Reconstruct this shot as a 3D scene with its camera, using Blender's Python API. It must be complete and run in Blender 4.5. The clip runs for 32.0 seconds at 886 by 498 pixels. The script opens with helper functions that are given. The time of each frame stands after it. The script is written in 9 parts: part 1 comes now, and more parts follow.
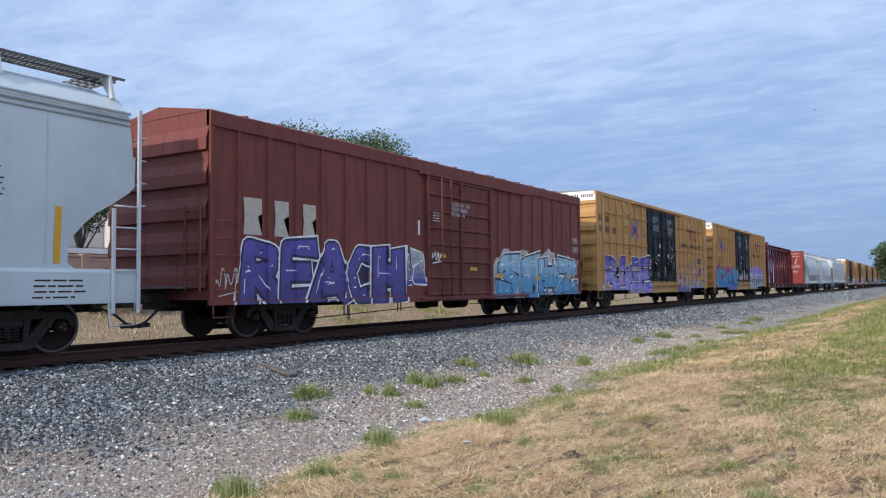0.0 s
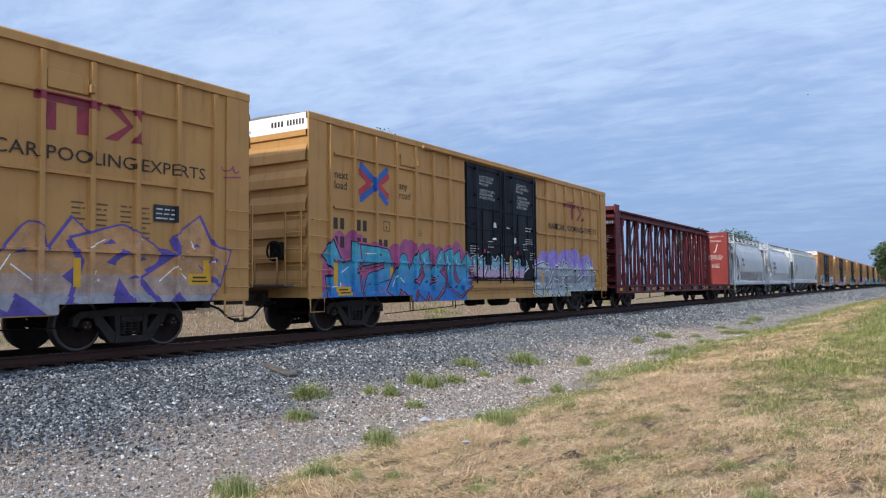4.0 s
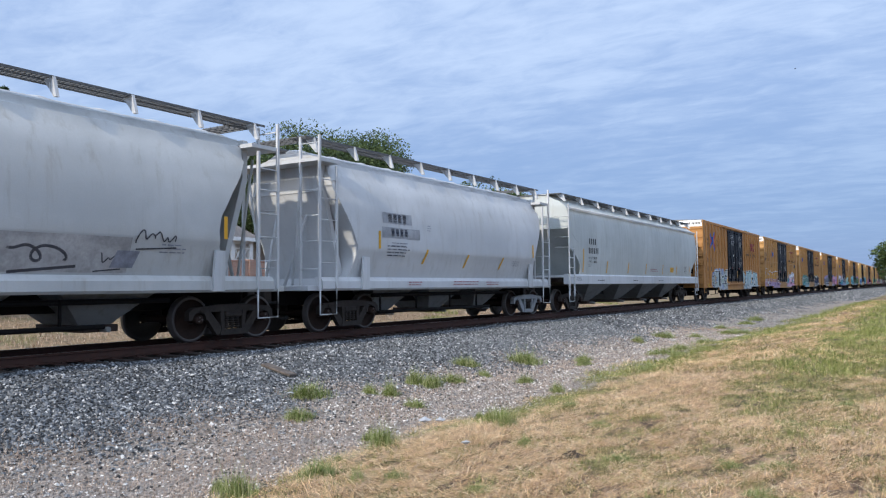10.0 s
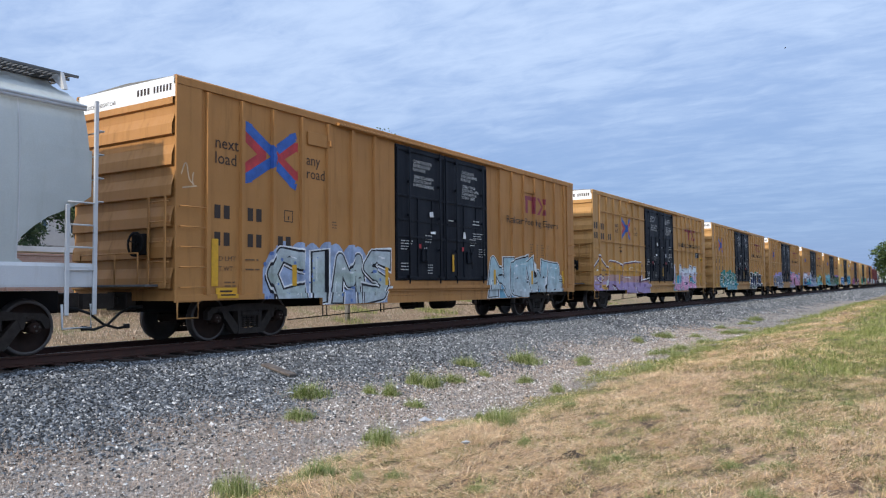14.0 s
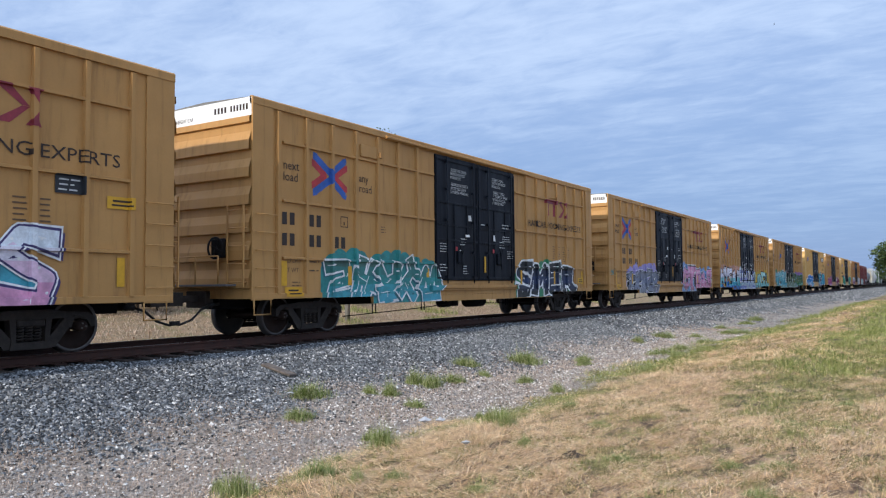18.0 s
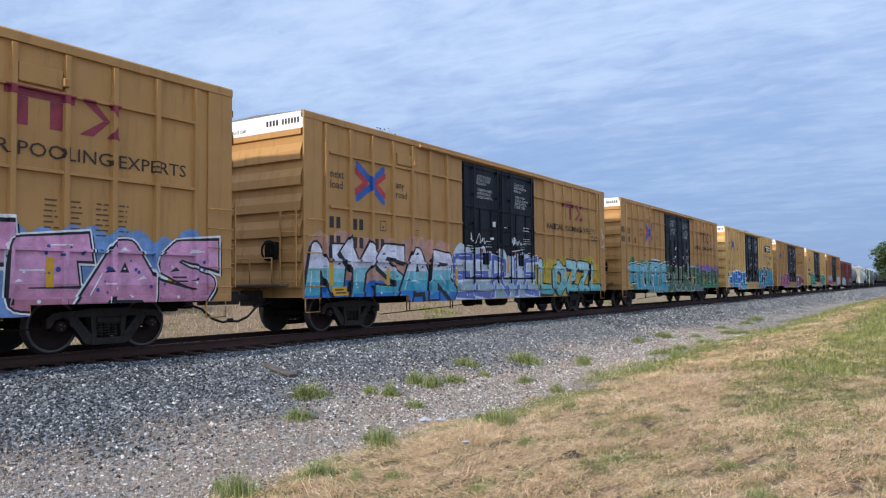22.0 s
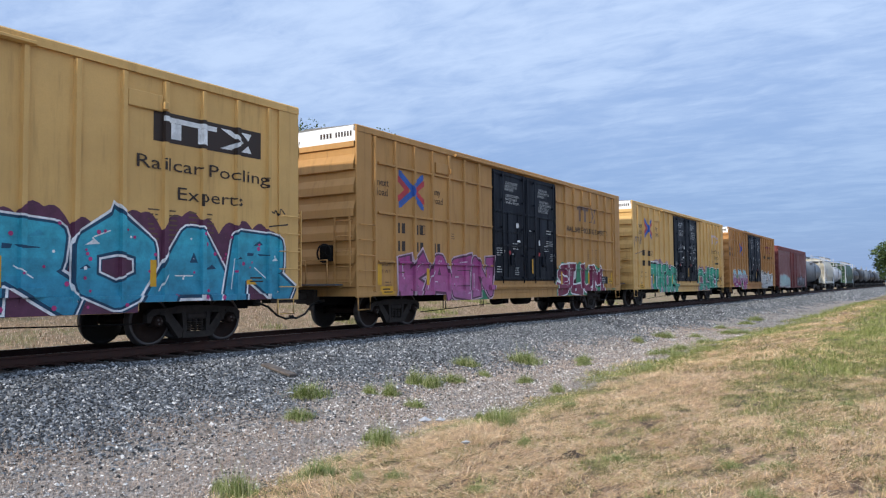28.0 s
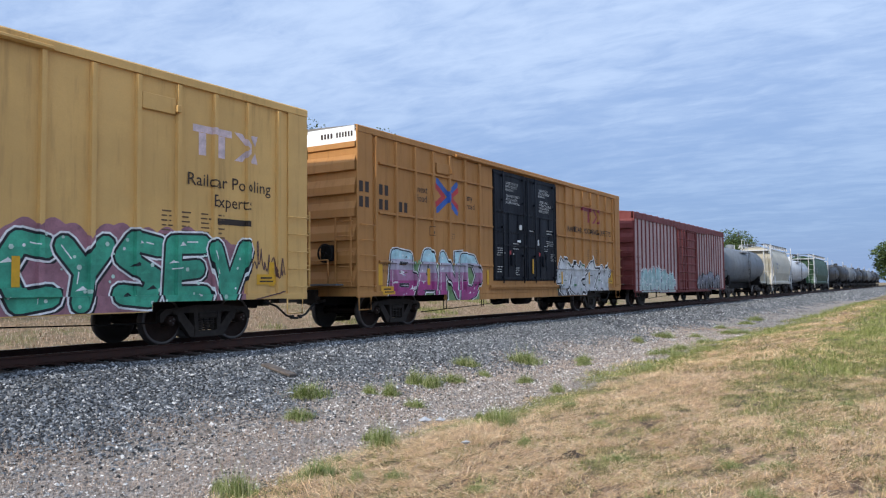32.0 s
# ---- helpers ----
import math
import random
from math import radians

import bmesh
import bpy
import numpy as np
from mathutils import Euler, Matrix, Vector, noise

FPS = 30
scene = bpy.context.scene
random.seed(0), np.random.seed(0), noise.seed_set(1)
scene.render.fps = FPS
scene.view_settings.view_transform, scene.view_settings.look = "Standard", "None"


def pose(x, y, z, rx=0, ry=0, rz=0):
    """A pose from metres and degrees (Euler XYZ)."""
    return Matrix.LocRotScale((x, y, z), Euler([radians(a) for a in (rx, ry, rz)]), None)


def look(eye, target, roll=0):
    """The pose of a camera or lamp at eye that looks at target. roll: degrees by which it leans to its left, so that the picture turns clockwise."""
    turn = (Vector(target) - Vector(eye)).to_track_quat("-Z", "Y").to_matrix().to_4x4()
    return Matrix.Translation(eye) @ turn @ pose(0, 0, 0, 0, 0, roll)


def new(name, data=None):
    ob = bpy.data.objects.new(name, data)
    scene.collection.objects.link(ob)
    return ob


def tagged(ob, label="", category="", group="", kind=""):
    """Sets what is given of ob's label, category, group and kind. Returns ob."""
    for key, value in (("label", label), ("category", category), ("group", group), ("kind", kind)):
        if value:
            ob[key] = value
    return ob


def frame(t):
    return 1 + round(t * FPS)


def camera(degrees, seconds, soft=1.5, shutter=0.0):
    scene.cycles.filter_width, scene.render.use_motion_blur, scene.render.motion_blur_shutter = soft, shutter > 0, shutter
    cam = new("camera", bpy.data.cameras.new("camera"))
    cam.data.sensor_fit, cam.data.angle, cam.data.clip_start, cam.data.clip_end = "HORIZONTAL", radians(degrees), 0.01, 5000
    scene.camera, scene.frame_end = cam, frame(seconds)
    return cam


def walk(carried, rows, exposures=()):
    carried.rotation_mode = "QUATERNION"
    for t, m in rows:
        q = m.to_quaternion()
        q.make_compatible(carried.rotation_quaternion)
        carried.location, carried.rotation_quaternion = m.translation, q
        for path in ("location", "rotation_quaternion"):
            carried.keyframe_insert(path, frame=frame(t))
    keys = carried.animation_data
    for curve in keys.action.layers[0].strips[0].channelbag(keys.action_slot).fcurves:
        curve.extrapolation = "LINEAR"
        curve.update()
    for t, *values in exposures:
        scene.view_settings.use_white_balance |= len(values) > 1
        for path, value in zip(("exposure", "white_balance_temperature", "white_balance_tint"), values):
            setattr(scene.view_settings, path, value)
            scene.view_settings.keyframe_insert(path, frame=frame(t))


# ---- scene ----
# The train runs along x towards the camera side; z = 0 is the top of the rails.
EYE = (0.0, 0.0, 1.079)
YAW, PITCH, ROLL = 32.346, 2.787, -0.503
TRACK_Y = 13.36            # centre line of the track
DURATION = 32.0


def train_shift(t):
    """Metres that the train has rolled towards -x at t seconds (0 at 16 s)."""
    u = (t - 16.0) / 16.0
    return 16.0 * (9.98386 * u + 0.209289 * u * u + 0.0017 * u ** 3)


cam = camera(60.107, DURATION, soft=1.2)
AIM = (EYE[0] + math.cos(radians(YAW)) * math.cos(radians(PITCH)),
       EYE[1] + math.sin(radians(YAW)) * math.cos(radians(PITCH)),
       EYE[2] + math.sin(radians(PITCH)))
CAM_POSE = look(EYE, AIM, ROLL)
walk(cam, [(0.0, CAM_POSE), (DURATION, CAM_POSE)], [(0.0, 0.0), (DURATION, 0.0)])

# ---- light: a low hazy sun straight down the track, under broken cloud ----
SUN_ELEV, SUN_AZ = 26.0, 180.0 - 1.0    # the sun stands over -x
world = bpy.data.worlds.new("sky")
scene.world = world
world.use_nodes = True
wt = world.node_tree
wt.nodes.clear()


def wn(kind, **kw):
    n = wt.nodes.new(kind)
    for k, v in kw.items():
        n.inputs[k].default_value = v
    return n


w_out = wt.nodes.new("ShaderNodeOutputWorld")
w_bg = wt.nodes.new("ShaderNodeBackground")
w_bg.inputs["Strength"].default_value = 0.1
w_sky = wt.nodes.new("ShaderNodeTexSky")
w_sky.sky_type = "NISHITA"
w_sky.sun_disc = False
w_sky.sun_elevation = radians(SUN_ELEV)
w_sky.sun_rotation = radians(90.0 - SUN_AZ)
w_sky.air_density, w_sky.dust_density, w_sky.ozone_density = 1.2, 0.6, 1.5
w_co = wt.nodes.new("ShaderNodeTexCoord")
# clouds lie on a flat layer: divide the direction by its height
w_sep = wt.nodes.new("ShaderNodeSeparateXYZ")
wt.links.new(w_co.outputs["Generated"], w_sep.inputs[0])
w_h = wt.nodes.new("ShaderNodeMath")
w_h.operation = "MAXIMUM"
w_h.inputs[1].default_value = 0.0
wt.links.new(w_sep.outputs["Z"], w_h.inputs[0])
w_h2 = wt.nodes.new("ShaderNodeMath")
w_h2.operation = "ADD"
w_h2.inputs[1].default_value = 0.10
wt.links.new(w_h.outputs[0], w_h2.inputs[0])
w_div = wt.nodes.new("ShaderNodeVectorMath")
w_div.operation = "DIVIDE"
wt.links.new(w_co.outputs["Generated"], w_div.inputs[0])
w_cmb = wt.nodes.new("ShaderNodeCombineXYZ")
for k in range(3):
    wt.links.new(w_h2.outputs[0], w_cmb.inputs[k])
wt.links.new(w_cmb.outputs[0], w_div.inputs[1])


def cloud_noise(scale, stretch, turn, detail, rough, shift):
    mp = wt.nodes.new("ShaderNodeMapping")
    mp.inputs["Scale"].default_value = stretch
    mp.inputs["Rotation"].default_value = (0, 0, radians(turn))
    mp.inputs["Location"].default_value = shift
    wt.links.new(w_div.outputs[0], mp.inputs["Vector"])
    nz = wn("ShaderNodeTexNoise", Scale=scale, Detail=detail, Roughness=rough, Distortion=0.4)
    wt.links.new(mp.outputs[0], nz.inputs["Vector"])
    return nz.outputs["Fac"]


def w_ramp(src, a, b, va=0.0, vb=1.0):
    r = wt.nodes.new("ShaderNodeMapRange")
    r.interpolation_type = "SMOOTHSTEP"
    for k, v in (("From Min", a), ("From Max", b), ("To Min", va), ("To Max", vb)):
        r.inputs[k].default_value = v
    wt.links.new(src, r.inputs["Value"])
    return r.outputs["Result"]


def w_mix(fac, a, b, blend="MIX"):
    m = wt.nodes.new("ShaderNodeMix")
    m.data_type, m.blend_type = "RGBA", blend
    for k, v in ((0, fac), (6, a), (7, b)):
        if isinstance(v, (int, float)):
            m.inputs[k].default_value = v if k == 0 else (v, v, v, 1)
        elif isinstance(v, tuple):
            m.inputs[k].default_value = (*v, 1)
        else:
            wt.links.new(v, m.inputs[k])
    return m.outputs[2]


c_big = cloud_noise(0.50, (1.0, 0.8, 1.0), 25, 5, 0.5, (3.1, 0.7, 0))
c_rows = cloud_noise(3.0, (1.0, 0.62, 1.0), 70, 6, 0.55, (0, 2.0, 0))
c_fine = cloud_noise(8.5, (1.0, 0.55, 1.0), 76, 6, 0.62, (1.5, 0.4, 0))
c_sum = w_mix(0.34, w_mix(0.42, c_big, c_rows), c_fine)
c_high = w_ramp(w_sep.outputs["Z"], 0.0, 0.33)             # darker towards the horizon, brighter overhead
c_tone = w_ramp(c_sum, 0.36, 0.62)
c_col = w_mix(c_tone, (3.7, 5.3, 8.7), (6.1, 7.7, 10.7))  # radiance of shaded and lit cloud
c_lowc = w_mix(w_ramp(c_sum, 0.44, 0.62), (2.25, 3.75, 7.0), (2.75, 4.35, 7.6))
c_low = w_mix(c_high, c_lowc, c_col)
# thin cloud glows round the sun and overhead
w_dot = wt.nodes.new("ShaderNodeVectorMath")
w_dot.operation = "DOT_PRODUCT"
wt.links.new(w_co.outputs["Generated"], w_dot.inputs[0])
w_dot.inputs[1].default_value = (math.cos(radians(SUN_AZ)) * math.cos(radians(SUN_ELEV)), math.sin(radians(SUN_AZ)) * math.cos(radians(SUN_ELEV)), math.sin(radians(SUN_ELEV)))
c_glow = w_mix(w_ramp(w_dot.outputs["Value"], 0.0, 1.0), (1.0, 1.0, 1.0), (2.1, 2.0, 1.85))
c_top = w_mix(w_ramp(w_sep.outputs["Z"], 0.36, 0.9), (1.0, 1.0, 1.0), (1.35, 1.32, 1.28))
c_lit = w_mix(1.0, w_mix(1.0, c_low, c_glow, "MULTIPLY"), c_top, "MULTIPLY")
wt.links.new(w_mix(0.90, w_sky.outputs[0], c_lit), w_bg.inputs["Color"])
wt.links.new(w_bg.outputs[0], w_out.inputs["Surface"])

sun = new("sun", bpy.data.lights.new("sun", "SUN"))
sun.data.energy, sun.data.angle, sun.data.color = 3.6, radians(1.2), (1.0, 0.91, 0.78)
SUN_DIR = Vector((math.cos(radians(SUN_AZ)) * math.cos(radians(SUN_ELEV)),
                  math.sin(radians(SUN_AZ)) * math.cos(radians(SUN_ELEV)), math.sin(radians(SUN_ELEV))))
sun.matrix_world = look(SUN_DIR * 60, (0, 0, 0))


# ---- mesh building ----
class Shape:
    """Collects vertices and faces of one mesh."""

    def __init__(self):
        self.v, self.f, self.m, self.smooth = [], [], [], []

    def add(self, verts, faces, mat=0, smooth=False):
        n = len(self.v)
        self.v += [tuple(p) for p in verts]
        self.f += [tuple(i + n for i in f) for f in faces]
        self.m += [mat] * len(faces)
        self.smooth += [smooth] * len(faces)
        return self

    def box(self, x0, x1, y0, y1, z0, z1, c=0.0, mat=0):
        if c <= 0:
            vs = [(x, y, z) for z in (z0, z1) for y in (y0, y1) for x in (x0, x1)]
            return self.add(vs, [(0, 2, 3, 1), (4, 5, 7, 6), (0, 1, 5, 4), (2, 6, 7, 3), (0, 4, 6, 2), (1, 3, 7, 5)], mat)
        c = min(c, (x1 - x0) * 0.45, (y1 - y0) * 0.45, (z1 - z0) * 0.45)
        lo, hi = (x0, y0, z0), (x1, y1, z1)
        vs, at = [], {}
        for i in range(8):
            s = (i & 1, i >> 1 & 1, i >> 2 & 1)
            for ax in range(3):
                p = []
                for k in range(3):
                    q = hi[k] if s[k] else lo[k]
                    p.append(q if k == ax else q + (-c if s[k] else c))
                at[i, ax] = len(vs)
                vs.append(p)
        fs = []
        for ax in range(3):
            b, d = [1 << k for k in range(3) if k != ax]
            for side in (0, 1):
                o = side << ax
                fs.append([at[o, ax], at[o | b, ax], at[o | b | d, ax], at[o | d, ax]])
        for ax in range(3):
            k1, k2 = [k for k in range(3) if k != ax]
            for s1 in (0, 1):
                for s2 in (0, 1):
                    i = s1 << k1 | s2 << k2
                    j = i | 1 << ax
                    fs.append([at[i, k1], at[j, k1], at[j, k2], at[i, k2]])
        for i in range(8):
            fs.append([at[i, 0], at[i, 1], at[i, 2]])
        mid = Vector(((x0 + x1) / 2, (y0 + y1) / 2, (z0 + z1) / 2))
        good = []
        for f in fs:
            a, b, d = (Vector(vs[f[k]]) for k in range(3))
            nrm = (b - a).cross(d - a)
            cen = sum((Vector(vs[k]) for k in f), Vector()) / len(f)
            good.append(tuple(f) if nrm.dot(cen - mid) > 0 else tuple(reversed(f)))
        return self.add(vs, good, mat)

    def prism(self, pts, axis, a, b, mat=0, smooth=False):
        """A closed outline pushed along an axis. pts: pairs of the two other axes in order."""
        def put(p, t):
            q = list(p)
            q.insert(axis, t)
            return q
        n = len(pts)
        vs = [put(p, a) for p in pts] + [put(p, b) for p in pts]
        fs = [tuple(range(n)), tuple(range(2 * n - 1, n - 1, -1))]
        self.add(vs, fs, mat)
        k = len(self.v) - 2 * n
        self.f += [(k + i, k + n + i, k + n + (i + 1) % n, k + (i + 1) % n) for i in range(n)]
        self.m += [mat] * n
        self.smooth += [smooth] * n
        return self

    def tube(self, path, r, n=8, mat=0, smooth=True, caps=True):
        """A round bar along a path of points; r may be one radius or one per point."""
        pts = [Vector(p) for p in path]
        rs = r if isinstance(r, (list, tuple)) else [r] * len(pts)
        vs = []
        for i, p in enumerate(pts):
            d = (pts[min(i + 1, len(pts) - 1)] - pts[max(i - 1, 0)]).normalized()
            side = d.cross(Vector((0, 0, 1)) if abs(d.z) < 0.9 else Vector((1, 0, 0))).normalized()
            up = side.cross(d)
            for k in range(n):
                a = 2 * math.pi * k / n
                vs.append(p + side * (math.cos(a) * rs[i]) + up * (math.sin(a) * rs[i]))
        fs = [(i * n + k, i * n + (k + 1) % n, (i + 1) * n + (k + 1) % n, (i + 1) * n + k)
              for i in range(len(pts) - 1) for k in range(n)]
        self.add(vs, fs, mat, smooth)
        if caps:
            m0 = len(self.v) - len(vs)
            self.f += [tuple(m0 + k for k in reversed(range(n))), tuple(m0 + (len(pts) - 1) * n + k for k in range(n))]
            self.m += [mat] * 2
            self.smooth += [False] * 2
        return self

    def turned(self, profile, n, centre, axis=1, mat=0, smooth=True):
        """A lathe: profile of (along axis, radius) about an axis through centre."""
        vs = []
        for h, r in profile:
            for k in range(n):
                a = 2 * math.pi * k / n
                q = [math.cos(a) * r, math.sin(a) * r]
                q.insert(axis, h)
                vs.append([q[j] + centre[j] for j in range(3)])
        fs = [(i * n + k, i * n + (k + 1) % n, (i + 1) * n + (k + 1) % n, (i + 1) * n + k)
              for i in range(len(profile) - 1) for k in range(n)]
        return self.add(vs, fs, mat, smooth)

    def mesh(self, name, mats):
        me = bpy.data.meshes.new(name)
        me.from_pydata(self.v, [], self.f)
        for m in mats if isinstance(mats, (list, tuple)) else [mats]:
            me.materials.append(m)
        me.polygons.foreach_set("material_index", self.m)
        me.polygons.foreach_set("use_smooth", self.smooth)
        bm = bmesh.new()
        bm.from_mesh(me)
        bmesh.ops.recalc_face_normals(bm, faces=bm.faces)
        bm.to_mesh(me)
        bm.free()
        return me


def part(name, shape, mats, parent, label=""):
    """One mesh object under a thing or under a part."""
    ob = new(name, shape.mesh(name, mats) if isinstance(shape, Shape) else shape)
    ob.parent = parent
    if label:
        ob["label"] = label
    return ob


def thing(name, label, category, at=(0, 0, 0), group="", turn=0.0):
    ob = new(name)
    ob.empty_display_size = 0.3
    ob.matrix_basis = pose(*at, 0, 0, turn)
    return tagged(ob, label, category, group)


def lone(name, shape, mats, label, category="", group="", kind="", at=None):
    ob = new(name, shape.mesh(name, mats) if isinstance(shape, Shape) else shape)
    if at is not None:
        ob.matrix_basis = at
    return tagged(ob, label, category, group, kind)


def big_mesh(name, verts, faces, mats, mat_index=None, smooth=False):
    """A mesh from numpy arrays: verts (n, 3), faces (m, 3)."""
    me = bpy.data.meshes.new(name)
    n, m, k = len(verts), len(faces), faces.shape[1]
    me.vertices.add(n)
    me.vertices.foreach_set("co", np.asarray(verts, np.float32).ravel())
    me.loops.add(m * k)
    me.loops.foreach_set("vertex_index", np.asarray(faces, np.int32).ravel())
    me.polygons.add(m)
    me.polygons.foreach_set("loop_start", np.arange(0, m * k, k, dtype=np.int32))
    for q in mats if isinstance(mats, (list, tuple)) else [mats]:
        me.materials.append(q)
    if mat_index is not None:
        me.polygons.foreach_set("material_index", np.asarray(mat_index, np.int32))
    me.polygons.foreach_set("use_smooth", np.full(m, smooth))
    me.update(calc_edges=True)
    me.validate()
    return me


# ---- materials ----
class Nodes:
    def __init__(self, name):
        self.mat = bpy.data.materials.new(name)
        self.mat.use_nodes = True
        self.t = self.mat.node_tree
        self.bsdf = self.t.nodes["Principled BSDF"]
        self.co = self.t.nodes.new("ShaderNodeTexCoord")

    def link(self, src, node, key):
        if isinstance(src, (int, float)):
            node.inputs[key].default_value = src
        elif isinstance(src, tuple):
            node.inputs[key].default_value = (*src, 1) if len(src) == 3 else src
        else:
            self.t.links.new(src, node.inputs[key])

    def noise(self, scale, stretch=(1, 1, 1), detail=4, rough=0.6, coord="Object", shift=(0, 0, 0)):
        mp = self.t.nodes.new("ShaderNodeMapping")
        mp.inputs["Scale"].default_value = stretch
        mp.inputs["Location"].default_value = shift
        self.t.links.new(self.co.outputs[coord], mp.inputs[0])
        nz = self.t.nodes.new("ShaderNodeTexNoise")
        nz.inputs["Scale"].default_value, nz.inputs["Detail"].default_value, nz.inputs["Roughness"].default_value = scale, detail, rough
        self.t.links.new(mp.outputs[0], nz.inputs["Vector"])
        return nz.outputs["Fac"]

    def ramp(self, src, a, b, va=0.0, vb=1.0):
        r = self.t.nodes.new("ShaderNodeMapRange")
        r.interpolation_type = "SMOOTHSTEP"
        self.link(src, r, "Value")
        for k, v in (("From Min", a), ("From Max", b), ("To Min", va), ("To Max", vb)):
            self.link(v, r, k)
        return r.outputs["Result"]

    def mix(self, fac, a, b, blend="MIX"):
        m = self.t.nodes.new("ShaderNodeMix")
        m.data_type, m.blend_type = "RGBA", blend
        for k, v in ((0, fac), (6, a), (7, b)):
            self.link(v, m, k)
        return m.outputs[2]

    def math(self, op, a, b):
        m = self.t.nodes.new("ShaderNodeMath")
        m.operation = op
        self.link(a, m, 0)
        self.link(b, m, 1)
        return m.outputs[0]

    def bump(self, height, strength, distance):
        b = self.t.nodes.new("ShaderNodeBump")
        b.inputs["Strength"].default_value, b.inputs["Distance"].default_value = strength, distance
        self.link(height, b, "Height")
        self.t.links.new(b.outputs[0], self.bsdf.inputs["Normal"])

    def done(self, color, rough=0.6, metal=0.0, spec=0.5):
        self.link(color, self.bsdf, "Base Color")
        self.link(rough, self.bsdf, "Roughness")
        self.link(metal, self.bsdf, "Metallic")
        self.link(spec, self.bsdf, "Specular IOR Level")
        return self.mat


def tint(c, k):
    return tuple(min(1.0, v * k) for v in c)


def paint(name, color, dirt=(0.10, 0.07, 0.05), amount=0.5, rough=0.55, rust=0.0, rust_col=(0.16, 0.06, 0.025), dents=0.3, gloss=0.28):
    """Weathered car paint: faded patches, grime runs, rust spots, faint dents."""
    n = Nodes(name)
    fade = n.noise(0.45, (1, 1, 1), 5, 0.6)
    runs = n.noise(3.2, (1.6, 1.6, 0.16), 5, 0.65)
    grain = n.noise(38, (1, 1, 1), 3, 0.6)
    spots = n.noise(5.5, (1, 1, 0.6), 6, 0.7, shift=(4, 1, 2))
    c = n.mix(n.ramp(fade, 0.3, 0.72), tint(color, 0.86), tint(color, 1.10))
    c = n.mix(n.ramp(grain, 0.2, 0.8, 0.0, 0.22), c, tint(color, 0.72))
    c = n.mix(n.ramp(runs, 0.50, 0.78, 0.0, amount), c, dirt)
    c = n.mix(n.ramp(spots, 0.66, 0.76, 0.0, rust), c, rust_col)
    n.bump(n.mix(0.25, n.noise(0.9, (1, 1, 0.7), 3, 0.5), grain), dents, 0.03)
    return n.done(c, n.ramp(runs, 0.3, 0.8, rough - 0.08, rough + 0.2), 0.0, gloss)


def plain(name, color, rough=0.6, metal=0.0, vary=0.2, scale=6.0, bump=0.0, gloss=0.4):
    n = Nodes(name)
    a = n.noise(scale, (1, 1, 1), 5, 0.65)
    b = n.noise(scale * 9, (1, 1, 1), 3, 0.6)
    c = n.mix(n.ramp(a, 0.25, 0.75), tint(color, 1 - vary), tint(color, 1 + vary))
    c = n.mix(n.ramp(b, 0.3, 0.8, 0, 0.3), c, tint(color, 1 - 1.6 * vary))
    if bump:
        n.bump(n.mix(0.5, a, b), bump, 0.02)
    return n.done(c, n.ramp(a, 0.3, 0.7, rough - 0.07, rough + 0.1), metal, gloss)


ORANGE = paint("orange_car_paint", (0.455, 0.243, 0.080), (0.16, 0.095, 0.05), 0.5, 0.55, 0.4)
ORANGE2 = paint("pale_orange_car_paint", (0.64, 0.39, 0.135), (0.2, 0.125, 0.06), 0.40, 0.55, 0.3)
BLACKDOOR = paint("black_door_paint", (0.007, 0.009, 0.014), (0.017, 0.017, 0.019), 0.4, 0.5, 0.15, gloss=0.16)
BROWN = paint("oxide_red_car_paint", (0.168, 0.046, 0.035), (0.06, 0.025, 0.018), 0.5, 0.6, 0.35)
BROWNDOOR = paint("scuffed_oxide_red_door_paint", (0.140, 0.036, 0.027), (0.028, 0.016, 0.012), 0.85, 0.6, 1.0, (0.022, 0.013, 0.010))
MAROON = paint("maroon_car_paint", (0.115, 0.017, 0.022), (0.05, 0.016, 0.014), 0.45, 0.55, 0.3)
DARKMAROON = paint("grimy_dark_maroon_paint", (0.040, 0.011, 0.016), (0.02, 0.012, 0.012), 0.5, 0.5, 0.3)
REDPANEL = paint("faded_red_paint", (0.20, 0.028, 0.025), (0.12, 0.03, 0.02), 0.4, 0.6, 0.2)
GREYCAR = paint("pale_grey_car_paint", (0.46, 0.47, 0.465), (0.24, 0.20, 0.155), 0.36, 0.38, 0.12, (0.30, 0.16, 0.07), 0.3, 0.5)
CREAM = paint("cream_grey_car_paint", (0.43, 0.455, 0.44), (0.25, 0.225, 0.18), 0.28, 0.42, 0.04, (0.3, 0.2, 0.1), 0.3, 0.5)
# Grey of the outlet hoppers: dirt, with their own shade put into the colour.
DIRTSHADEGREY = paint("dirty_shaded_grey_hopper_paint", (0.21, 0.215, 0.21), (0.09, 0.075, 0.06), 0.5, 0.55, 0.3)
ORANGE3 = paint("dull_orange_car_paint", (0.41, 0.195, 0.06), (0.15, 0.085, 0.045), 0.5, 0.6, 0.35)
WHITECAR = paint("white_car_paint", (0.51, 0.52, 0.53), (0.26, 0.235, 0.20), 0.32, 0.4, 0.1, (0.32, 0.17, 0.08), 0.3, 0.5)
WHITEEND = paint("white_end_paint", (0.80, 0.80, 0.78), (0.4, 0.37, 0.32), 0.12, 0.5, 0.0)
TANKGREY = paint("grey_tank_paint", (0.15, 0.165, 0.18), (0.10, 0.09, 0.08), 0.4, 0.5, 0.15)
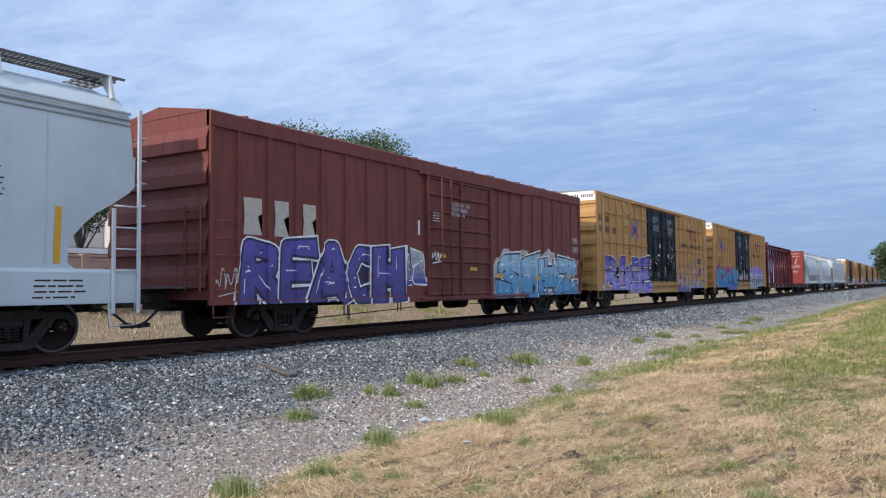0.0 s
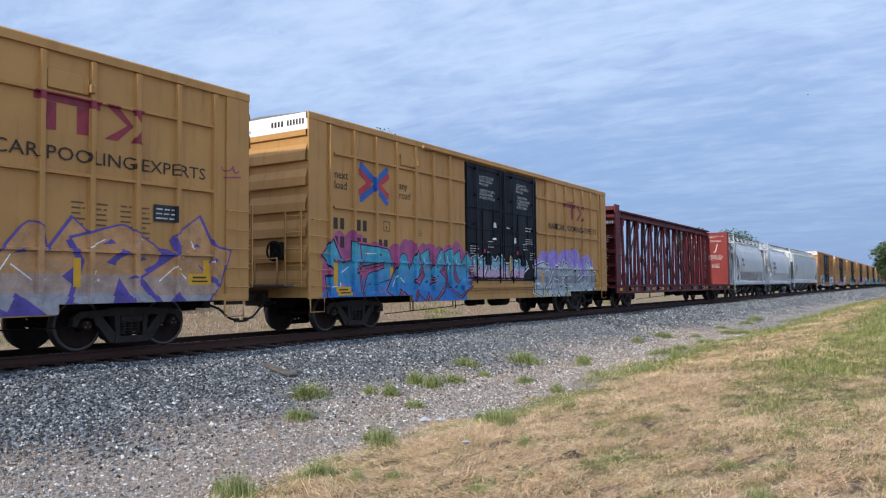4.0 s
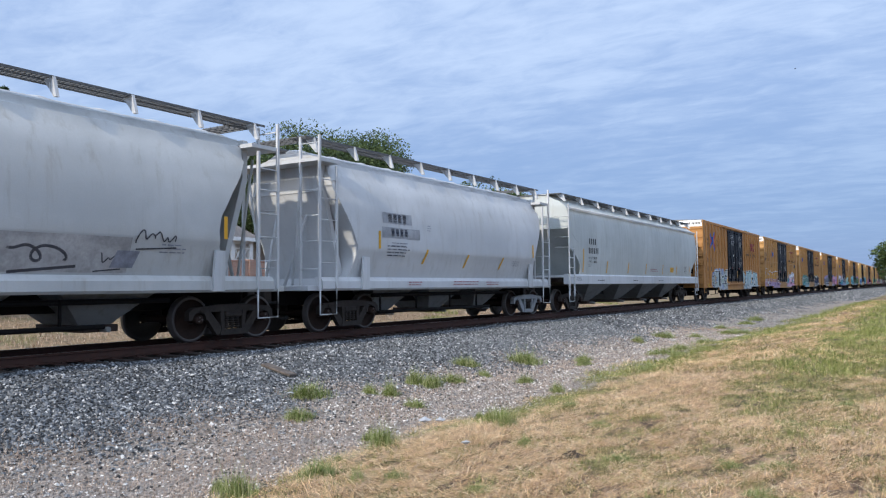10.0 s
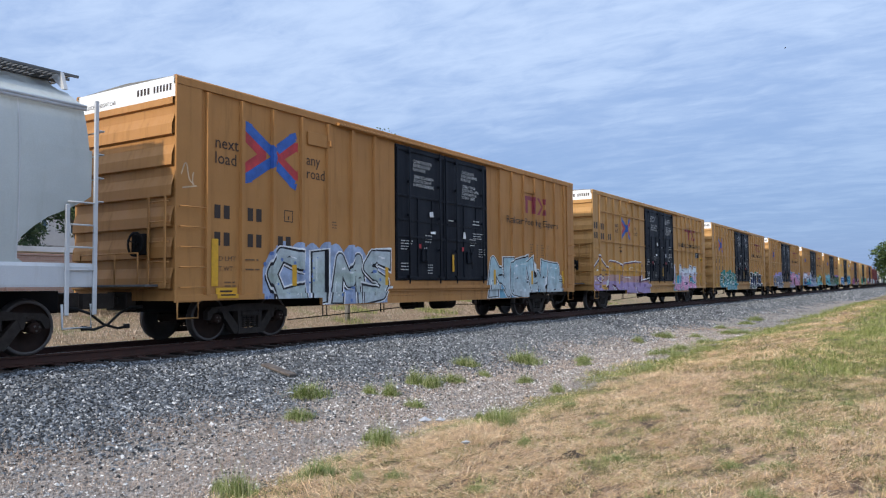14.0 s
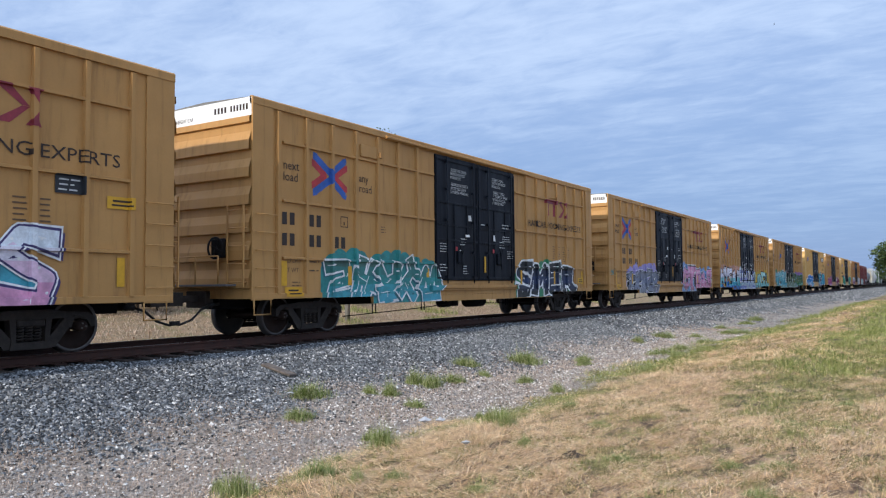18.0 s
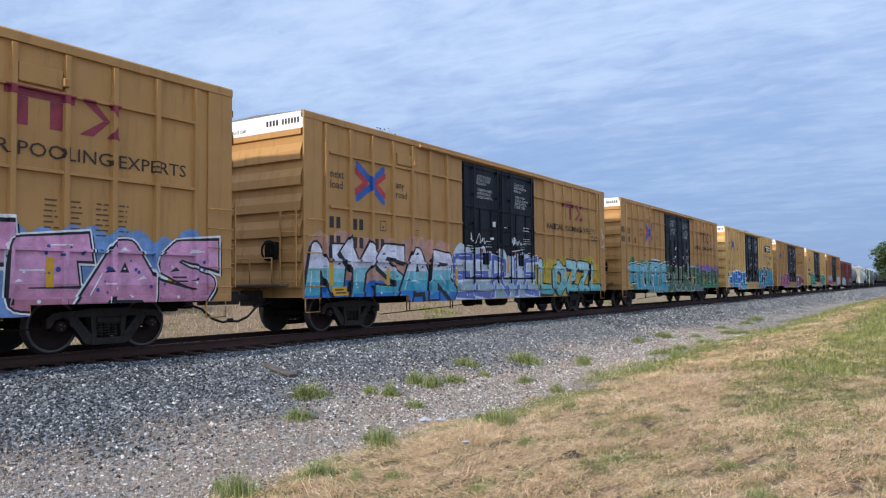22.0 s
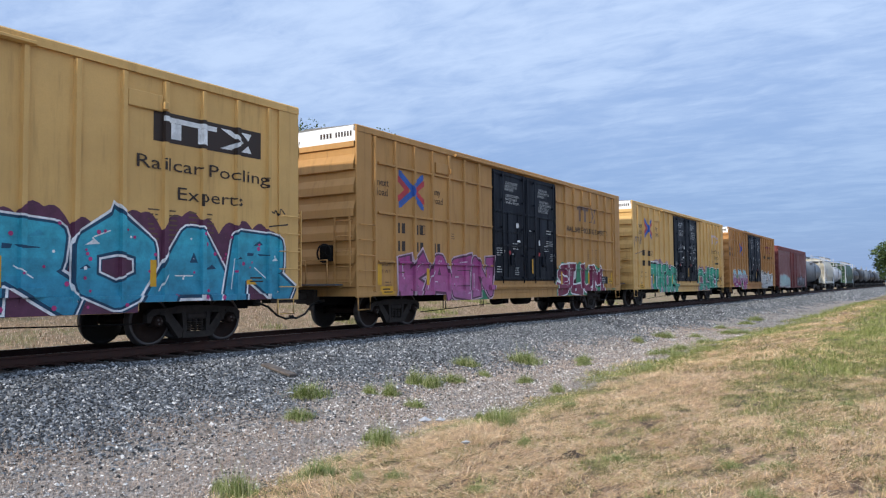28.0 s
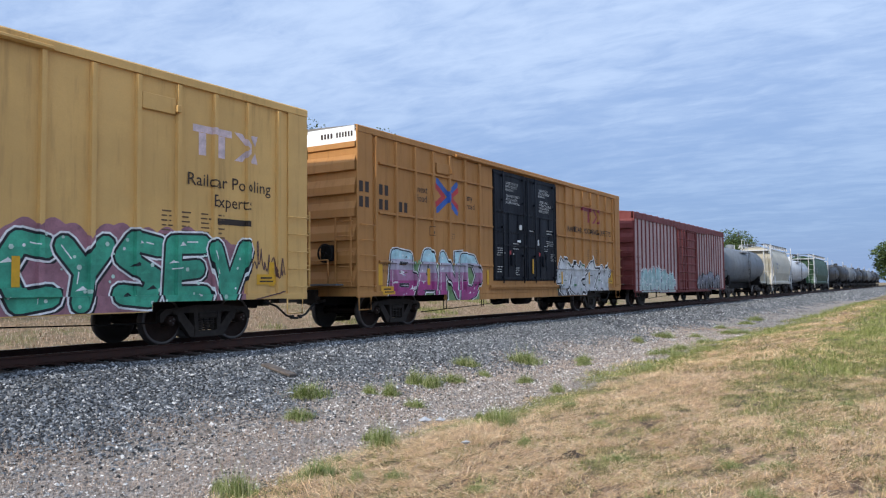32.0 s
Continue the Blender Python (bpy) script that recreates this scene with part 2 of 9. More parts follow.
TANKBLACK = paint("black_tank_paint", (0.02, 0.021, 0.023), (0.05, 0.045, 0.04), 0.4, 0.45, 0.1)
GREENCAR = paint("dark_green_car_paint", (0.03, 0.075, 0.04), (0.04, 0.035, 0.025), 0.4, 0.55, 0.2)
STEEL = plain("dark_truck_steel", (0.040, 0.033, 0.029), 0.65, 0.0, 0.35, 5.0, 0.4, 0.15)
BAYRUST = plain("rust_brown_hopper_bay", (0.045, 0.027, 0.020), 0.75, 0.0, 0.3, 4.0, 0.2)
UNDER = plain("underframe_black", (0.011, 0.010, 0.010), 0.8, 0.0, 0.3, 4.0, 0.3, 0.12)
TREAD = plain("worn_wheel_rim_steel", (0.10, 0.09, 0.085), 0.45, 0.5, 0.15, 8.0)
WHEELDARK = plain("wheel_plate_brown_black", (0.030, 0.018, 0.014), 0.7, 0.0, 0.35, 6.0, 0.3, 0.15)
GALV = plain("galvanised_grating", (0.12, 0.122, 0.125), 0.6, 0.2, 0.2, 8.0)
RUBBER = plain("hose_rubber", (0.012, 0.012, 0.012), 0.6, 0.0, 0.2)
YELLOW = plain("yellow_reflective_strip", (0.62, 0.33, 0.02), 0.5, 0.0, 0.12, 9.0)
WHITEPAINT = plain("white_stencil_paint", (0.52, 0.52, 0.50), 0.6, 0.0, 0.25, 9.0)
DARKPAINT = plain("dark_brown_stencil_paint", (0.035, 0.022, 0.016), 0.6, 0.0, 0.2, 14.0)
FADEDPRINT = plain("faded_brown_stencil_paint", (0.12, 0.07, 0.035), 0.6, 0.0, 0.2, 14.0)
CREAMPAINT = plain("cream_stencil_paint", (0.46, 0.40, 0.33), 0.65, 0.0, 0.2, 9.0)
# ---- running gear shared by all cars ----
WHEEL_R = 0.457
AXLES = 0.889


def wheelset_mesh():
    s = Shape()
    s.tube([(0, -0.98, 0), (0, 0.98, 0)], 0.075, 12, 0)
    for d in (-1, 1):
        out, inn = 0.822 * d, 0.682 * d
        s.turned([(out, 0.10), (out - 0.02 * d, 0.15), (out - 0.055 * d, 0.18), (out - 0.06 * d, 0.385), (out - 0.005 * d, 0.40)], 32, (0, 0, 0), 1, 0)
        s.turned([(out - 0.005 * d, 0.40), (out, 0.402), (out, 0.448), (out - 0.012 * d, WHEEL_R), (out - 0.09 * d, WHEEL_R + 0.004),
                  (out - 0.115 * d, 0.482), (inn, 0.478), (inn, 0.40), (inn + 0.03 * d, 0.38), (inn + 0.03 * d, 0.10)], 32, (0, 0, 0), 1, 1)
        s.turned([(1.10 * d, 0.001), (1.10 * d, 0.075), (1.08 * d, 0.095), (0.96 * d, 0.10)], 14, (0, 0, 0), 1, 0)
        for k in range(3):
            a = 2.094 * k
            x, z = 0.045 * math.cos(a), 0.045 * math.sin(a)
            s.box(x - 0.014, x + 0.014, min(1.098 * d, 1.12 * d), max(1.098 * d, 1.12 * d), z - 0.014, z + 0.014, 0, 1)
    return s.mesh("wheelset", [WHEELDARK, TREAD])


def side_frame_mesh():
    s = Shape()
    y0, y1 = -0.07, 0.07
    for d in (-1, 1):
        def f(pts):
            return [(x * d, z) for x, z in pts]
        s.prism(f([(0.70, 0.44), (0.74, 0.57), (0.86, 0.60), (0.98, 0.57), (1.06, 0.44), (1.13, 0.44), (1.13, 0.60), (1.02, 0.69), (0.62, 0.715), (0.60, 0.60), (0.66, 0.44)]), 1, y0, y1)
        s.prism(f([(0.66, 0.44), (0.72, 0.57), (0.58, 0.60), (0.24, 0.21), (0.30, 0.13), (0.42, 0.13)]), 1, y0 + 0.008, y1 - 0.008)
        s.prism(f([(0.23, 0.20), (0.31, 0.20), (0.35, 0.63), (0.25, 0.63)]), 1, y0 - 0.012, y1 + 0.012)
        s.box(0.80 * d - 0.06, 0.80 * d + 0.06, y0 - 0.02, y1 + 0.02, 0.60, 0.655, 0.01)
    s.prism([(-0.63, 0.60), (0.63, 0.60), (0.63, 0.71), (0.36, 0.75), (-0.36, 0.75), (-0.63, 0.71)], 1, y0 - 0.006, y1 + 0.006)
    s.prism([(-0.34, 0.12), (0.34, 0.12), (0.32, 0.235), (-0.32, 0.235)], 1, y0 - 0.02, y1 + 0.02)
    return s.mesh("side_frame", [STEEL])


def spring_mesh():
    s = Shape()
    for cx in (-0.145, 0.0, 0.145):
        path = [(cx + 0.062 * math.cos(a * 1.0472), 0.062 * math.sin(a * 1.0472), 0.25 + 0.235 * a / 30) for a in range(31)]
        s.tube(path, 0.017, 5)
    s.box(-0.23, 0.23, -0.10, 0.10, 0.485, 0.60, 0.02)
    return s.mesh("spring_nest", [STEEL])


def bolster_mesh():
    s = Shape()
    s.box(-0.20, 0.20, -1.02, 1.02, 0.40, 0.60, 0.03)
    s.turned([(0.60, 0.001), (0.60, 0.2), (0.70, 0.2), (0.70, 0.001)], 16, (0, 0, 0), 2)
    for d in (-1, 1):
        s.box(min(0.36 * d, 0.50 * d), max(0.36 * d, 0.50 * d), -0.92, 0.92, 0.33, 0.42, 0.02)       # brake beam
        for e in (-0.755, 0.755):
            s.box(min(0.37 * d, 0.44 * d), max(0.37 * d, 0.44 * d), e - 0.05, e + 0.05, 0.26, 0.58, 0.01)   # brake shoe
    return s.mesh("bolster", [UNDER])


M_WHEEL, M_FRAME, M_SPRING, M_BOLSTER = wheelset_mesh(), side_frame_mesh(), spring_mesh(), bolster_mesh()
M_FRAME_SILVER = M_FRAME.copy()
SILVER = plain("silver_frame_paint", (0.26, 0.275, 0.29), 0.45, 0.2, 0.2, 6.0, 0.3)
M_FRAME_SILVER.materials[0] = SILVER
CARS, WHEELS = [], []


def truck(car, x, frame_mesh=None):
    """A two-axle truck about x: bolster with side frames, springs and wheelsets under it."""
    b = part("truck", M_BOLSTER, None, car)
    b.location = (x, 0, 0)
    for y in (-0.99, 0.99):
        f = part("side_frame", frame_mesh or M_FRAME, None, b)
        f.location = (0, y, 0)
        sp = part("spring_nest", M_SPRING, None, b)
        sp.location = (0, y, 0)
    for d in (-1, 1):
        w = part("wheelset", M_WHEEL, None, b)
        w.location = (AXLES * d, 0, WHEEL_R)
        WHEELS.append(w)
    return b


def coupler_mesh(d):
    """Coupler, draft gear head and air hose at an end; d = -1 at the front."""
    s = Shape()
    s.box(min(0, 0.62 * d), max(0, 0.62 * d), -0.075, 0.075, 0.78, 0.93, 0.02)
    s.prism([(0.58 * d, -0.16), (0.92 * d, -0.17), (1.03 * d, -0.06), (0.96 * d, 0.02), (1.03 * d, 0.10), (0.95 * d, 0.17), (0.60 * d, 0.15)], 2, 0.71, 1.0)
    s.box(min(-0.1 * d, 0.12 * d), max(-0.1 * d, 0.12 * d), -0.32, 0.32, 0.66, 1.02, 0.02)
    return s.mesh("coupler", [STEEL])


def hose_mesh(d):
    s = Shape()
    s.tube([(0.05 * d, -0.36, 0.72), (0.28 * d, -0.38, 0.64), (0.55 * d, -0.40, 0.43), (0.85 * d, -0.40, 0.34), (1.06 * d, -0.40, 0.37)], 0.026, 7)
    s.tube([(-0.2 * d, -0.36, 0.74), (0.06 * d, -0.36, 0.72)], 0.036, 7)
    s.box(min(0.98 * d, 1.09 * d), max(0.98 * d, 1.09 * d), -0.44, -0.36, 0.33, 0.42, 0.015)
    return s.mesh("air_hose", [RUBBER])


M_COUPLER = {d: coupler_mesh(d) for d in (-1, 1)}
M_HOSE = {d: hose_mesh(d) for d in (-1, 1)}


def couplers(car, L):
    for d, x in ((-1, 0.0), (1, L)):
        part("coupler", M_COUPLER[d], None, car).location = (x, 0, 0)
        part("air_hose", M_HOSE[d], None, car).location = (x, 0, 0)


def ladder(car, mat, x0, x1, y, z0, z1, n, stile=True):
    """Rungs across x at a car's side, standing off."""
    me = Shape().tube([(x0, y * 0.965, 0), (x0, y, 0), (x1, y, 0), (x1, y * 0.965, 0)], 0.013, 5).mesh("grab_iron", [mat])
    for k in range(n):
        part("grab_iron" if not stile else "rung", me, None, car).location = (0, 0, z0 + (z1 - z0) * k / max(1, n - 1))
    if stile:
        for x in (x0, x1):
            s = Shape()
            s.box(x - 0.022, x + 0.022, y - 0.012, y + 0.012, z0 - 0.08, z1 + 0.08)
            part("ladder_stile", s, mat, car)


def stirrup(car, mat, x0, x1, y, z0, z1):
    s = Shape()
    s.tube([(x0, y, z1), (x0, y, z0), (x1, y, z0), (x1, y, z1)], 0.019, 6)
    return part("sill_step", s, mat, car)


def end_ladder(car, mat, x, d, y0, y1, z0, z1, n):
    s = Shape()
    xx = x + 0.09 * d
    for k in range(n):
        z = z0 + (z1 - z0) * k / (n - 1)
        s.tube([(x, y0, z), (xx, y0, z), (xx, y1, z), (x, y1, z)], 0.013, 5)
    for y in (y0, y1):
        s.box(min(xx - 0.012, xx + 0.012), max(xx - 0.012, xx + 0.012), y - 0.022, y + 0.022, z0 - 0.1, z1 + 0.1)
    return part("end_ladder", s, mat, car)


def underbody(car, L, sill_mat, tanks=True):
    """Centre sill, brake reservoirs, pipe and rods."""
    s = Shape()
    s.box(0.25, L - 0.25, -0.30, 0.30, 0.62, 1.0, 0.02)
    part("centre_sill", s, UNDER, car)
    if tanks:
        s = Shape()
        s.turned([(L * 0.53, 0.02), (L * 0.53 + 0.06, 0.20), (L * 0.53 + 1.0, 0.20), (L * 0.53 + 1.06, 0.02)], 14, (0, -0.75, 0.60), 0)
        part("air_reservoir", s, UNDER, car)
        s = Shape()
        s.turned([(L * 0.45, 0.02), (L * 0.45 + 0.05, 0.15), (L * 0.45 + 0.5, 0.15), (L * 0.45 + 0.55, 0.02)], 14, (0, -0.7, 0.58), 0)
        s.box(L * 0.45 + 0.55, L * 0.45 + 0.9, -0.85, -0.6, 0.46, 0.68, 0.02)
        part("brake_cylinder", s, UNDER, car)
    s = Shape()
    s.tube([(3.4, -1.15, 0.36), (L * 0.36, -1.12, 0.47), (L * 0.47, -0.9, 0.55)], 0.013, 5)
    s.tube([(L * 0.58, -0.9, 0.52), (L * 0.75, -1.1, 0.45), (L - 3.6, -1.12, 0.44)], 0.013, 5)
    part("brake_rod", s, UNDER, car)
    for x in (L * 0.24, L * 0.36, L * 0.63):
        s = Shape()
        s.tube([(x, -1.2, 0.80), (x, -1.2, 0.42), (x + 0.14, -1.2, 0.42), (x + 0.14, -1.2, 0.80)], 0.016, 5)
        part("rod_hanger", s, UNDER, car)


# ---- paint on the sides: flat shapes that follow posts and rails ----
class Side:
    """The outer face of a car's near side: panel plane plus raised posts and rails."""

    def __init__(self, hw, posts=(), rails=(), flats=(), body=None, bulge=None):
        self.hw, self.posts, self.rails, self.flats, self.body, self.bulge = hw, posts, rails, flats, body, bulge
        # body: (x0, x1, z low, z low between the trucks, truck x0, truck x1), the outline that paint keeps to; bulge: outward curve by height
        # posts: (x, half width, height, z0, z1); rails: (z, half width, height, x0, x1); flats: (x0, x1, z0, z1, height)

    def out(self, x, z):
        h = self.bulge(z) if self.bulge else 0.0
        for px, w, ht, z0, z1 in self.posts:
            if z0 <= z <= z1:
                h = max(h, ht * min(1.0, max(0.0, (w - abs(x - px)) / 0.012)))
        for rz, w, ht, x0, x1 in self.rails:
            if x0 <= x <= x1:
                h = max(h, ht * min(1.0, max(0.0, (w - abs(z - rz)) / 0.012)))
        for x0, x1, z0, z1, ht in self.flats:
            if x0 - 1e-4 <= x <= x1 + 1e-4 and z0 - 1e-4 <= z <= z1 + 1e-4:
                h = max(h, ht)
        return h

    def cuts(self, x0, x1, z0, z1):
        xs, zs = set(), set()
        for px, w, ht, a, b in self.posts:
            if x0 < px + w and px - w < x1 and a < z1 and b > z0:
                xs |= {px - w, px - w + 0.012, px + w - 0.012, px + w}
        for rz, w, ht, a, b in self.rails:
            if z0 < rz + w and rz - w < z1 and a < x1 and b > x0:
                zs |= {rz - w, rz - w + 0.012, rz + w - 0.012, rz + w}
                xs |= {a - 1e-3, b + 1e-3}
        for a, b, c, d, ht in self.flats:
            if a < x1 and b > x0 and c < z1 and d > z0:
                xs |= {a - 2e-3, a, b, b + 2e-3}
                zs |= {c - 2e-3, c, d, d + 2e-3}
        if self.body:
            b = self.body
            xs |= {b[0], b[1], b[4], b[5]}
            zs |= {b[2], b[3]}
        if self.bulge:
            zs |= {z0 + (z1 - z0) * k / 6 for k in range(1, 6)}
        return sorted(x for x in xs if x0 < x < x1), sorted(z for z in zs if z0 < z < z1)

    def keeps(self, x, z):
        if not self.body:
            return True
        b = self.body
        return b[0] < x < b[1] and z > (b[3] if b[4] < x < b[5] else b[2])


def decal_mesh(name, polys, mats, side, lift=0.0):
    """polys: (outline of (x, z), material, layer). Lays the outlines on the side, over its posts and rails."""
    bm = bmesh.new()
    lay = bm.faces.layers.int.new("layer")
    for k, (pts, mi, ly) in enumerate(sorted(polys, key=lambda q: q[2])):
        try:
            f = bm.faces.new([bm.verts.new((p[0], 0, p[1])) for p in pts])
        except ValueError:
            continue
        f.material_index = mi
        f[lay] = k
    if not bm.faces:
        bm.free()
        return None
    bmesh.ops.triangulate(bm, faces=[f for f in bm.faces if len(f.verts) > 4], ngon_method="EAR_CLIP")
    bm.verts.ensure_lookup_table()
    ax, az = [v.co.x for v in bm.verts], [v.co.z for v in bm.verts]
    xs, zs = side.cuts(min(ax), max(ax), min(az), max(az))
    for x in xs:
        bmesh.ops.bisect_plane(bm, geom=bm.verts[:] + bm.edges[:] + bm.faces[:], dist=1e-5, plane_co=(x, 0, 0), plane_no=(1, 0, 0))
    for z in zs:
        bmesh.ops.bisect_plane(bm, geom=bm.verts[:] + bm.edges[:] + bm.faces[:], dist=1e-5, plane_co=(0, 0, z), plane_no=(0, 0, 1))
    gone = [f for f in bm.faces if not side.keeps(f.calc_center_median().x, f.calc_center_median().z)]
    if gone:
        bmesh.ops.delete(bm, geom=gone, context="FACES")
    for f in bm.faces:
        d = 0.004 + lift + 0.00006 * f[lay]
        for v in f.verts:
            v.co.y = -(side.hw + side.out(v.co.x, v.co.z) + d)
    me = bpy.data.meshes.new(name)
    bm.normal_update()
    for f in bm.faces:
        if f.normal.y > 0:
            f.normal_flip()
    bm.to_mesh(me)
    bm.free()
    for m in mats:
        me.materials.append(m)
    return me


def bar(x0, x1, z0, z1, slant=0.0):
    return [(x0, z0), (x1, z0), (x1 + slant, z1), (x0 + slant, z1)]


def bars_like(rnd, x, z, size, chars, gap=0.3, wide=0.62):
    """Plain bars in place of characters of a given height; returns outlines."""
    out = []
    for k in range(chars):
        out.append(bar(x, x + size * wide, z, z + size))
        x += size * (wide + gap)
    return out


def fine_print(rnd, x, z, width, height, rows):
    """Small unreadable lines as thin broken bars."""
    rows = max(rows, int(height / 0.085 + 0.5))
    out, step = [], height / rows
    for r in range(rows):
        zz, xx = z + height - (r + 0.75) * step, x + rnd.random() * width * 0.06
        end = x + width * (0.75 + 0.25 * rnd.random())
        while xx < end - 0.02:
            w = min(end - xx, step * (0.8 + 2.2 * rnd.random()))
            out.append(bar(xx, xx + w, zz, zz + step * 0.30))
            xx += w + step * 0.45
    return out


def words(text, x, z, size, width=None):
    """Outlines of letters of the built-in font: x, z is the lower left, size the letter height."""
    cu = bpy.data.curves.new("lettering", "FONT")
    cu.body, cu.size, cu.resolution_u, cu.space_line = text, size * 1.38, 2, 0.9
    tmp = bpy.data.objects.new("lettering", cu)
    me = bpy.data.meshes.new_from_object(tmp)
    k = 1.0
    if width:
        w = max(v.co.x for v in me.vertices)
        k = width / w
    out = [[(x + me.vertices[i].co.x * k, z + me.vertices[i].co.y) for i in p.vertices] for p in me.polygons]
    bpy.data.objects.remove(tmp)
    bpy.data.curves.remove(cu)
    bpy.data.meshes.remove(me)
    return out


def put_bars(car, outlines, mat, side, label, layer=0):
    """Plain bars, each a part of its own."""
    for o in outlines:
        put_marks(car, "number_bar", [o], mat, side, label, layer)


def put_marks(car, name, outlines, mat, side, label="", layer=0):
    me = decal_mesh(name, [(o, 0, 0) for o in outlines], [mat], side, 0.002 * layer)
    if me:
        ob = part(name, me, None, car, label)
        if name == "small_print":
            ob["kind"] = "stuff"
        return ob


SPRAY = {}


def spray(c):
    if c not in SPRAY:
        SPRAY[c] = plain("spray_paint", c, 0.5, 0.0, 0.3, 4.0)
    return SPRAY[c]


GLYPHS = [  # bent strokes of free shapes: hooks, bolts, forks, waves
    [[(0.0, 0.1), (0.42, 0.95), (0.55, 0.28), (1.0, 0.92)], [(0.2, 0.5), (0.75, 0.05)]],
    [[(0.08, 0.92), (0.8, 0.97), (0.92, 0.55), (0.3, 0.38), (0.18, 0.04), (1.0, 0.10)]],
    [[(0.1, 0.0), (0.42, 1.0)], [(0.5, 0.0), (0.9, 0.92)], [(0.12, 0.62), (1.0, 0.30)]],
    [[(0.95, 0.8), (0.42, 0.98), (0.05, 0.5), (0.4, 0.05), (0.9, 0.22), (0.6, 0.55)]],
    [[(0.0, 0.15), (0.6, 0.72), (1.0, 0.55)], [(0.62, 0.72), (0.5, 1.0)], [(0.3, 0.42), (0.7, 0.02)]],
    [[(0.5, 0.0), (0.46, 0.45), (0.05, 0.92)], [(0.46, 0.45), (0.85, 0.66), (0.95, 1.0)], [(0.1, 0.15), (0.95, 0.22)]],
    [[(0.35, 1.0), (0.05, 0.48), (0.62, 0.56), (0.32, 0.0)], [(0.62, 0.56), (1.0, 0.08)], [(0.6, 0.95), (1.0, 0.72)]],
    [[(0.0, 0.32), (0.28, 0.86), (0.5, 0.2), (0.74, 0.9), (1.0, 0.35)], [(0.15, 0.05), (0.9, 0.1)]],
    [[(0.9, 1.0), (0.55, 0.62), (0.92, 0.35), (0.45, 0.02)], [(0.1, 0.95), (0.3, 0.45), (0.05, 0.05)]],
    [[(0.05, 0.7), (0.5, 0.97), (0.95, 0.7), (0.55, 0.45), (0.9, 0.05)], [(0.2, 0.4), (0.12, 0.0)]],
    [[(0.1, 1.0), (0.2, 0.3), (0.6, 0.06), (0.95, 0.4)], [(0.5, 0.95), (0.62, 0.5), (1.0, 0.9)]],
]


LETTERS = {
    "A": [[(0.02, 0.0), (0.42, 1.0), (0.58, 1.0), (0.98, 0.0)], [(0.25, 0.30), (0.75, 0.30)]],
    "B": [[(0.10, 0.0), (0.12, 1.0), (0.75, 0.92), (0.78, 0.62), (0.2, 0.52)], [(0.3, 0.52), (0.92, 0.40), (0.85, 0.05), (0.10, 0.0)]],
    "C": [[(0.95, 0.90), (0.4, 1.0), (0.08, 0.55), (0.35, 0.02), (0.98, 0.08)]],
    "D": [[(0.10, 0.0), (0.10, 1.0), (0.65, 0.95), (0.95, 0.50), (0.65, 0.03), (0.10, 0.0)]],
    "E": [[(0.95, 1.0), (0.12, 0.96), (0.10, 0.04), (1.0, 0.0)], [(0.14, 0.5), (0.78, 0.52)]],
    "F": [[(0.98, 1.0), (0.14, 0.95), (0.12, 0.0)], [(0.14, 0.5), (0.75, 0.53)]],
    "G": [[(0.95, 0.92), (0.4, 1.0), (0.08, 0.52), (0.35, 0.02), (0.92, 0.06), (0.92, 0.45), (0.58, 0.46)]],
    "H": [[(0.10, 1.0), (0.08, 0.0)], [(0.90, 1.0), (0.92, 0.0)], [(0.10, 0.5), (0.90, 0.52)]],
    "I": [[(0.5, 1.0), (0.5, 0.0)]],
    "K": [[(0.10, 1.0), (0.12, 0.0)], [(0.92, 1.0), (0.25, 0.48), (1.0, 0.0)]],
    "L": [[(0.15, 1.0), (0.10, 0.05), (0.98, 0.02)]],
    "M": [[(0.04, 0.0), (0.16, 1.0), (0.5, 0.38), (0.86, 1.0), (0.97, 0.0)]],
    "N": [[(0.08, 0.0), (0.12, 1.0), (0.88, 0.0), (0.92, 1.0)]],
    "O": [[(0.5, 1.0), (0.12, 0.74), (0.12, 0.24), (0.5, 0.0), (0.88, 0.24), (0.88, 0.74), (0.5, 1.0)]],
    "R": [[(0.10, 0.0), (0.14, 1.0), (0.82, 0.92), (0.80, 0.58), (0.22, 0.48)], [(0.45, 0.48), (1.0, 0.0)]],
    "S": [[(0.95, 0.92), (0.35, 1.0), (0.10, 0.74), (0.45, 0.52), (0.90, 0.34), (0.70, 0.02), (0.05, 0.05)]],
    "T": [[(0.02, 0.98), (1.0, 0.98)], [(0.5, 0.98), (0.48, 0.0)]],
    "U": [[(0.08, 1.0), (0.12, 0.15), (0.5, 0.0), (0.88, 0.15), (0.92, 1.0)]],
    "V": [[(0.04, 1.0), (0.48, 0.0), (0.96, 1.0)]],
    "W": [[(0.02, 1.0), (0.22, 0.0), (0.5, 0.62), (0.78, 0.0), (0.98, 1.0)]],
    "Y": [[(0.05, 1.0), (0.48, 0.48), (0.95, 1.0)], [(0.48, 0.48), (0.40, 0.0)]],
    "Z": [[(0.06, 0.98), (0.92, 0.95), (0.10, 0.05), (1.0, 0.0)]]}


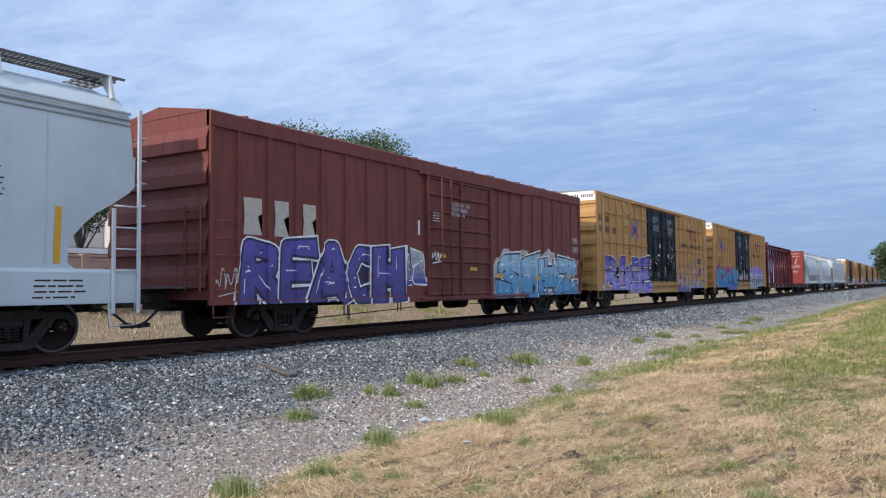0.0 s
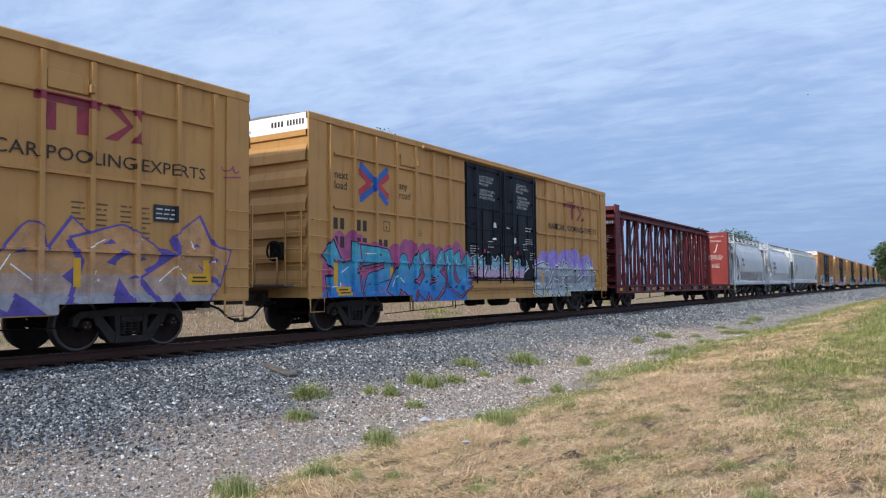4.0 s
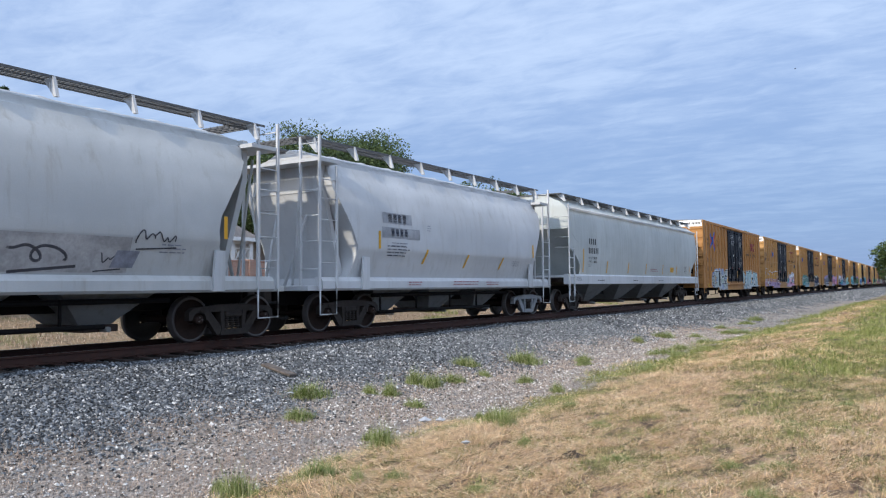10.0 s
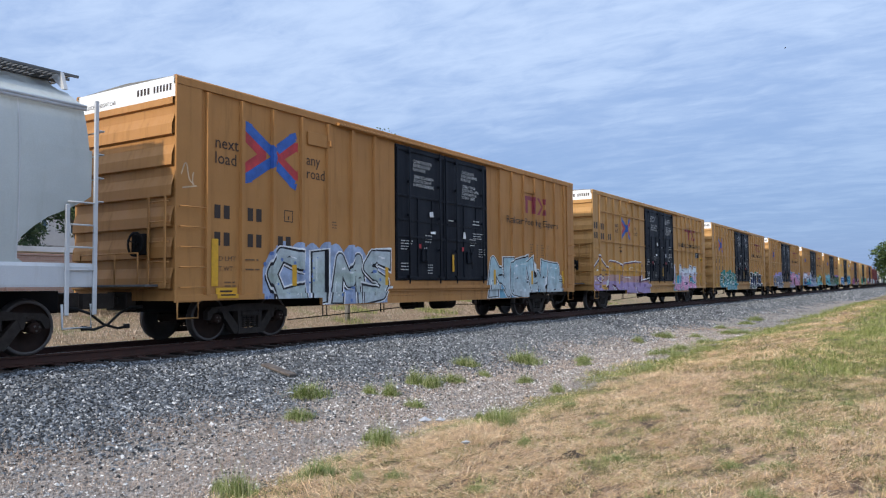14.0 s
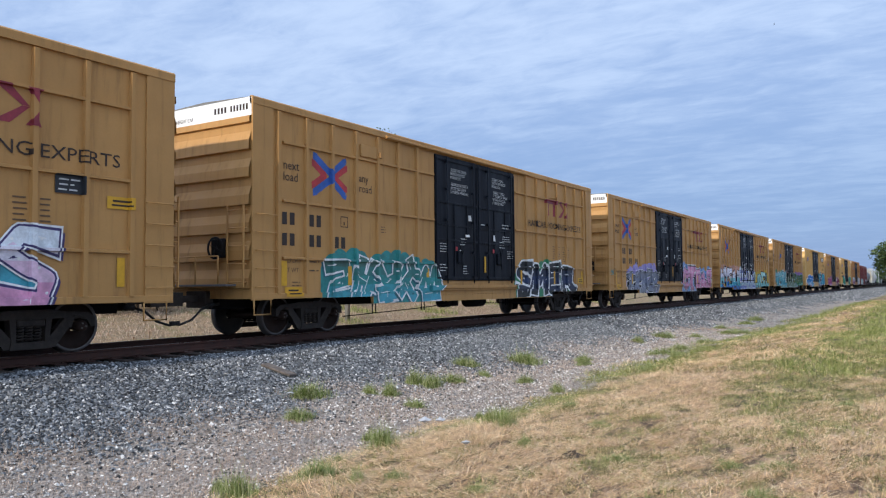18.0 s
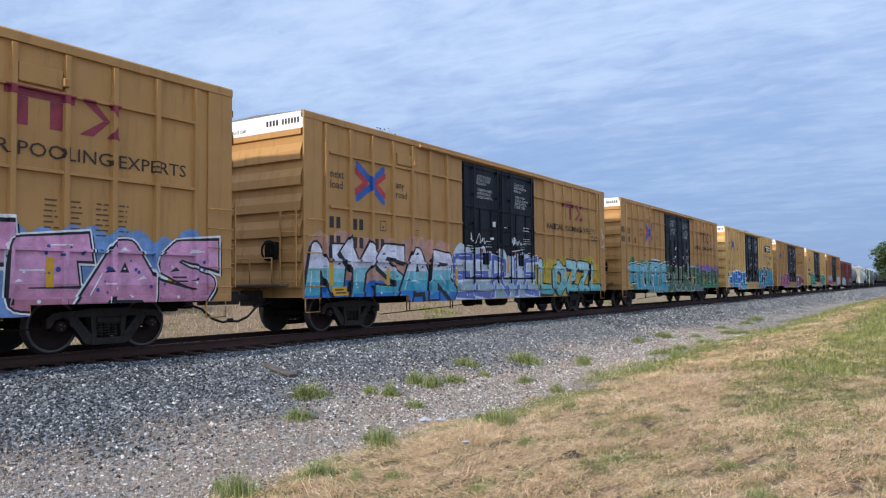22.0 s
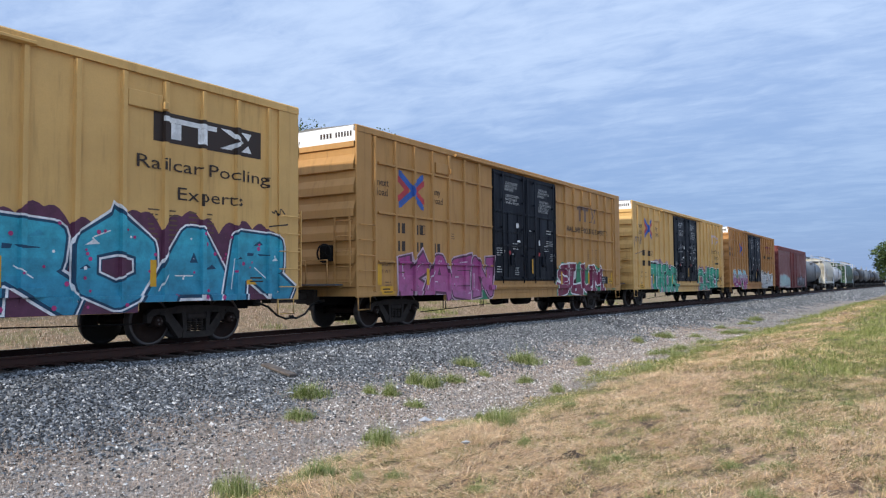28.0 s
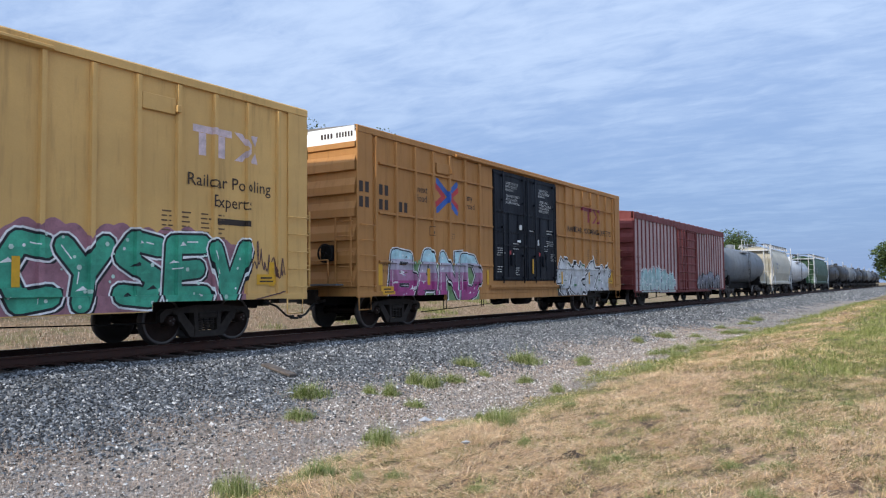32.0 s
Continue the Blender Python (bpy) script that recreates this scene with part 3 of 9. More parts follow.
def stroke(pts, w, flare, round_end):
    """Outlines of a thick letter stroke: one slab a segment, a joint at each bend, flared or rounded ends."""
    out = []
    n = len(pts)
    for i in range(n - 1):
        (ax, az), (bx, bz) = pts[i], pts[i + 1]
        d = math.hypot(bx - ax, bz - az) or 1.0
        dx, dz = (bx - ax) / d, (bz - az) / d
        wa = w * (1 + (flare if i == 0 and not round_end else 0.0))
        wb = w * (1 + (flare if i == n - 2 and not round_end else 0.0))
        ea, eb = (w * 0.75 if i == 0 and not round_end else 0.0), (w * 0.75 if i == n - 2 and not round_end else 0.0)
        out.append([(ax - dx * ea * 1.5 - dz * wa, az - dz * ea * 1.5 + dx * wa), (ax - dx * ea + dz * wa, az - dz * ea - dx * wa),
                    (bx + dx * eb * 1.4 + dz * wb, bz + dz * eb * 1.4 - dx * wb), (bx + dx * eb - dz * wb, bz + dz * eb + dx * wb)])
    for i, (x, z) in enumerate(pts):
        if 0 < i < n - 1 or round_end:
            out.append([(x + w * math.cos(a * 0.6283), z + w * math.sin(a * 0.6283)) for a in range(10)])
    return out


def cut_poly(pts, z, keep):
    """The part of an outline above (keep = 1) or below (keep = -1) a height."""
    out = []
    for (ax, az), (bx, bz) in zip(pts, pts[1:] + pts[:1]):
        ia, ib = (az - z) * keep >= 0, (bz - z) * keep >= 0
        if ia:
            out.append((ax, az))
        if ia != ib:
            f = (z - az) / (bz - az)
            out.append((ax + (bx - ax) * f, z))
    return out


def mural(car, side, x0, x1, z0, z1, seed, letters, cloud, edge, line, fills, weight=0.16, spots=None, bg_low=None, lean=0.1, halo=0.032, cloud_top=1.12, bubble=False, text=""):
    """A sprayed piece: a cloud behind, then letter shapes one over the other, each with a block shade, an edge, a line and a two-tone fill."""
    rnd = random.Random(seed)
    W, H = x1 - x0, z1 - z0
    polys, cols = [], []
    made = 0

    def close(name, label):
        """Lays the shapes collected so far on the car's side as one part."""
        nonlocal polys, cols, made
        if polys:
            me = decal_mesh(name, [(p, i, k) for k, (p, i) in enumerate(polys)], [spray(c) for c in cols], side, 0.00006 * made)
            made += len(polys)
            if me:
                ob = part(name, me, None, car, label)
                if label == "sprayed dots":
                    ob["kind"] = "stuff"
        polys, cols = [], []

    def put(pts, c):
        if c not in cols:
            cols.append(c)
        pts = cut_poly(list(pts), z0, 1)
        if len(pts) > 2:
            polys.append((pts, cols.index(c)))

    def blob_band(top, dz, color, inset=0.0):
        n = max(6, int(W / 0.42))
        hs = [top * H * (0.80 + 0.26 * rnd.random()) - (0.34 * H * top if i in (0, n) else 0) for i in range(n + 1)]
        a, b = x0 - 0.05 + inset, W + 0.1 - 2 * inset
        pts = [(a + b * (i + q / 5) / n, z0 + hs[i] + (hs[i + 1] - hs[i]) * q / 5 + dz * H * math.sin(math.pi * q / 5)) for i in range(n) for q in range(5)]
        for p, q in zip(pts, pts[1:]):
            put([(p[0], z0), (q[0], z0), q, p], color)

    if cloud:
        blob_band(cloud_top, 0.09, cloud)
    else:
        blob_band(0.72, 0.03, line or fills[-1], 0.12)
    if bg_low:
        blob_band(0.36, 0.05, bg_low)
    close("graffiti", "sprayed colour cloud behind letter shapes")
    cell = W / letters
    w = weight * 0.95 * min(cell, H * 1.05)
    picked = []
    deep = line or tuple(0.35 * c for c in fills[-1])
    for k in range(letters):
        g = rnd.choice([q for q in range(len(GLYPHS)) if q not in picked[-3:]])
        picked.append(g)
        glyph = LETTERS[text[k]] if text else GLYPHS[g]
        cx, sz = x0 + cell * k, H * (0.90 + 0.12 * rnd.random())
        base = z0 + w * 1.15 + 0.04 * H * rnd.random()
        sway = lean * (rnd.random() - 0.3)
        if text:
            sway, sz = sway * 0.5, H * (0.97 + 0.06 * rnd.random())
        runs = [[(cx + w * 1.05 + px * (cell * 1.08 - 2.1 * w) * 1.1 + sway * (pz - 0.5) * H + 0.04 * cell * (rnd.random() - 0.5),
                  base + pz * (sz - 2.4 * w) + 0.04 * H * (rnd.random() - 0.5)) for px, pz in ln] for ln in glyph]
        fl = 0.3 + 0.6 * rnd.random()
        dx = 0.07 if seed % 2 else -0.07
        for r in runs:                                       # block shade
            for o in stroke([(x + dx, z - 0.06) for x, z in r], w + halo * 0.7, fl, bubble):
                put(o, deep)
        for col, ww in ((edge, w + halo * (1.65 if line else 1.1) + 0.006), (line, w + halo)):
            if col:
                for r in runs:
                    for o in stroke(r, ww, fl, bubble):
                        put(o, col)
        for r in runs:
            for o in stroke(r, w, fl, bubble):
                put(o, fills[0])
        mids = [tuple(0.5 * (a + b) for a, b in zip(fills[0], fills[-1]))] + list(fills[1:])
        steps = 5 if len(fills) > 1 else 0
        for j in range(1, steps):                            # the fill fades downwards through its tones
            q = j / (steps - 1) * (len(fills) - 1)
            i0 = min(int(q), len(fills) - 2)
            tone = tuple(round(a + (b - a) * (q - i0), 3) for a, b in zip(fills[i0], fills[i0 + 1]))
            cut = z0 + H * (0.98 - j / steps + 0.06 * (rnd.random() - 0.5))
            for r in runs:
                for o in stroke(r, w * 0.985, fl, bubble):
                    o = cut_poly(o, cut, -1)
                    if len(o) > 2:
                        put(o, tone)
        for r in runs:                                       # shine, shards and dots inside the strokes
            a, b = r[0], r[1]
            t0, t1 = 0.08, 0.35 + 0.3 * rnd.random()
            for o in stroke([(a[0] + (b[0] - a[0]) * t - w * 0.5, a[1] + (b[1] - a[1]) * t + w * 0.25) for t in (t0, t1)], 0.011, 0.0, True):
                put(o, (0.75, 0.75, 0.74))
            for (ax, az), (bx, bz) in zip(r, r[1:]):
                if rnd.random() < 0.7:
                    t, q = rnd.uniform(0.3, 0.8), w * rnd.uniform(0.4, 0.8)
                    mx, mz = ax + (bx - ax) * t, az + (bz - az) * t
                    put([(mx - q, mz - q * 0.3), (mx + q * 0.9, mz - q * 0.1), (mx + q * 0.2, mz + q * 0.45)], rnd.choice([deep, edge or deep, mids[0]]))
                if rnd.random() < 0.5:
                    qx, qz, rr = ax + (bx - ax) * rnd.random(), az + (bz - az) * rnd.random(), 0.016 + 0.02 * rnd.random()
                    put([(qx + rr * math.cos(a6 * 1.0472), qz + rr * math.sin(a6 * 1.0472)) for a6 in range(6)], edge or (0.7, 0.7, 0.7))
        close("graffiti_letter", "sprayed letter shape with outline and shade")
    if spots:
        for k in range(int(W * 6)):
            qx, qz, r = x0 + W * rnd.random(), z0 + H * rnd.random() * 0.92 + 0.04, 0.018 + 0.032 * rnd.random()
            put([(qx + r * math.cos(a * 1.0472), qz + r * math.sin(a * 1.0472)) for a in range(6)], spots)
        close("graffiti", "sprayed dots")


def scribble(car, side, x0, x1, z0, z1, seed, color, n=3, w=0.014):
    """A thin sprayed scrawl: running loops, spikes and an underline."""
    rnd = random.Random(seed)
    polys, W, H = [], x1 - x0, z1 - z0
    lines = []
    steps = 9 * n
    top, pts = True, []
    for i in range(steps):
        s = i / (steps - 1)
        hgt = rnd.uniform(0.55, 1.0) if top else rnd.uniform(0.0, 0.35)
        pts.append((x0 + W * (s + rnd.uniform(-1.9, 2.1) / steps), z0 + H * hgt))
        top = not top if rnd.random() < 0.85 else top
    soft = []
    for a, b, c in zip(pts, pts[1:], pts[2:]):
        soft += [((a[0] + b[0]) / 2, (a[1] + b[1]) / 2), (0.15 * a[0] + 0.7 * b[0] + 0.15 * c[0], 0.15 * a[1] + 0.7 * b[1] + 0.15 * c[1])]
    for _ in range(2):
        soft = [((1 - f) * a[0] + f * b[0], (1 - f) * a[1] + f * b[1]) for a, b in zip(soft, soft[1:]) for f in (0.25, 0.75)]
    lines.append(soft)
    lines.append([(x0 + 0.1 * W, z0 - 0.05 * H), (x1 - 0.05 * W, z0 + 0.08 * H)])
    for ln in lines:
        for a, b in zip(ln, ln[1:]):
            dx, dz = b[0] - a[0], b[1] - a[1]
            d = math.hypot(dx, dz) or 1
            ox, oz = -dz / d * w, dx / d * w
            polys.append(([(a[0] + ox, a[1] + oz), (a[0] - ox, a[1] - oz), (b[0] - ox, b[1] - oz), (b[0] + ox, b[1] + oz)], 0, len(polys)))
    me = decal_mesh("spray_tag", polys, [spray(color)], side)
    return part("spray_tag", me, None, car, "thin sprayed scrawl")
# ---- boxcars ----
BOX_L = 18.9
DOOR0, DOOR1, DOOR2 = 6.98, 9.41, 11.92
POSTS_A = [0.76 + 0.885 * k for k in range(7)]
POSTS_B = [12.79 + 0.87 * k for k in range(7)]
HW = 1.545
GRID_RAILS = [4.25, 2.97, 1.72]


def box_side(grid):
    posts = [(x, 0.055, 0.075, 0.95, 4.9) for x in POSTS_A + POSTS_B]
    rails = []
    if grid:
        for z in GRID_RAILS:
            rails += [(z, 0.035, 0.060, 0.90, DOOR0 - 0.06), (z, 0.035, 0.060, DOOR2 + 0.06, 18.02)]
    flats = [(DOOR0, DOOR2, 1.22, 4.92, 0.03), (0, 0.60, 0.82, 5.1, 0.045), (18.3, BOX_L, 0.82, 5.1, 0.045),
             (0.6, 18.3, 0.84, 0.96, 0.052), (4.05, 14.85, 0.66, 0.84, 0.052), (DOOR0 - 0.3, DOOR2 + 1.2, 0.962, 1.105, 0.118)]
    return Side(HW, posts, rails, flats, (0.01, BOX_L - 0.01, 0.842, 0.665, 4.07, 14.83))


SIDE_GRID, SIDE_RIB = box_side(True), box_side(False)
SIDE_DOOR = Side(HW + 0.03 + 0.026)
GRATE = plain("roof_walk_steel", (0.20, 0.19, 0.17), 0.5, 0.3, 0.2, 8.0)


def post_mesh(z0, z1, w, h):
    """A pressed hat post that stands proud of the -y side."""
    s = Shape()
    s.prism([(-w, 0.0), (-w + 0.012, -h), (w - 0.012, -h), (w, 0.0)], 2, z0, z1)
    s.v = [(x, y, z) for x, y, z in s.v]
    return s


def rail_mesh(x0, x1, w, h):
    s = Shape()
    s.prism([(0.0, -w), (-h, -w + 0.012), (-h, w - 0.012), (0.0, w)], 0, x0, x1)
    return s


def corrugated_end(d, white_top, mat, top=5.1, n_ribs=6, low=1.05):
    """An end wall with pressed horizontal ribs; d is its outward side along x. Origin at the car's end."""
    s = Shape()
    prof = [(0.0, low - 0.2), (0.0, low)]
    zt = 4.52 if white_top else top - 0.15
    step = (zt - low) / n_ribs
    for k in range(n_ribs):                                         # each rib: a sharp ledge below, a long slope back above
        z = low + step * k
        prof += [(0.0, z + 0.01), (0.075 * d, z + 0.03), (0.065 * d, z + step * 0.40), (0.0, z + step * 0.72)]
    if white_top:
        prof += [(0.0, zt), (0.06 * d, zt + 0.02), (0.055 * d, zt + 0.15), (0.0, zt + 0.17)]
    prof += [(0.0, top - 0.02)]
    vs, fs = [], []
    for y in (-1.55, 1.55):
        vs += [(x, y, z) for x, z in prof]
    n = len(prof)
    fs = [(i, i + 1, n + i + 1, n + i) for i in range(n - 1)]
    for i, f in enumerate(fs):
        zmid = (prof[i][1] + prof[i + 1][1]) / 2
        s.add([vs[k] for k in f], [(0, 1, 2, 3)], 1 if white_top and zmid > 4.69 else 0)
    s.box(min(-0.012 * d, -0.05 * d), max(-0.012 * d, -0.05 * d), -1.55, 1.55, low - 0.2, top - 0.02, 0, 0)
    return s


def boxcar_meshes(grid, mat, zt=5.1):
    """All shared meshes of one style of orange boxcar."""
    m = {}
    for key, (x0, x1, z0, z1) in {"side_panel": (0.02, DOOR0, 0.9, 4.98), "side_panel_b": (DOOR2, BOX_L - 0.02, 0.9, 4.98), "door_header": (DOOR0 + 0.001, DOOR2 - 0.001, 4.88, 4.98), "door_threshold": (DOOR0 + 0.001, DOOR2 - 0.001, 0.9, 1.24)}.items():
        s = Shape()
        s.box(x0, x1, -HW, -HW + 0.04, z0, z1)
        m[key] = s.mesh("side_panel", [mat])
    m["side_post"] = post_mesh(0.95, 4.9, 0.055, 0.075).mesh("side_post", [mat])
    if grid:
        m["rail_a"] = rail_mesh(0.90, DOOR0 - 0.06, 0.035, 0.060).mesh("side_rail", [mat])
        m["rail_b"] = rail_mesh(DOOR2 + 0.06, 18.02, 0.035, 0.060).mesh("side_rail", [mat])
    s = Shape()                                                     # side sill, deeper between the trucks
    s.box(0.02, BOX_L - 0.02, -1.597, -HW + 0.03, 0.84, 0.96, 0.008)
    s.prism([(4.05, 0.838), (4.05, 0.70), (4.13, 0.66), (14.77, 0.66), (14.85, 0.70), (14.85, 0.838)], 1, -1.597, -HW + 0.02)
    m["side_sill"] = s.mesh("side_sill", [mat])
    s = Shape()
    s.prism([(-1.60, 4.93), (-1.60, 5.07), (-1.57, 5.10), (-1.50, 5.10), (-1.50, 4.93)], 0, 0, BOX_L)
    m["top_chord"] = s.mesh("top_chord", [mat])
    s = Shape()                                                     # corner sheet
    s.box(0.0, 0.60, -1.59, -HW - 0.001, 0.82, 4.93, 0.006)
    m["corner_sheet"] = s.mesh("corner_sheet", [mat])
    s = Shape()                                                     # roof: shallow ridge with seams
    s.prism([(-1.56, 5.06), (-1.52, 5.101), (0, 5.16), (1.52, 5.101), (1.56, 5.06)], 0, 0.05, BOX_L - 0.05)
    for k in range(1, 15):
        x = BOX_L * k / 15
        s.prism([(-1.42, 5.09), (0, 5.17), (1.42, 5.09)], 0, x - 0.03, x + 0.03)
    m["roof"] = s.mesh("roof", [GRATE])
    for d in (-1, 1):
        m["end", d] = corrugated_end(d, True, mat).mesh("end_wall", [mat, WHITEEND])
    s = Shape()
    s.box(0.1, BOX_L - 0.1, -1.5, 1.5, 0.95, 1.05)
    m["floor"] = s.mesh("floor_plate", [UNDER])
    # plug door leaf: plate, frame bars, pressed ribs
    for k, (a, b) in enumerate(((DOOR0 + 0.03, DOOR1 - 0.02), (DOOR1 + 0.02, DOOR2 - 0.03))):
        s = Shape()
        s.box(a, b, -HW - 0.03, -HW + 0.02, 1.25, 4.87, 0.006)
        m["door", k] = s.mesh("plug_door", [BLACKDOOR])
        s = Shape()
        for z in (1.32, 2.42, 3.52, 4.76):
            s.box(a + 0.02, b - 0.02, -HW - 0.062, -HW - 0.029, z - 0.03, z + 0.03, 0.006)
        for x in (a + 0.04, b - 0.04, a + (b - a) * 0.42, a + (b - a) * 0.72):
            lo = 1.3 if x in (a + 0.04, b - 0.04) else (1.3, 2.45)[int(x > a + (b - a) * 0.6)]
            s.box(x - 0.025, x + 0.025, -HW - 0.058, -HW - 0.029, lo, 4.8 if x in (a + 0.04, b - 0.04) else 3.5, 0.006)
        s.box(a + 0.1, b - 0.1, -HW - 0.055, -HW - 0.029, 2.85, 2.89)
        m["door_frame", k] = s.mesh("door_frame", [BLACKDOOR])
        for j, fx in enumerate((0.22, 0.86)):
            x = a + (b - a) * fx
            s = Shape()
            s.tube([(x, -HW - 0.095, 1.16), (x, -HW - 0.095, 4.86)], 0.021, 7)
            for z in (1.35, 2.1, 3.0, 3.9, 4.7):
                s.box(x - 0.035, x + 0.035, -HW - 0.115, -HW - 0.03, z - 0.035, z + 0.035)
            m["bar", k, j] = s.mesh("locking_bar", [BLACKDOOR])
        s = Shape()                                                 # locking gear box with lever
        x = a + (b - a) * 0.55
        s.box(x - 0.17, x + 0.17, -HW - 0.10, -HW - 0.03, 1.75, 2.12, 0.02)
        s.tube([(x - 0.14, -HW - 0.12, 2.30), (x, -HW - 0.12, 2.02), (x + 0.14, -HW - 0.12, 2.30)], 0.018, 6)
        s.tube([(x, -HW - 0.12, 2.02), (x, -HW - 0.13, 1.60)], 0.016, 6)
        m["gear", k] = s.mesh("lock_gear", [BLACKDOOR])
    s = Shape()                                                     # door track below, hood above
    s.box(DOOR0 - 0.3, DOOR2 + 1.2, -1.64, -1.599, 1.02, 1.10, 0.006)
    s.box(DOOR0 - 0.3, DOOR2 + 1.2, -1.66, -1.599, 0.965, 0.985)
    m["track"] = s.mesh("door_track", [mat])
    s = Shape()
    s.prism([(-1.602, 4.90), (-1.67, 4.93), (-1.67, 4.97), (-1.602, 5.00)], 0, 4.6, DOOR2 + 1.0)
    m["hood"] = s.mesh("door_hood", [mat])
    s = Shape()                                                     # small bracket near the top
    s.box(-0.30, 0.42, -HW - 0.05, -HW - 0.001, 4.32, 4.62, 0.01)
    s.box(0.40, 0.50, -HW - 0.12, -HW - 0.05, 4.36, 4.50, 0.01)
    m["bracket"] = s.mesh("door_stop_bracket", [mat])
    s = Shape()                                                     # end platform and brake step
    s.box(-0.36, -0.02, -1.2, 1.2, 1.12, 1.16)
    m["platform"] = s.mesh("end_platform", [GALV])
    return m


def boxcar(u0, grid, mat, m, label):
    car = thing("boxcar", label, "freight car", (u0, TRACK_Y, 0), "cars of the freight train")
    for sgn in (1, -1):
        def side(name, me, x=0.0):
            ob = part(name, me, None, car)
            ob.matrix_basis = Matrix.Translation((x, 0, 0)) if sgn == 1 else Matrix.Translation((BOX_L - x, 0, 0)) @ pose(0, 0, 0, 0, 0, 180)
            return ob
        for key, nm in (("side_panel", "side_panel"), ("side_panel_b", "side_panel"), ("door_header", "door_header"), ("door_threshold", "door_threshold")):
            side(nm, m[key])
        for x in POSTS_A + POSTS_B:
            ob = side("side_post", m["side_post"], x)
            ob.matrix_basis = ob.matrix_basis @ Matrix.Translation((0, -HW, 0))
        if grid:
            for z in GRID_RAILS:
                for key in ("rail_a", "rail_b"):
                    ob = side("side_rail", m[key])
                    ob.matrix_basis = ob.matrix_basis @ Matrix.Translation((0, -HW, z))
        side("side_sill", m["side_sill"])
        side("top_chord", m["top_chord"])
        side("corner_sheet", m["corner_sheet"])
        side("corner_sheet", m["corner_sheet"], BOX_L - 0.60)
        for k in (0, 1):
            d = side("plug_door", m["door", k])
            d["label"] = "black plug door with locking bars"
            for key, nm in ((("door_frame", k), "door_frame"), (("bar", k, 0), "locking_bar"), (("bar", k, 1), "locking_bar"), (("gear", k), "lock_gear")):
                part(nm, m[key], None, d)
        side("door_track", m["track"])
        side("door_hood", m["hood"])
        side("door_stop_bracket", m["bracket"], 3.9)
        side("door_stop_bracket", m["bracket"], 14.9)
    part("roof", m["roof"], None, car)
    part("floor_plate", m["floor"], None, car)
    for d, x in ((-1, 0.0), (1, BOX_L)):
        part("end_wall", m["end", d], None, car, "ribbed end wall with a white top").location = (x, 0, 0)
        p = part("end_platform", m["platform"], None, car)
        p.matrix_basis = Matrix.Translation((x, 0, 0)) @ pose(0, 0, 0, 0, 0, 0 if d < 0 else 180)
    couplers(car, BOX_L)
    truck(car, 2.35)
    truck(car, BOX_L - 2.35)
    underbody(car, BOX_L, UNDER)
    for x0, x1 in ((0.06, 0.62), (BOX_L - 0.62, BOX_L - 0.06)):
        ladder(car, mat, x0, x1, -1.68, 1.1, 2.62, 5, stile=False)
        stirrup(car, mat, x0, x1 - 0.08, -1.58, 0.52, 0.86)
    for d, x in ((-1, 0.0), (1, BOX_L)):
        end_ladder(car, mat, x + 0.075 * d, d, -1.5, -1.02, 1.2, 2.7, 5)
    s = Shape()
    for y in (-0.9, -0.2, 0.5):
        s.tube([(-0.3, y, 1.16), (-0.3, y, 1.75)], 0.016, 5)
    s.tube([(-0.3, -0.9, 1.75), (-0.3, 0.9, 1.75), (-0.3, 0.9, 1.16)], 0.016, 5)
    part("handrail", s, mat, car)
    s = Shape()                                                     # hand brake on the end wall
    s.box(-0.22, -0.078, -0.95, -0.58, 1.72, 2.12, 0.02)
    brake = part("brake_housing", s, UNDER, car, "dark hand brake housing")
    s = Shape()
    s.turned([(-0.27, 0.20), (-0.27, 0.24), (-0.245, 0.24), (-0.245, 0.20), (-0.27, 0.20)], 18, (0, -0.765, 1.92), 0)
    for a in range(4):
        s.tube([(-0.257, -0.765, 1.92), (-0.257, -0.765 + 0.22 * math.cos(a * 1.571 + 0.4), 1.92 + 0.22 * math.sin(a * 1.571 + 0.4))], 0.012, 5)
    s.tube([(-0.27, -0.765, 1.92), (-0.2, -0.765, 1.92)], 0.03, 8)
    part("brake_wheel", s, UNDER, brake)
    CARS.append((car, u0))
    return car


BLUE_X, RED_X, RED_T = spray((0.03, 0.10, 0.36)), spray((0.42, 0.035, 0.04)), spray((0.24, 0.03, 0.045))
WHITE_S = spray((0.72, 0.72, 0.70))


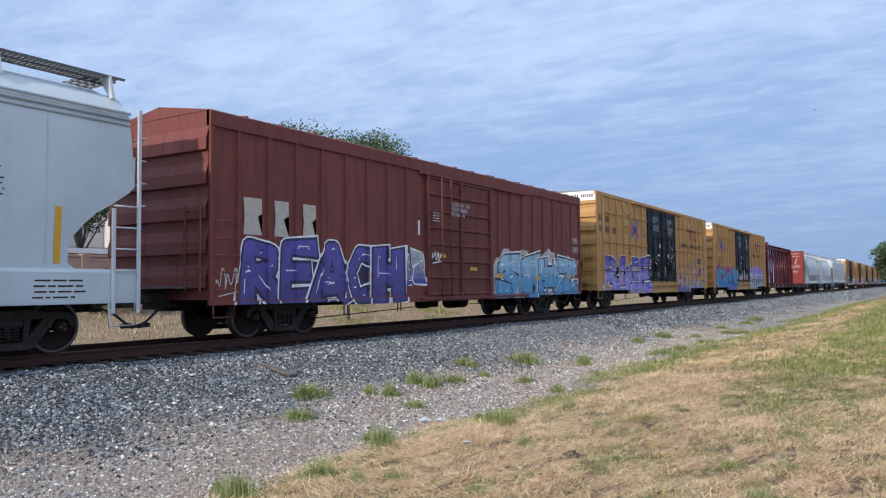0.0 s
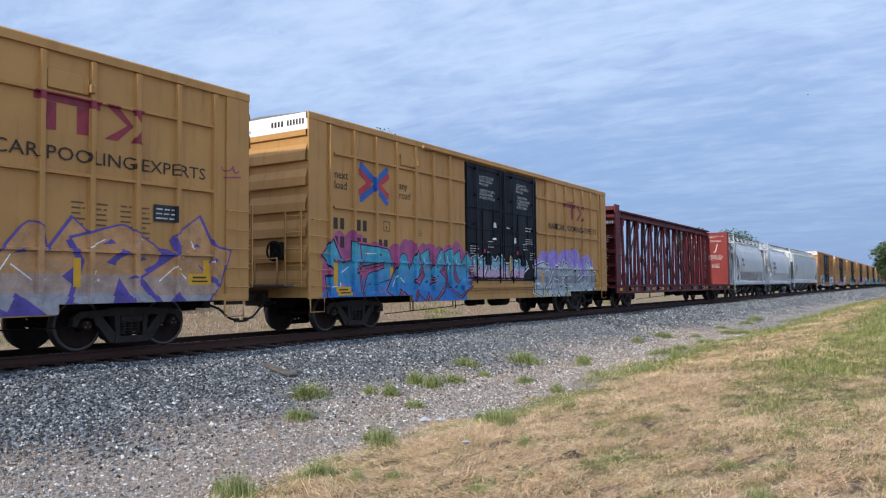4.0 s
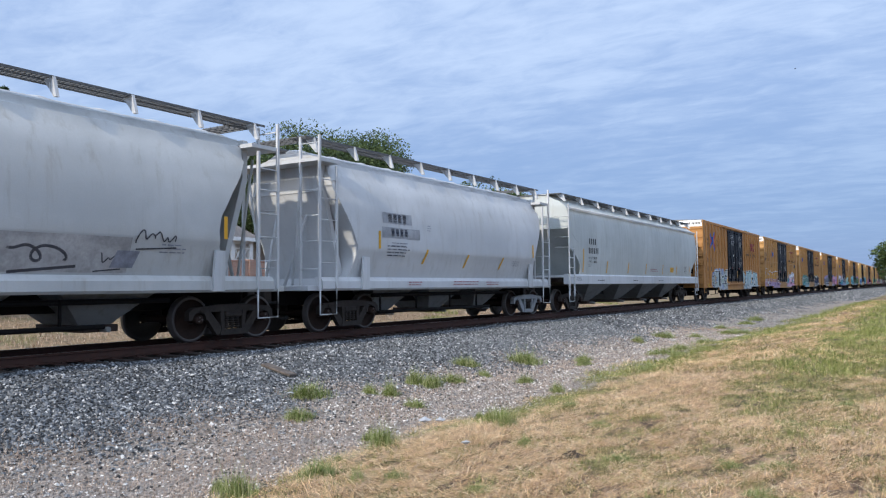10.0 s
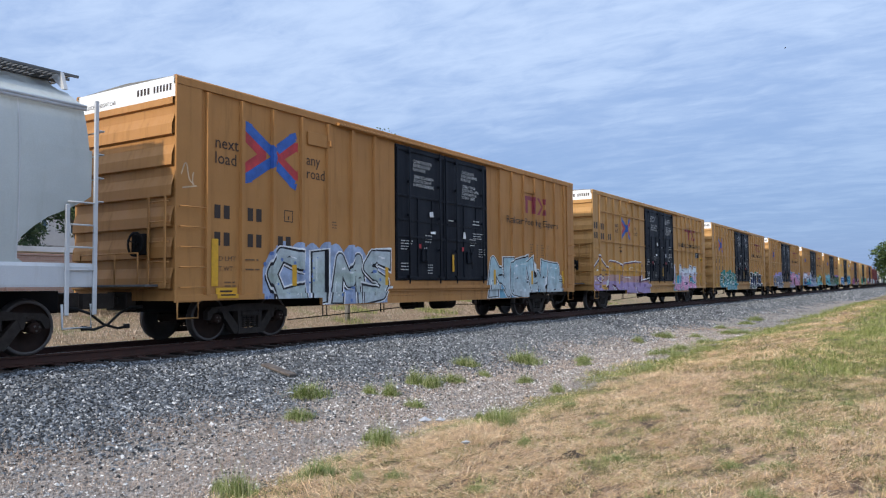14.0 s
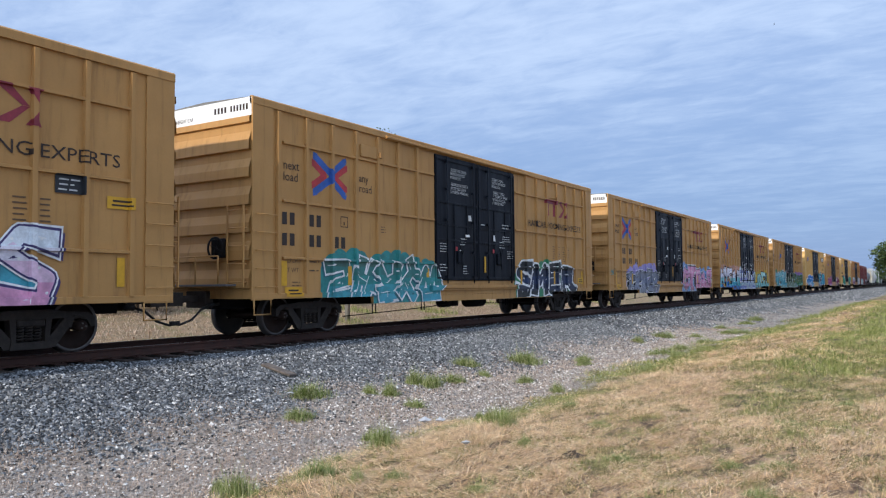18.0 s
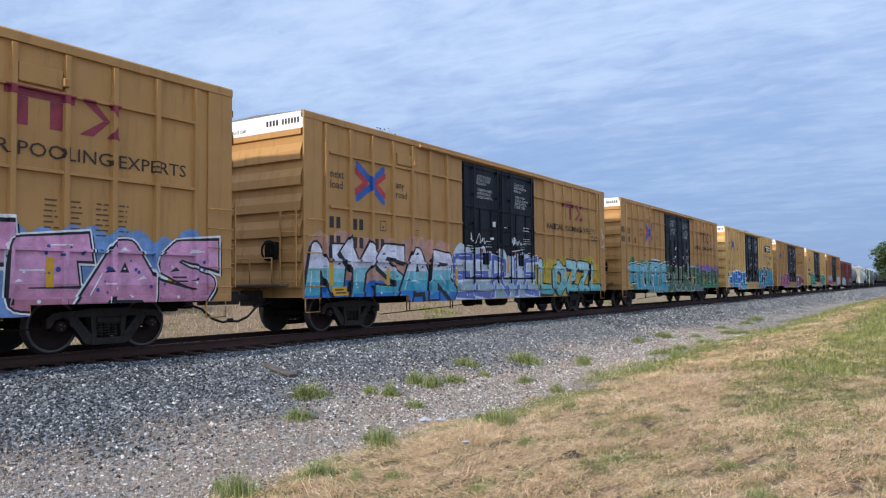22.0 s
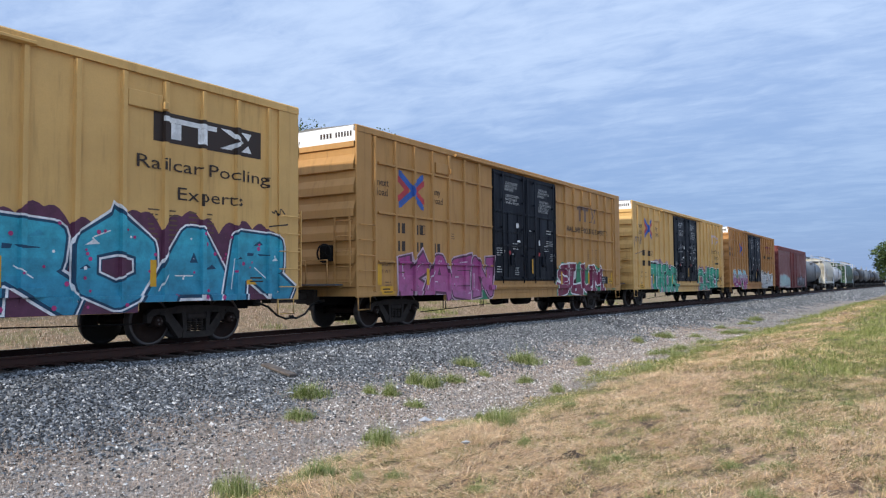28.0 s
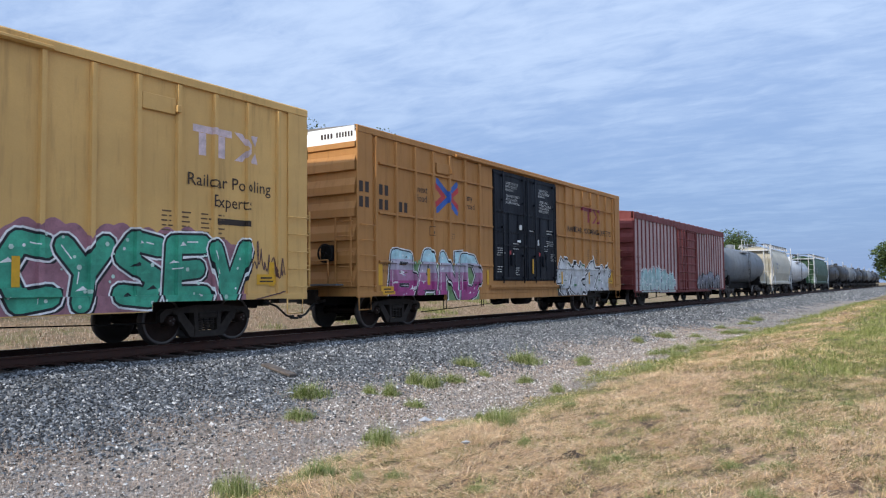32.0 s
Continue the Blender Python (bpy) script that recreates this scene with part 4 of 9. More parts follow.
def orange_marks(car, side, grid, seed, c=2.48, num=(0.9, 2.46, 2.02), slogan="caps", size=1.0):
    """Stencilled writing and signs of an orange car. c: middle of the crossed arrows; num: start and heights of the number rows."""
    rnd = random.Random(seed)
    zc, hx, hz = 3.68 if grid else 3.88, 0.61 * size, 0.48 * size

    def arm(run, w):
        return stroke([(c + x * hx, zc + z * hz) for x, z in run], w * size, 0.0, False)

    def tip(*pts):
        return [[(c + x * hx, zc + z * hz) for x, z in pts]]
    blue, red = arm(((-0.80, 0.80), (-0.16, 0.30), (0.04, 0.16), (0.10, 0.0), (0.04, -0.16), (-0.16, -0.30), (-0.80, -0.80)), 0.085), arm(((-0.86, 0.48), (-0.34, 0.06), (-0.34, -0.06), (-0.86, -0.48)), 0.088)
    for e in (1, -1):
        blue += arm(((0.30, 0.36 * e), (0.78, 0.78 * e)), 0.082) + tip((0.66, 0.92 * e), (1.0, 0.80 * e), (0.94, 1.06 * e)) + tip((-0.98, 0.72 * e), (-0.70, 0.98 * e), (-0.96, 1.06 * e))
        red += arm(((0.34, 0.08 * e), (0.86, 0.48 * e)), 0.084) + tip((0.84, 0.62 * e), (1.02, 0.32 * e), (1.04, 0.70 * e)) + tip((-1.02, 0.30 * e), (-0.84, 0.62 * e), (-1.04, 0.72 * e))
    me = decal_mesh("painted_sign", [(p, 0, 0) for p in red] + [(p, 1, 1) for p in blue], [RED_X, BLUE_X], side)
    part("painted_sign", me, None, car, "blue and red crossed arrow sign")
    for txt, x, z in (("next\nload", c - 1.56, 3.68), ("any\nroad", c + 1.07, 3.68)):
        put_marks(car, "lettering", words(txt, x, z + (0 if grid else 0.18), 0.205 if grid else 0.25), DARKPAINT, side, "dark stencilled words", 1)
    for k, z in enumerate(num[1:]):
        for j in range(2 if k == 0 else 3):
            for o in bars_like(rnd, num[0] + 0.87 * j, z, 0.27, 2, 0.32, 0.56):
                put_marks(car, "number_bar", [o], DARKPAINT, side, "dark plain bar", 1)
    b = {"caps": 14.4 if seed != 109 else 14.06, "mixed": 14.6, "plate": 15.35, "faded": 15.75}[slogan]
    zl = {"caps": 3.65, "mixed": 3.62, "plate": 3.86, "faded": 3.66}[slogan]
    k = {"caps": 0.6, "mixed": 0.6, "plate": 0.40, "faded": 0.58}[slogan]
    sx = {"caps": 1.05, "mixed": 0.9, "plate": 1.15, "faded": 0.88}[slogan]
    sign = [[(0, 0.76), (1.1, 0.76), (1.1, 1), (0, 1)], [(0.16, 0), (0.36, 0), (0.36, 0.75), (0.16, 0.75)], [(0.70, 0), (0.90, 0), (0.90, 0.75), (0.70, 0.75)],
            [(1.18, 1), (1.42, 1), (1.72, 0.5), (1.60, 0.5)], [(1.18, 0), (1.42, 0), (1.72, 0.49), (1.60, 0.49)], [(1.66, 1), (1.90, 1), (1.82, 0.62)], [(1.66, 0), (1.90, 0), (1.82, 0.38)]]
    sign = [[(b + x * sx, zl + z * k) for x, z in p] for p in sign]
    if slogan == "plate":
        put_marks(car, "painted_sign", [bar(15.15, 17.8, 3.78, 4.34)], DARKPAINT, side, "black sign plate", 0)
    put_marks(car, "painted_sign", sign, {"caps": RED_T if seed != 109 else spray((0.17, 0.10, 0.07)), "mixed": RED_T, "plate": WHITE_S, "faded": spray((0.60, 0.47, 0.48))}[slogan], side, "sign of block shapes", 1)
    if slogan == "caps":
        lines = [("RAILCAR POOLING EXPERTS", 13.0, 3.18, 0.23, 4.8 if seed != 109 else 4.25)]
    elif slogan == "mixed":
        lines = [("Railcar Pooling Experts", 13.25, 3.2, 0.24, 4.25)]
    elif slogan == "plate":
        lines = [("Railcar Pooling", 14.76, 3.26, 0.25, 3.25), ("Experts", 15.65, 2.74, 0.25, 1.65)]
    else:
        lines = [("Railcar Pooling", 15.6, 3.06, 0.25, 2.2), ("Experts", 16.2, 2.68, 0.25, 1.05)]
        put_marks(car, "number_bar", [bar(16.3, 17.2, 2.34, 2.46)], DARKPAINT, side, "dark plain bar", 1)
    for txt, x, z, h, wd in lines:
        put_marks(car, "lettering", words(txt, x, z, h, wd), DARKPAINT, side, "dark stencilled slogan", 1)
    small = fine_print(rnd, 15.05, 1.95, 0.26, 0.62, 6) + fine_print(rnd, 15.5, 1.95, 0.22, 0.62, 6) + fine_print(rnd, 15.95, 1.95, 0.26, 0.62, 6) + fine_print(rnd, 16.38, 1.95, 0.2, 0.62, 6) + words("LD LMT", 0.98, 1.62, 0.10, 0.52) + words("LT WT", 0.98, 1.42, 0.10, 0.44) + fine_print(rnd, 1.75, 1.62, 0.42, 0.1, 1) + fine_print(rnd, 1.75, 1.42, 0.42, 0.1, 1) + fine_print(rnd, 4.45, 2.45, 0.2, 0.2, 3) + fine_print(rnd, 1.2, 1.02, 0.3, 0.22, 3)
    put_marks(car, "small_print", small, FADEDPRINT, side, "faded dark fine print", 1)
    for x, w, zt in ((0.87, 0.17, 1.66 if grid else 2.05), (3.12, 0.14, 1.58), (6.53, 0.13, 1.58), (12.35, 0.13, 1.6), (15.1, 0.13, 1.6), (17.75, 0.15, 1.62)):
        put_marks(car, "reflector_strip", [bar(x, x + w, 1.12, zt)], YELLOW, side, "yellow reflective strip", 8)
    for x, z in ((0.98, 0.88), (17.55, 2.46) if seed == 103 else (17.4, 1.15)):
        plate = put_marks(car, "reflector_plate", [bar(x, x + 0.54, z, z + 0.21)], YELLOW, side, "yellow notice plate", 9)
        put_marks(car, "small_print", [bar(x + 0.08, x + 0.46, z + 0.05, z + 0.08), bar(x + 0.1, x + 0.42, z + 0.12, z + 0.155)], DARKPAINT, side, "dark fine print", 11)
    fx = c + 0.38 if c < 3 else c - 0.95                            # stencilled square with a letter shape
    put_marks(car, "painted_frame", [bar(fx, fx + 0.27, 2.51, 2.53), bar(fx, fx + 0.27, 2.75, 2.77), bar(fx, fx + 0.02, 2.53, 2.75), bar(fx + 0.25, fx + 0.27, 2.53, 2.75), bar(fx + 0.11, fx + 0.15, 2.56, 2.64)], DARKPAINT, side, "dark stencilled square", 1)
    pz = {100: 2.3, 101: 1.13, 103: 2.64, 109: 1.13}.get(seed)
    if pz:                                                          # dark data panel with white lines
        put_marks(car, "data_panel", [bar(16.62, 17.12, pz, pz + 0.31)], spray((0.02, 0.022, 0.026)), side, "black data panel with white lines", 9)
        put_marks(car, "small_print", fine_print(rnd, 16.66, pz + 0.03, 0.42, 0.25, 3), WHITEPAINT, side, "white fine print", 11)
    # notices on the doors
    d1 = words("CLOSE THIS DOOR\nBEFORE CLOSING\nMAIN DOOR", 7.74, 4.45, 0.088, 0.92) + words("CIERRE ESTA PUERTA\nANTES DE CERRAR\nLA PUERTA PRINCIPAL", 7.7, 4.02, 0.088, 1.05)
    d2 = words("CLOSE AND LOCK\nBOTH DOORS BEFORE\nMOVING CAR", 10.27, 4.45, 0.088, 0.95) + words("CIERRE Y PONGA\nEL SEGURO EN AMBAS\nPUERTAS ANTES DE\nMOVER EL CARRO", 10.25, 4.02, 0.088, 1.0)
    for dd in (d1, d2):
        put_marks(car, "lettering", dd, WHITEPAINT, SIDE_DOOR, "white stencilled door notice")
    notices = fine_print(rnd, 7.15, 2.05, 0.6, 0.3, 3) + fine_print(rnd, 7.15, 1.5, 0.4, 0.25, 3) + fine_print(rnd, 10.95, 2.5, 0.65, 0.22, 3) + fine_print(rnd, 11.3, 1.95, 0.45, 0.3, 2)
    put_marks(car, "small_print", notices, WHITEPAINT, SIDE_DOOR, "white fine print")
    for x, z, w, h in ((8.55 + 0.3 * rnd.random(), 2.92 + 0.2 * rnd.random(), 0.2, 0.17), (10.1 + 0.3 * rnd.random(), 2.5, 0.14, 0.2), (8.6, 2.55, 0.26, 0.08), (8.25, 1.95, 0.16, 0.22), (10.75, 1.9, 0.15, 0.2)):
        q = [(x + 0.03 * (rnd.random() - 0.5), z), (x + w, z + 0.03 * (rnd.random() - 0.5)), (x + w - 0.04 * rnd.random(), z + h), (x, z + h - 0.03 * rnd.random())]
        put_marks(car, "paper_label", [q], WHITE_S, SIDE_DOOR, "torn white paper label", 3)
    for x in (8.02, 10.3):
        put_marks(car, "paper_label", [bar(x, x + 0.11, 2.12, 2.24)], RED_X, SIDE_DOOR, "small red label", 3)
    more = fine_print(rnd, 8.3, 2.28, 0.42, 0.26, 3) + fine_print(rnd, 10.75, 2.28, 0.4, 0.26, 3) + fine_print(rnd, 8.45, 1.42, 0.3, 0.3, 3) + fine_print(rnd, 9.55, 2.95, 0.3, 0.1, 1) + fine_print(rnd, 10.95, 2.92, 0.5, 0.2, 2)
    put_marks(car, "small_print", more, WHITEPAINT, SIDE_DOOR, "white fine print")
    put_marks(car, "reflector_strip", [bar(9.75, 9.85, 1.5, 2.0)], YELLOW, SIDE_DOOR, "yellow reflective strip", 3)


M_GRID, M_GRID_DULL, M_RIB, M_RIB_DULL = boxcar_meshes(True, ORANGE), boxcar_meshes(True, ORANGE3), boxcar_meshes(False, ORANGE2), boxcar_meshes(False, ORANGE3)


def end_words(car, seed):
    """Black writing on the white top of the end that faces the camera."""
    rnd = random.Random(seed)
    marks = [("end_lettering", words("EXCESS HEIGHT CAR", -1.2, 4.76, 0.085, 0.95))]
    marks += [("number_bar", [o]) for o in (bars_like(rnd, 0.42, 4.82, 0.13, 4, 0.3, 0.5) + bars_like(rnd, 0.92, 4.82, 0.13, 6, 0.3, 0.42))]
    for name, polys in marks:
        me = bpy.data.meshes.new(name)
        vs, fs = [], []
        for p in polys:
            fs.append(tuple(range(len(vs), len(vs) + len(p))))
            vs += [(-0.004, -y, z) for y, z in p]
        me.from_pydata(vs, [], fs)
        me.materials.append(DARKPAINT)
        part(name, me, None, car, "small dark writing on white")


ORANGE_CARS = [  # front end, style, slogan, middle of the arrows, start and heights of the number rows
    (-125.7, True, "caps", 5.05, (0.3, 3.82, 3.36)), (-105.0, True, "caps", 2.48, (0.9, 2.46, 2.02)), (-10.6, False, "mixed", 2.50, (0.95, 2.46, 1.92)),
    (10.4, True, "caps", 4.20, (0.1, 3.46, 3.04)), (31.25, True, "caps", 2.48, (0.9, 2.46, 2.0)), (52.15, True, "caps", 2.52, (1.88, 2.5, 2.05)),
    (73.15, True, "caps", 2.49, (0.92, 2.48, 2.03)), (94.15, True, "caps", 4.22, (0.05, 3.48, 3.06)), (115.4, False, "plate", 2.49, (1.0, 2.46, 2.02)),
    (136.35, True, "caps", 2.42, (1.72, 2.5, 2.02)), (157.1, False, "faded", 2.48, (1.5, 2.5, 2.0)), (177.8, True, "caps", 4.22, (0.06, 3.44, 3.06))]
ORANGE_BUILT = []
for k, (u0, grid, slogan, arrows, num) in enumerate(ORANGE_CARS):
    mt, mm, sd = (ORANGE3, M_GRID_DULL, SIDE_GRID) if k == 11 else (ORANGE, M_GRID, SIDE_GRID) if grid else (ORANGE3, M_RIB_DULL, SIDE_RIB) if k == 2 else (ORANGE2, M_RIB, SIDE_RIB)
    car = boxcar(u0, grid, mt, mm, "tall weathered orange boxcar with black double doors and graffiti")
    orange_marks(car, sd, grid, 100 + k, arrows, num, slogan, 1.28 if k == 2 else 1.0)
    end_words(car, 300 + k)
    ORANGE_BUILT.append((car, sd))

# ---- sprayed pieces on the orange cars ----
WHITE, BLACK = (0.72, 0.72, 0.71), (0.012, 0.012, 0.016)
LILAC, INDIGO, DPURP = (0.27, 0.22, 0.55), (0.095, 0.07, 0.30), (0.05, 0.035, 0.12)
TEAL, CYAN, SKYB, BLUE = (0.03, 0.22, 0.21), (0.06, 0.33, 0.42), (0.22, 0.42, 0.55), (0.02, 0.16, 0.48)
PINK, ROSE, MAGENTA, WINE = (0.62, 0.30, 0.45), (0.40, 0.15, 0.20), (0.33, 0.05, 0.19), (0.17, 0.02, 0.05)
GREEN, MINT, MOSS = (0.03, 0.21, 0.10), (0.05, 0.33, 0.21), (0.05, 0.10, 0.035)
SILVERP, GREYP, AMBER, PLUM = (0.42, 0.47, 0.48), (0.20, 0.21, 0.25), (0.50, 0.26, 0.05), (0.10, 0.03, 0.06)
PEACH = (0.45, 0.24, 0.10)
PALE, AQUA = (0.62, 0.66, 0.70), (0.20, 0.48, 0.52)
PIECES = [  # car, x0, x1, z0, z1, seed, letters, cloud, edge, line, fills, weight, further
    (0, 0.7, 7.1, 0.68, 2.4, 11, 4, None, WHITE, BLACK, (INDIGO, LILAC, LILAC), 0.11, {"text": "RAGE", "halo": 0.04, "bg_low": LILAC}),
    (0, 12.15, 18.1, 0.68, 2.3, 12, 4, None, None, INDIGO, (PEACH, PEACH, (0.30, 0.30, 0.33)), 0.13, {}),
    (1, 0.5, 7.0, 0.66, 2.15, 13, 5, (0.36, 0.08, 0.20), (0.45, 0.10, 0.25), BLACK, (CYAN, BLUE), 0.125, {"bg_low": BLUE}),
    (1, 7.3, 10.9, 1.28, 1.98, 14, 4, MAGENTA, WHITE, BLACK, (CYAN, PINK), 0.15, {"cloud_top": 0.8}),
    (1, 11.7, 17.3, 0.66, 2.0, 15, 4, (0.30, 0.22, 0.55), WHITE, BLACK, (SILVERP, GREYP, SILVERP), 0.14, {"cloud_top": 1.25, "bg_low": (0.36, 0.36, 0.12), "halo": 0.036}),
    (2, 2.3, 6.6, 0.68, 1.95, 16, 4, (0.30, 0.37, 0.52), WHITE, BLACK, (SILVERP, (0.38, 0.44, 0.40), SILVERP), 0.125, {"spots": (0.12, 0.2, 0.45), "text": "CIMS", "halo": 0.04}),
    (2, 11.98, 17.6, 0.68, 2.0, 17, 4, None, WHITE, BLACK, ((0.32, 0.46, 0.50), SILVERP), 0.125, {"bg_low": (0.12, 0.30, 0.42), "text": "NEWB", "halo": 0.036}),
    (3, -0.3, 7.2, 0.66, 2.1, 18, 4, (0.36, 0.26, 0.42), WHITE, PLUM, (AMBER, AMBER, (0.36, 0.26, 0.42), (0.33, 0.24, 0.42)), 0.145, {"cloud_top": 0.55, "text": "OREL", "halo": 0.055}),
    (3, 11.8, 16.6, 0.72, 2.05, 19, 5, CYAN, WHITE, DPURP, (PALE, (0.66, 0.60, 0.68), PINK, PINK), 0.135, {"cloud_top": 0.62, "text": "LOBOS", "halo": 0.034}),
    (4, 2.2, 7.1, 0.66, 1.85, 20, 5, TEAL, WHITE, None, ((0.05, 0.13, 0.11), TEAL, CYAN), 0.12, {"cloud_top": 1.05}),
    (4, 11.95, 16.9, 0.68, 1.9, 21, 4, GREEN, WHITE, None, ((0.015, 0.018, 0.02), (0.02, 0.035, 0.09), (0.015, 0.018, 0.02)), 0.125, {"cloud_top": 1.02, "text": "SMER", "halo": 0.05}),
    (5, 2.4, 7.1, 0.66, 1.85, 22, 5, (0.30, 0.26, 0.52), WHITE, BLACK, (GREYP, (0.16, 0.18, 0.26), GREYP), 0.13, {"cloud_top": 1.2, "halo": 0.036}),
    (5, 11.7, 18.4, 0.66, 1.95, 23, 5, (0.16, 0.28, 0.50), WHITE, BLACK, (PINK, PINK, ROSE), 0.13, {"spots": (0.03, 0.08, 0.25), "text": "OTEAS", "halo": 0.036, "cloud_top": 1.2}),
    (6, 0.05, 6.3, 0.66, 2.15, 24, 5, (0.50, 0.27, 0.20), None, BLACK, ((0.70, 0.68, 0.74), (0.62, 0.60, 0.68), AQUA, CYAN, BLUE), 0.125, {"bg_low": BLUE, "text": "NYSAR", "halo": 0.05}),
    (6, 6.25, 12.0, 0.68, 2.05, 25, 5, (0.50, 0.57, 0.62), None, (0.62, 0.64, 0.70), ((0.08, 0.11, 0.38), (0.12, 0.16, 0.42)), 0.07, {"text": "EERIE", "halo": 0.02, "bg_low": (0.30, 0.42, 0.46), "spots": (0.60, 0.62, 0.66)}),
    (6, 12.1, 18.2, 0.68, 2.05, 26, 5, (0.50, 0.34, 0.04), None, BLACK, ((0.34, 0.55, 0.54), (0.30, 0.52, 0.50), (0.08, 0.34, 0.34)), 0.15, {"cloud_top": 1.02, "bubble": True, "text": "LOZZL", "halo": 0.055}),
    (7, 0.9, 6.9, 0.66, 2.1, 27, 5, GREEN, WHITE, BLACK, ((0.20, 0.44, 0.50), (0.08, 0.34, 0.40), CYAN), 0.13, {"cloud_top": 1.1, "text": "FRUTE", "halo": 0.045}),
    (7, 6.95, 12.9, 0.66, 2.05, 28, 4, MOSS, (0.40, 0.48, 0.46), None, (MOSS, (0.07, 0.13, 0.05), (0.04, 0.11, 0.05)), 0.14, {"cloud_top": 1.0, "halo": 0.055, "text": "DUKT"}),
    (7, 12.9, 18.7, 0.68, 2.1, 29, 5, (0.24, 0.12, 0.34), (0.20, 0.42, 0.36), BLACK, (MOSS, (0.07, 0.14, 0.06), GREEN), 0.13, {"cloud_top": 1.1, "halo": 0.03}),
    (8, 0.7, 6.7, 0.66, 1.95, 30, 4, (0.40, 0.05, 0.08), WHITE, None, (BLUE, (0.02, 0.20, 0.44), CYAN), 0.12, {"cloud_top": 0.8, "halo": 0.06, "text": "HERE"}),
    (8, 11.85, 18.4, 0.66, 2.25, 31, 4, PLUM, WHITE, (0.01, 0.05, 0.10), ((0.04, 0.33, 0.42), (0.03, 0.22, 0.34)), 0.13, {"spots": (0.40, 0.04, 0.16), "text": "ROAR", "halo": 0.045}),
    (9, 1.8, 6.8, 0.66, 1.95, 32, 4, None, (0.50, 0.36, 0.42), PLUM, (MAGENTA, (0.40, 0.10, 0.24), (0.38, 0.12, 0.26)), 0.135, {"bg_low": GREEN, "text": "KAEN", "halo": 0.05}),
    (9, 11.9, 16.6, 0.68, 1.9, 33, 4, GREEN, WHITE, None, (WINE, (0.22, 0.03, 0.08), WINE), 0.135, {"cloud_top": 0.98, "text": "SLUM", "halo": 0.04}),
    (10, 2.7, 7.3, 0.62, 2.05, 34, 4, (0.33, 0.20, 0.25), WHITE, BLACK, (MINT, (0.05, 0.30, 0.19), MINT), 0.135, {"cloud_top": 1.12, "text": "THOR", "halo": 0.045}),
    (10, 11.95, 17.1, 0.68, 2.05, 35, 5, (0.30, 0.14, 0.17), WHITE, BLACK, (MINT, (0.04, 0.26, 0.17), MINT), 0.175, {"spots": (0.45, 0.6, 0.52), "bubble": True, "cloud_top": 1.04, "text": "CYSEV", "halo": 0.045}),
    (11, 1.3, 6.0, 0.66, 2.1, 36, 4, (0.16, 0.28, 0.12), WHITE, BLACK, ((0.40, 0.60, 0.64), (0.42, 0.30, 0.38), MAGENTA, MAGENTA), 0.13, {"cloud_top": 0.7, "text": "BAND", "halo": 0.036}),
    (11, 11.85, 17.3, 0.68, 2.0, 37, 4, None, WHITE, BLACK, ((0.55, 0.55, 0.55), (0.42, 0.42, 0.43)), 0.14, {"spots": (0.08, 0.2, 0.1), "halo": 0.05})]
for k, x0, x1, z0, z1, seed, n, cloud, edge, line, fills, wt_, more in PIECES:
    mural(ORANGE_BUILT[k][0], ORANGE_BUILT[k][1], x0, x1, z0, z1, seed, n, cloud, edge, line, fills, wt_, **more)
for k, x0, x1, z0, z1, seed, col, n in ((6, 18.35, 18.8, 2.7, 3.6, 60, (0.62, 0.62, 0.62), 1), (6, 17.3, 18.2, 2.95, 3.2, 61, BLACK, 2), (3, 6.0, 6.6, 1.95, 2.1, 62, WINE, 2), (3, 0.1, 0.6, 1.0, 1.3, 63, DPURP, 2), (0, 18.2, 18.7, 3.3, 3.7, 64, (0.30, 0.05, 0.10), 1), (0, 0.3, 0.7, 1.7, 2.1, 65, BLACK, 1), (9, 17.0, 18.3, 0.72, 1.1, 66, GREEN, 2), (5, 0.15, 0.6, 1.55, 1.8, 67, TEAL, 2),
                                       (2, 0.1, 0.5, 3.0, 3.5, 51, (0.50, 0.36, 0.22), 1), (6, 7.3, 8.4, 2.25, 2.8, 52, WHITE, 2), (6, 10.0, 10.9, 2.25, 2.8, 53, WHITE, 2),
                                       (8, 10.0, 11.6, 3.6, 4.4, 54, (0.3, 0.3, 0.3), 2), (8, 17.9, 18.6, 2.4, 3.0, 55, BLACK, 1), (10, 0.1, 1.5, 2.6, 3.9, 56, (0.10, 0.09, 0.10), 3),
                                       (10, 7.4, 8.8, 2.9, 3.4, 57, (0.3, 0.3, 0.3), 2), (10, 10.0, 11.6, 2.9, 3.5, 58, (0.3, 0.3, 0.3), 3), (10, 17.2, 18.3, 0.9, 2.2, 59, (0.12, 0.06, 0.05), 3)):
    scribble(ORANGE_BUILT[k][0], SIDE_DOOR if 7 <= x0 < 11.9 else ORANGE_BUILT[k][1], x0, x1, z0, z1, seed, col, n)
# ---- sliding-door boxcars: the brown one and the faded red one ----


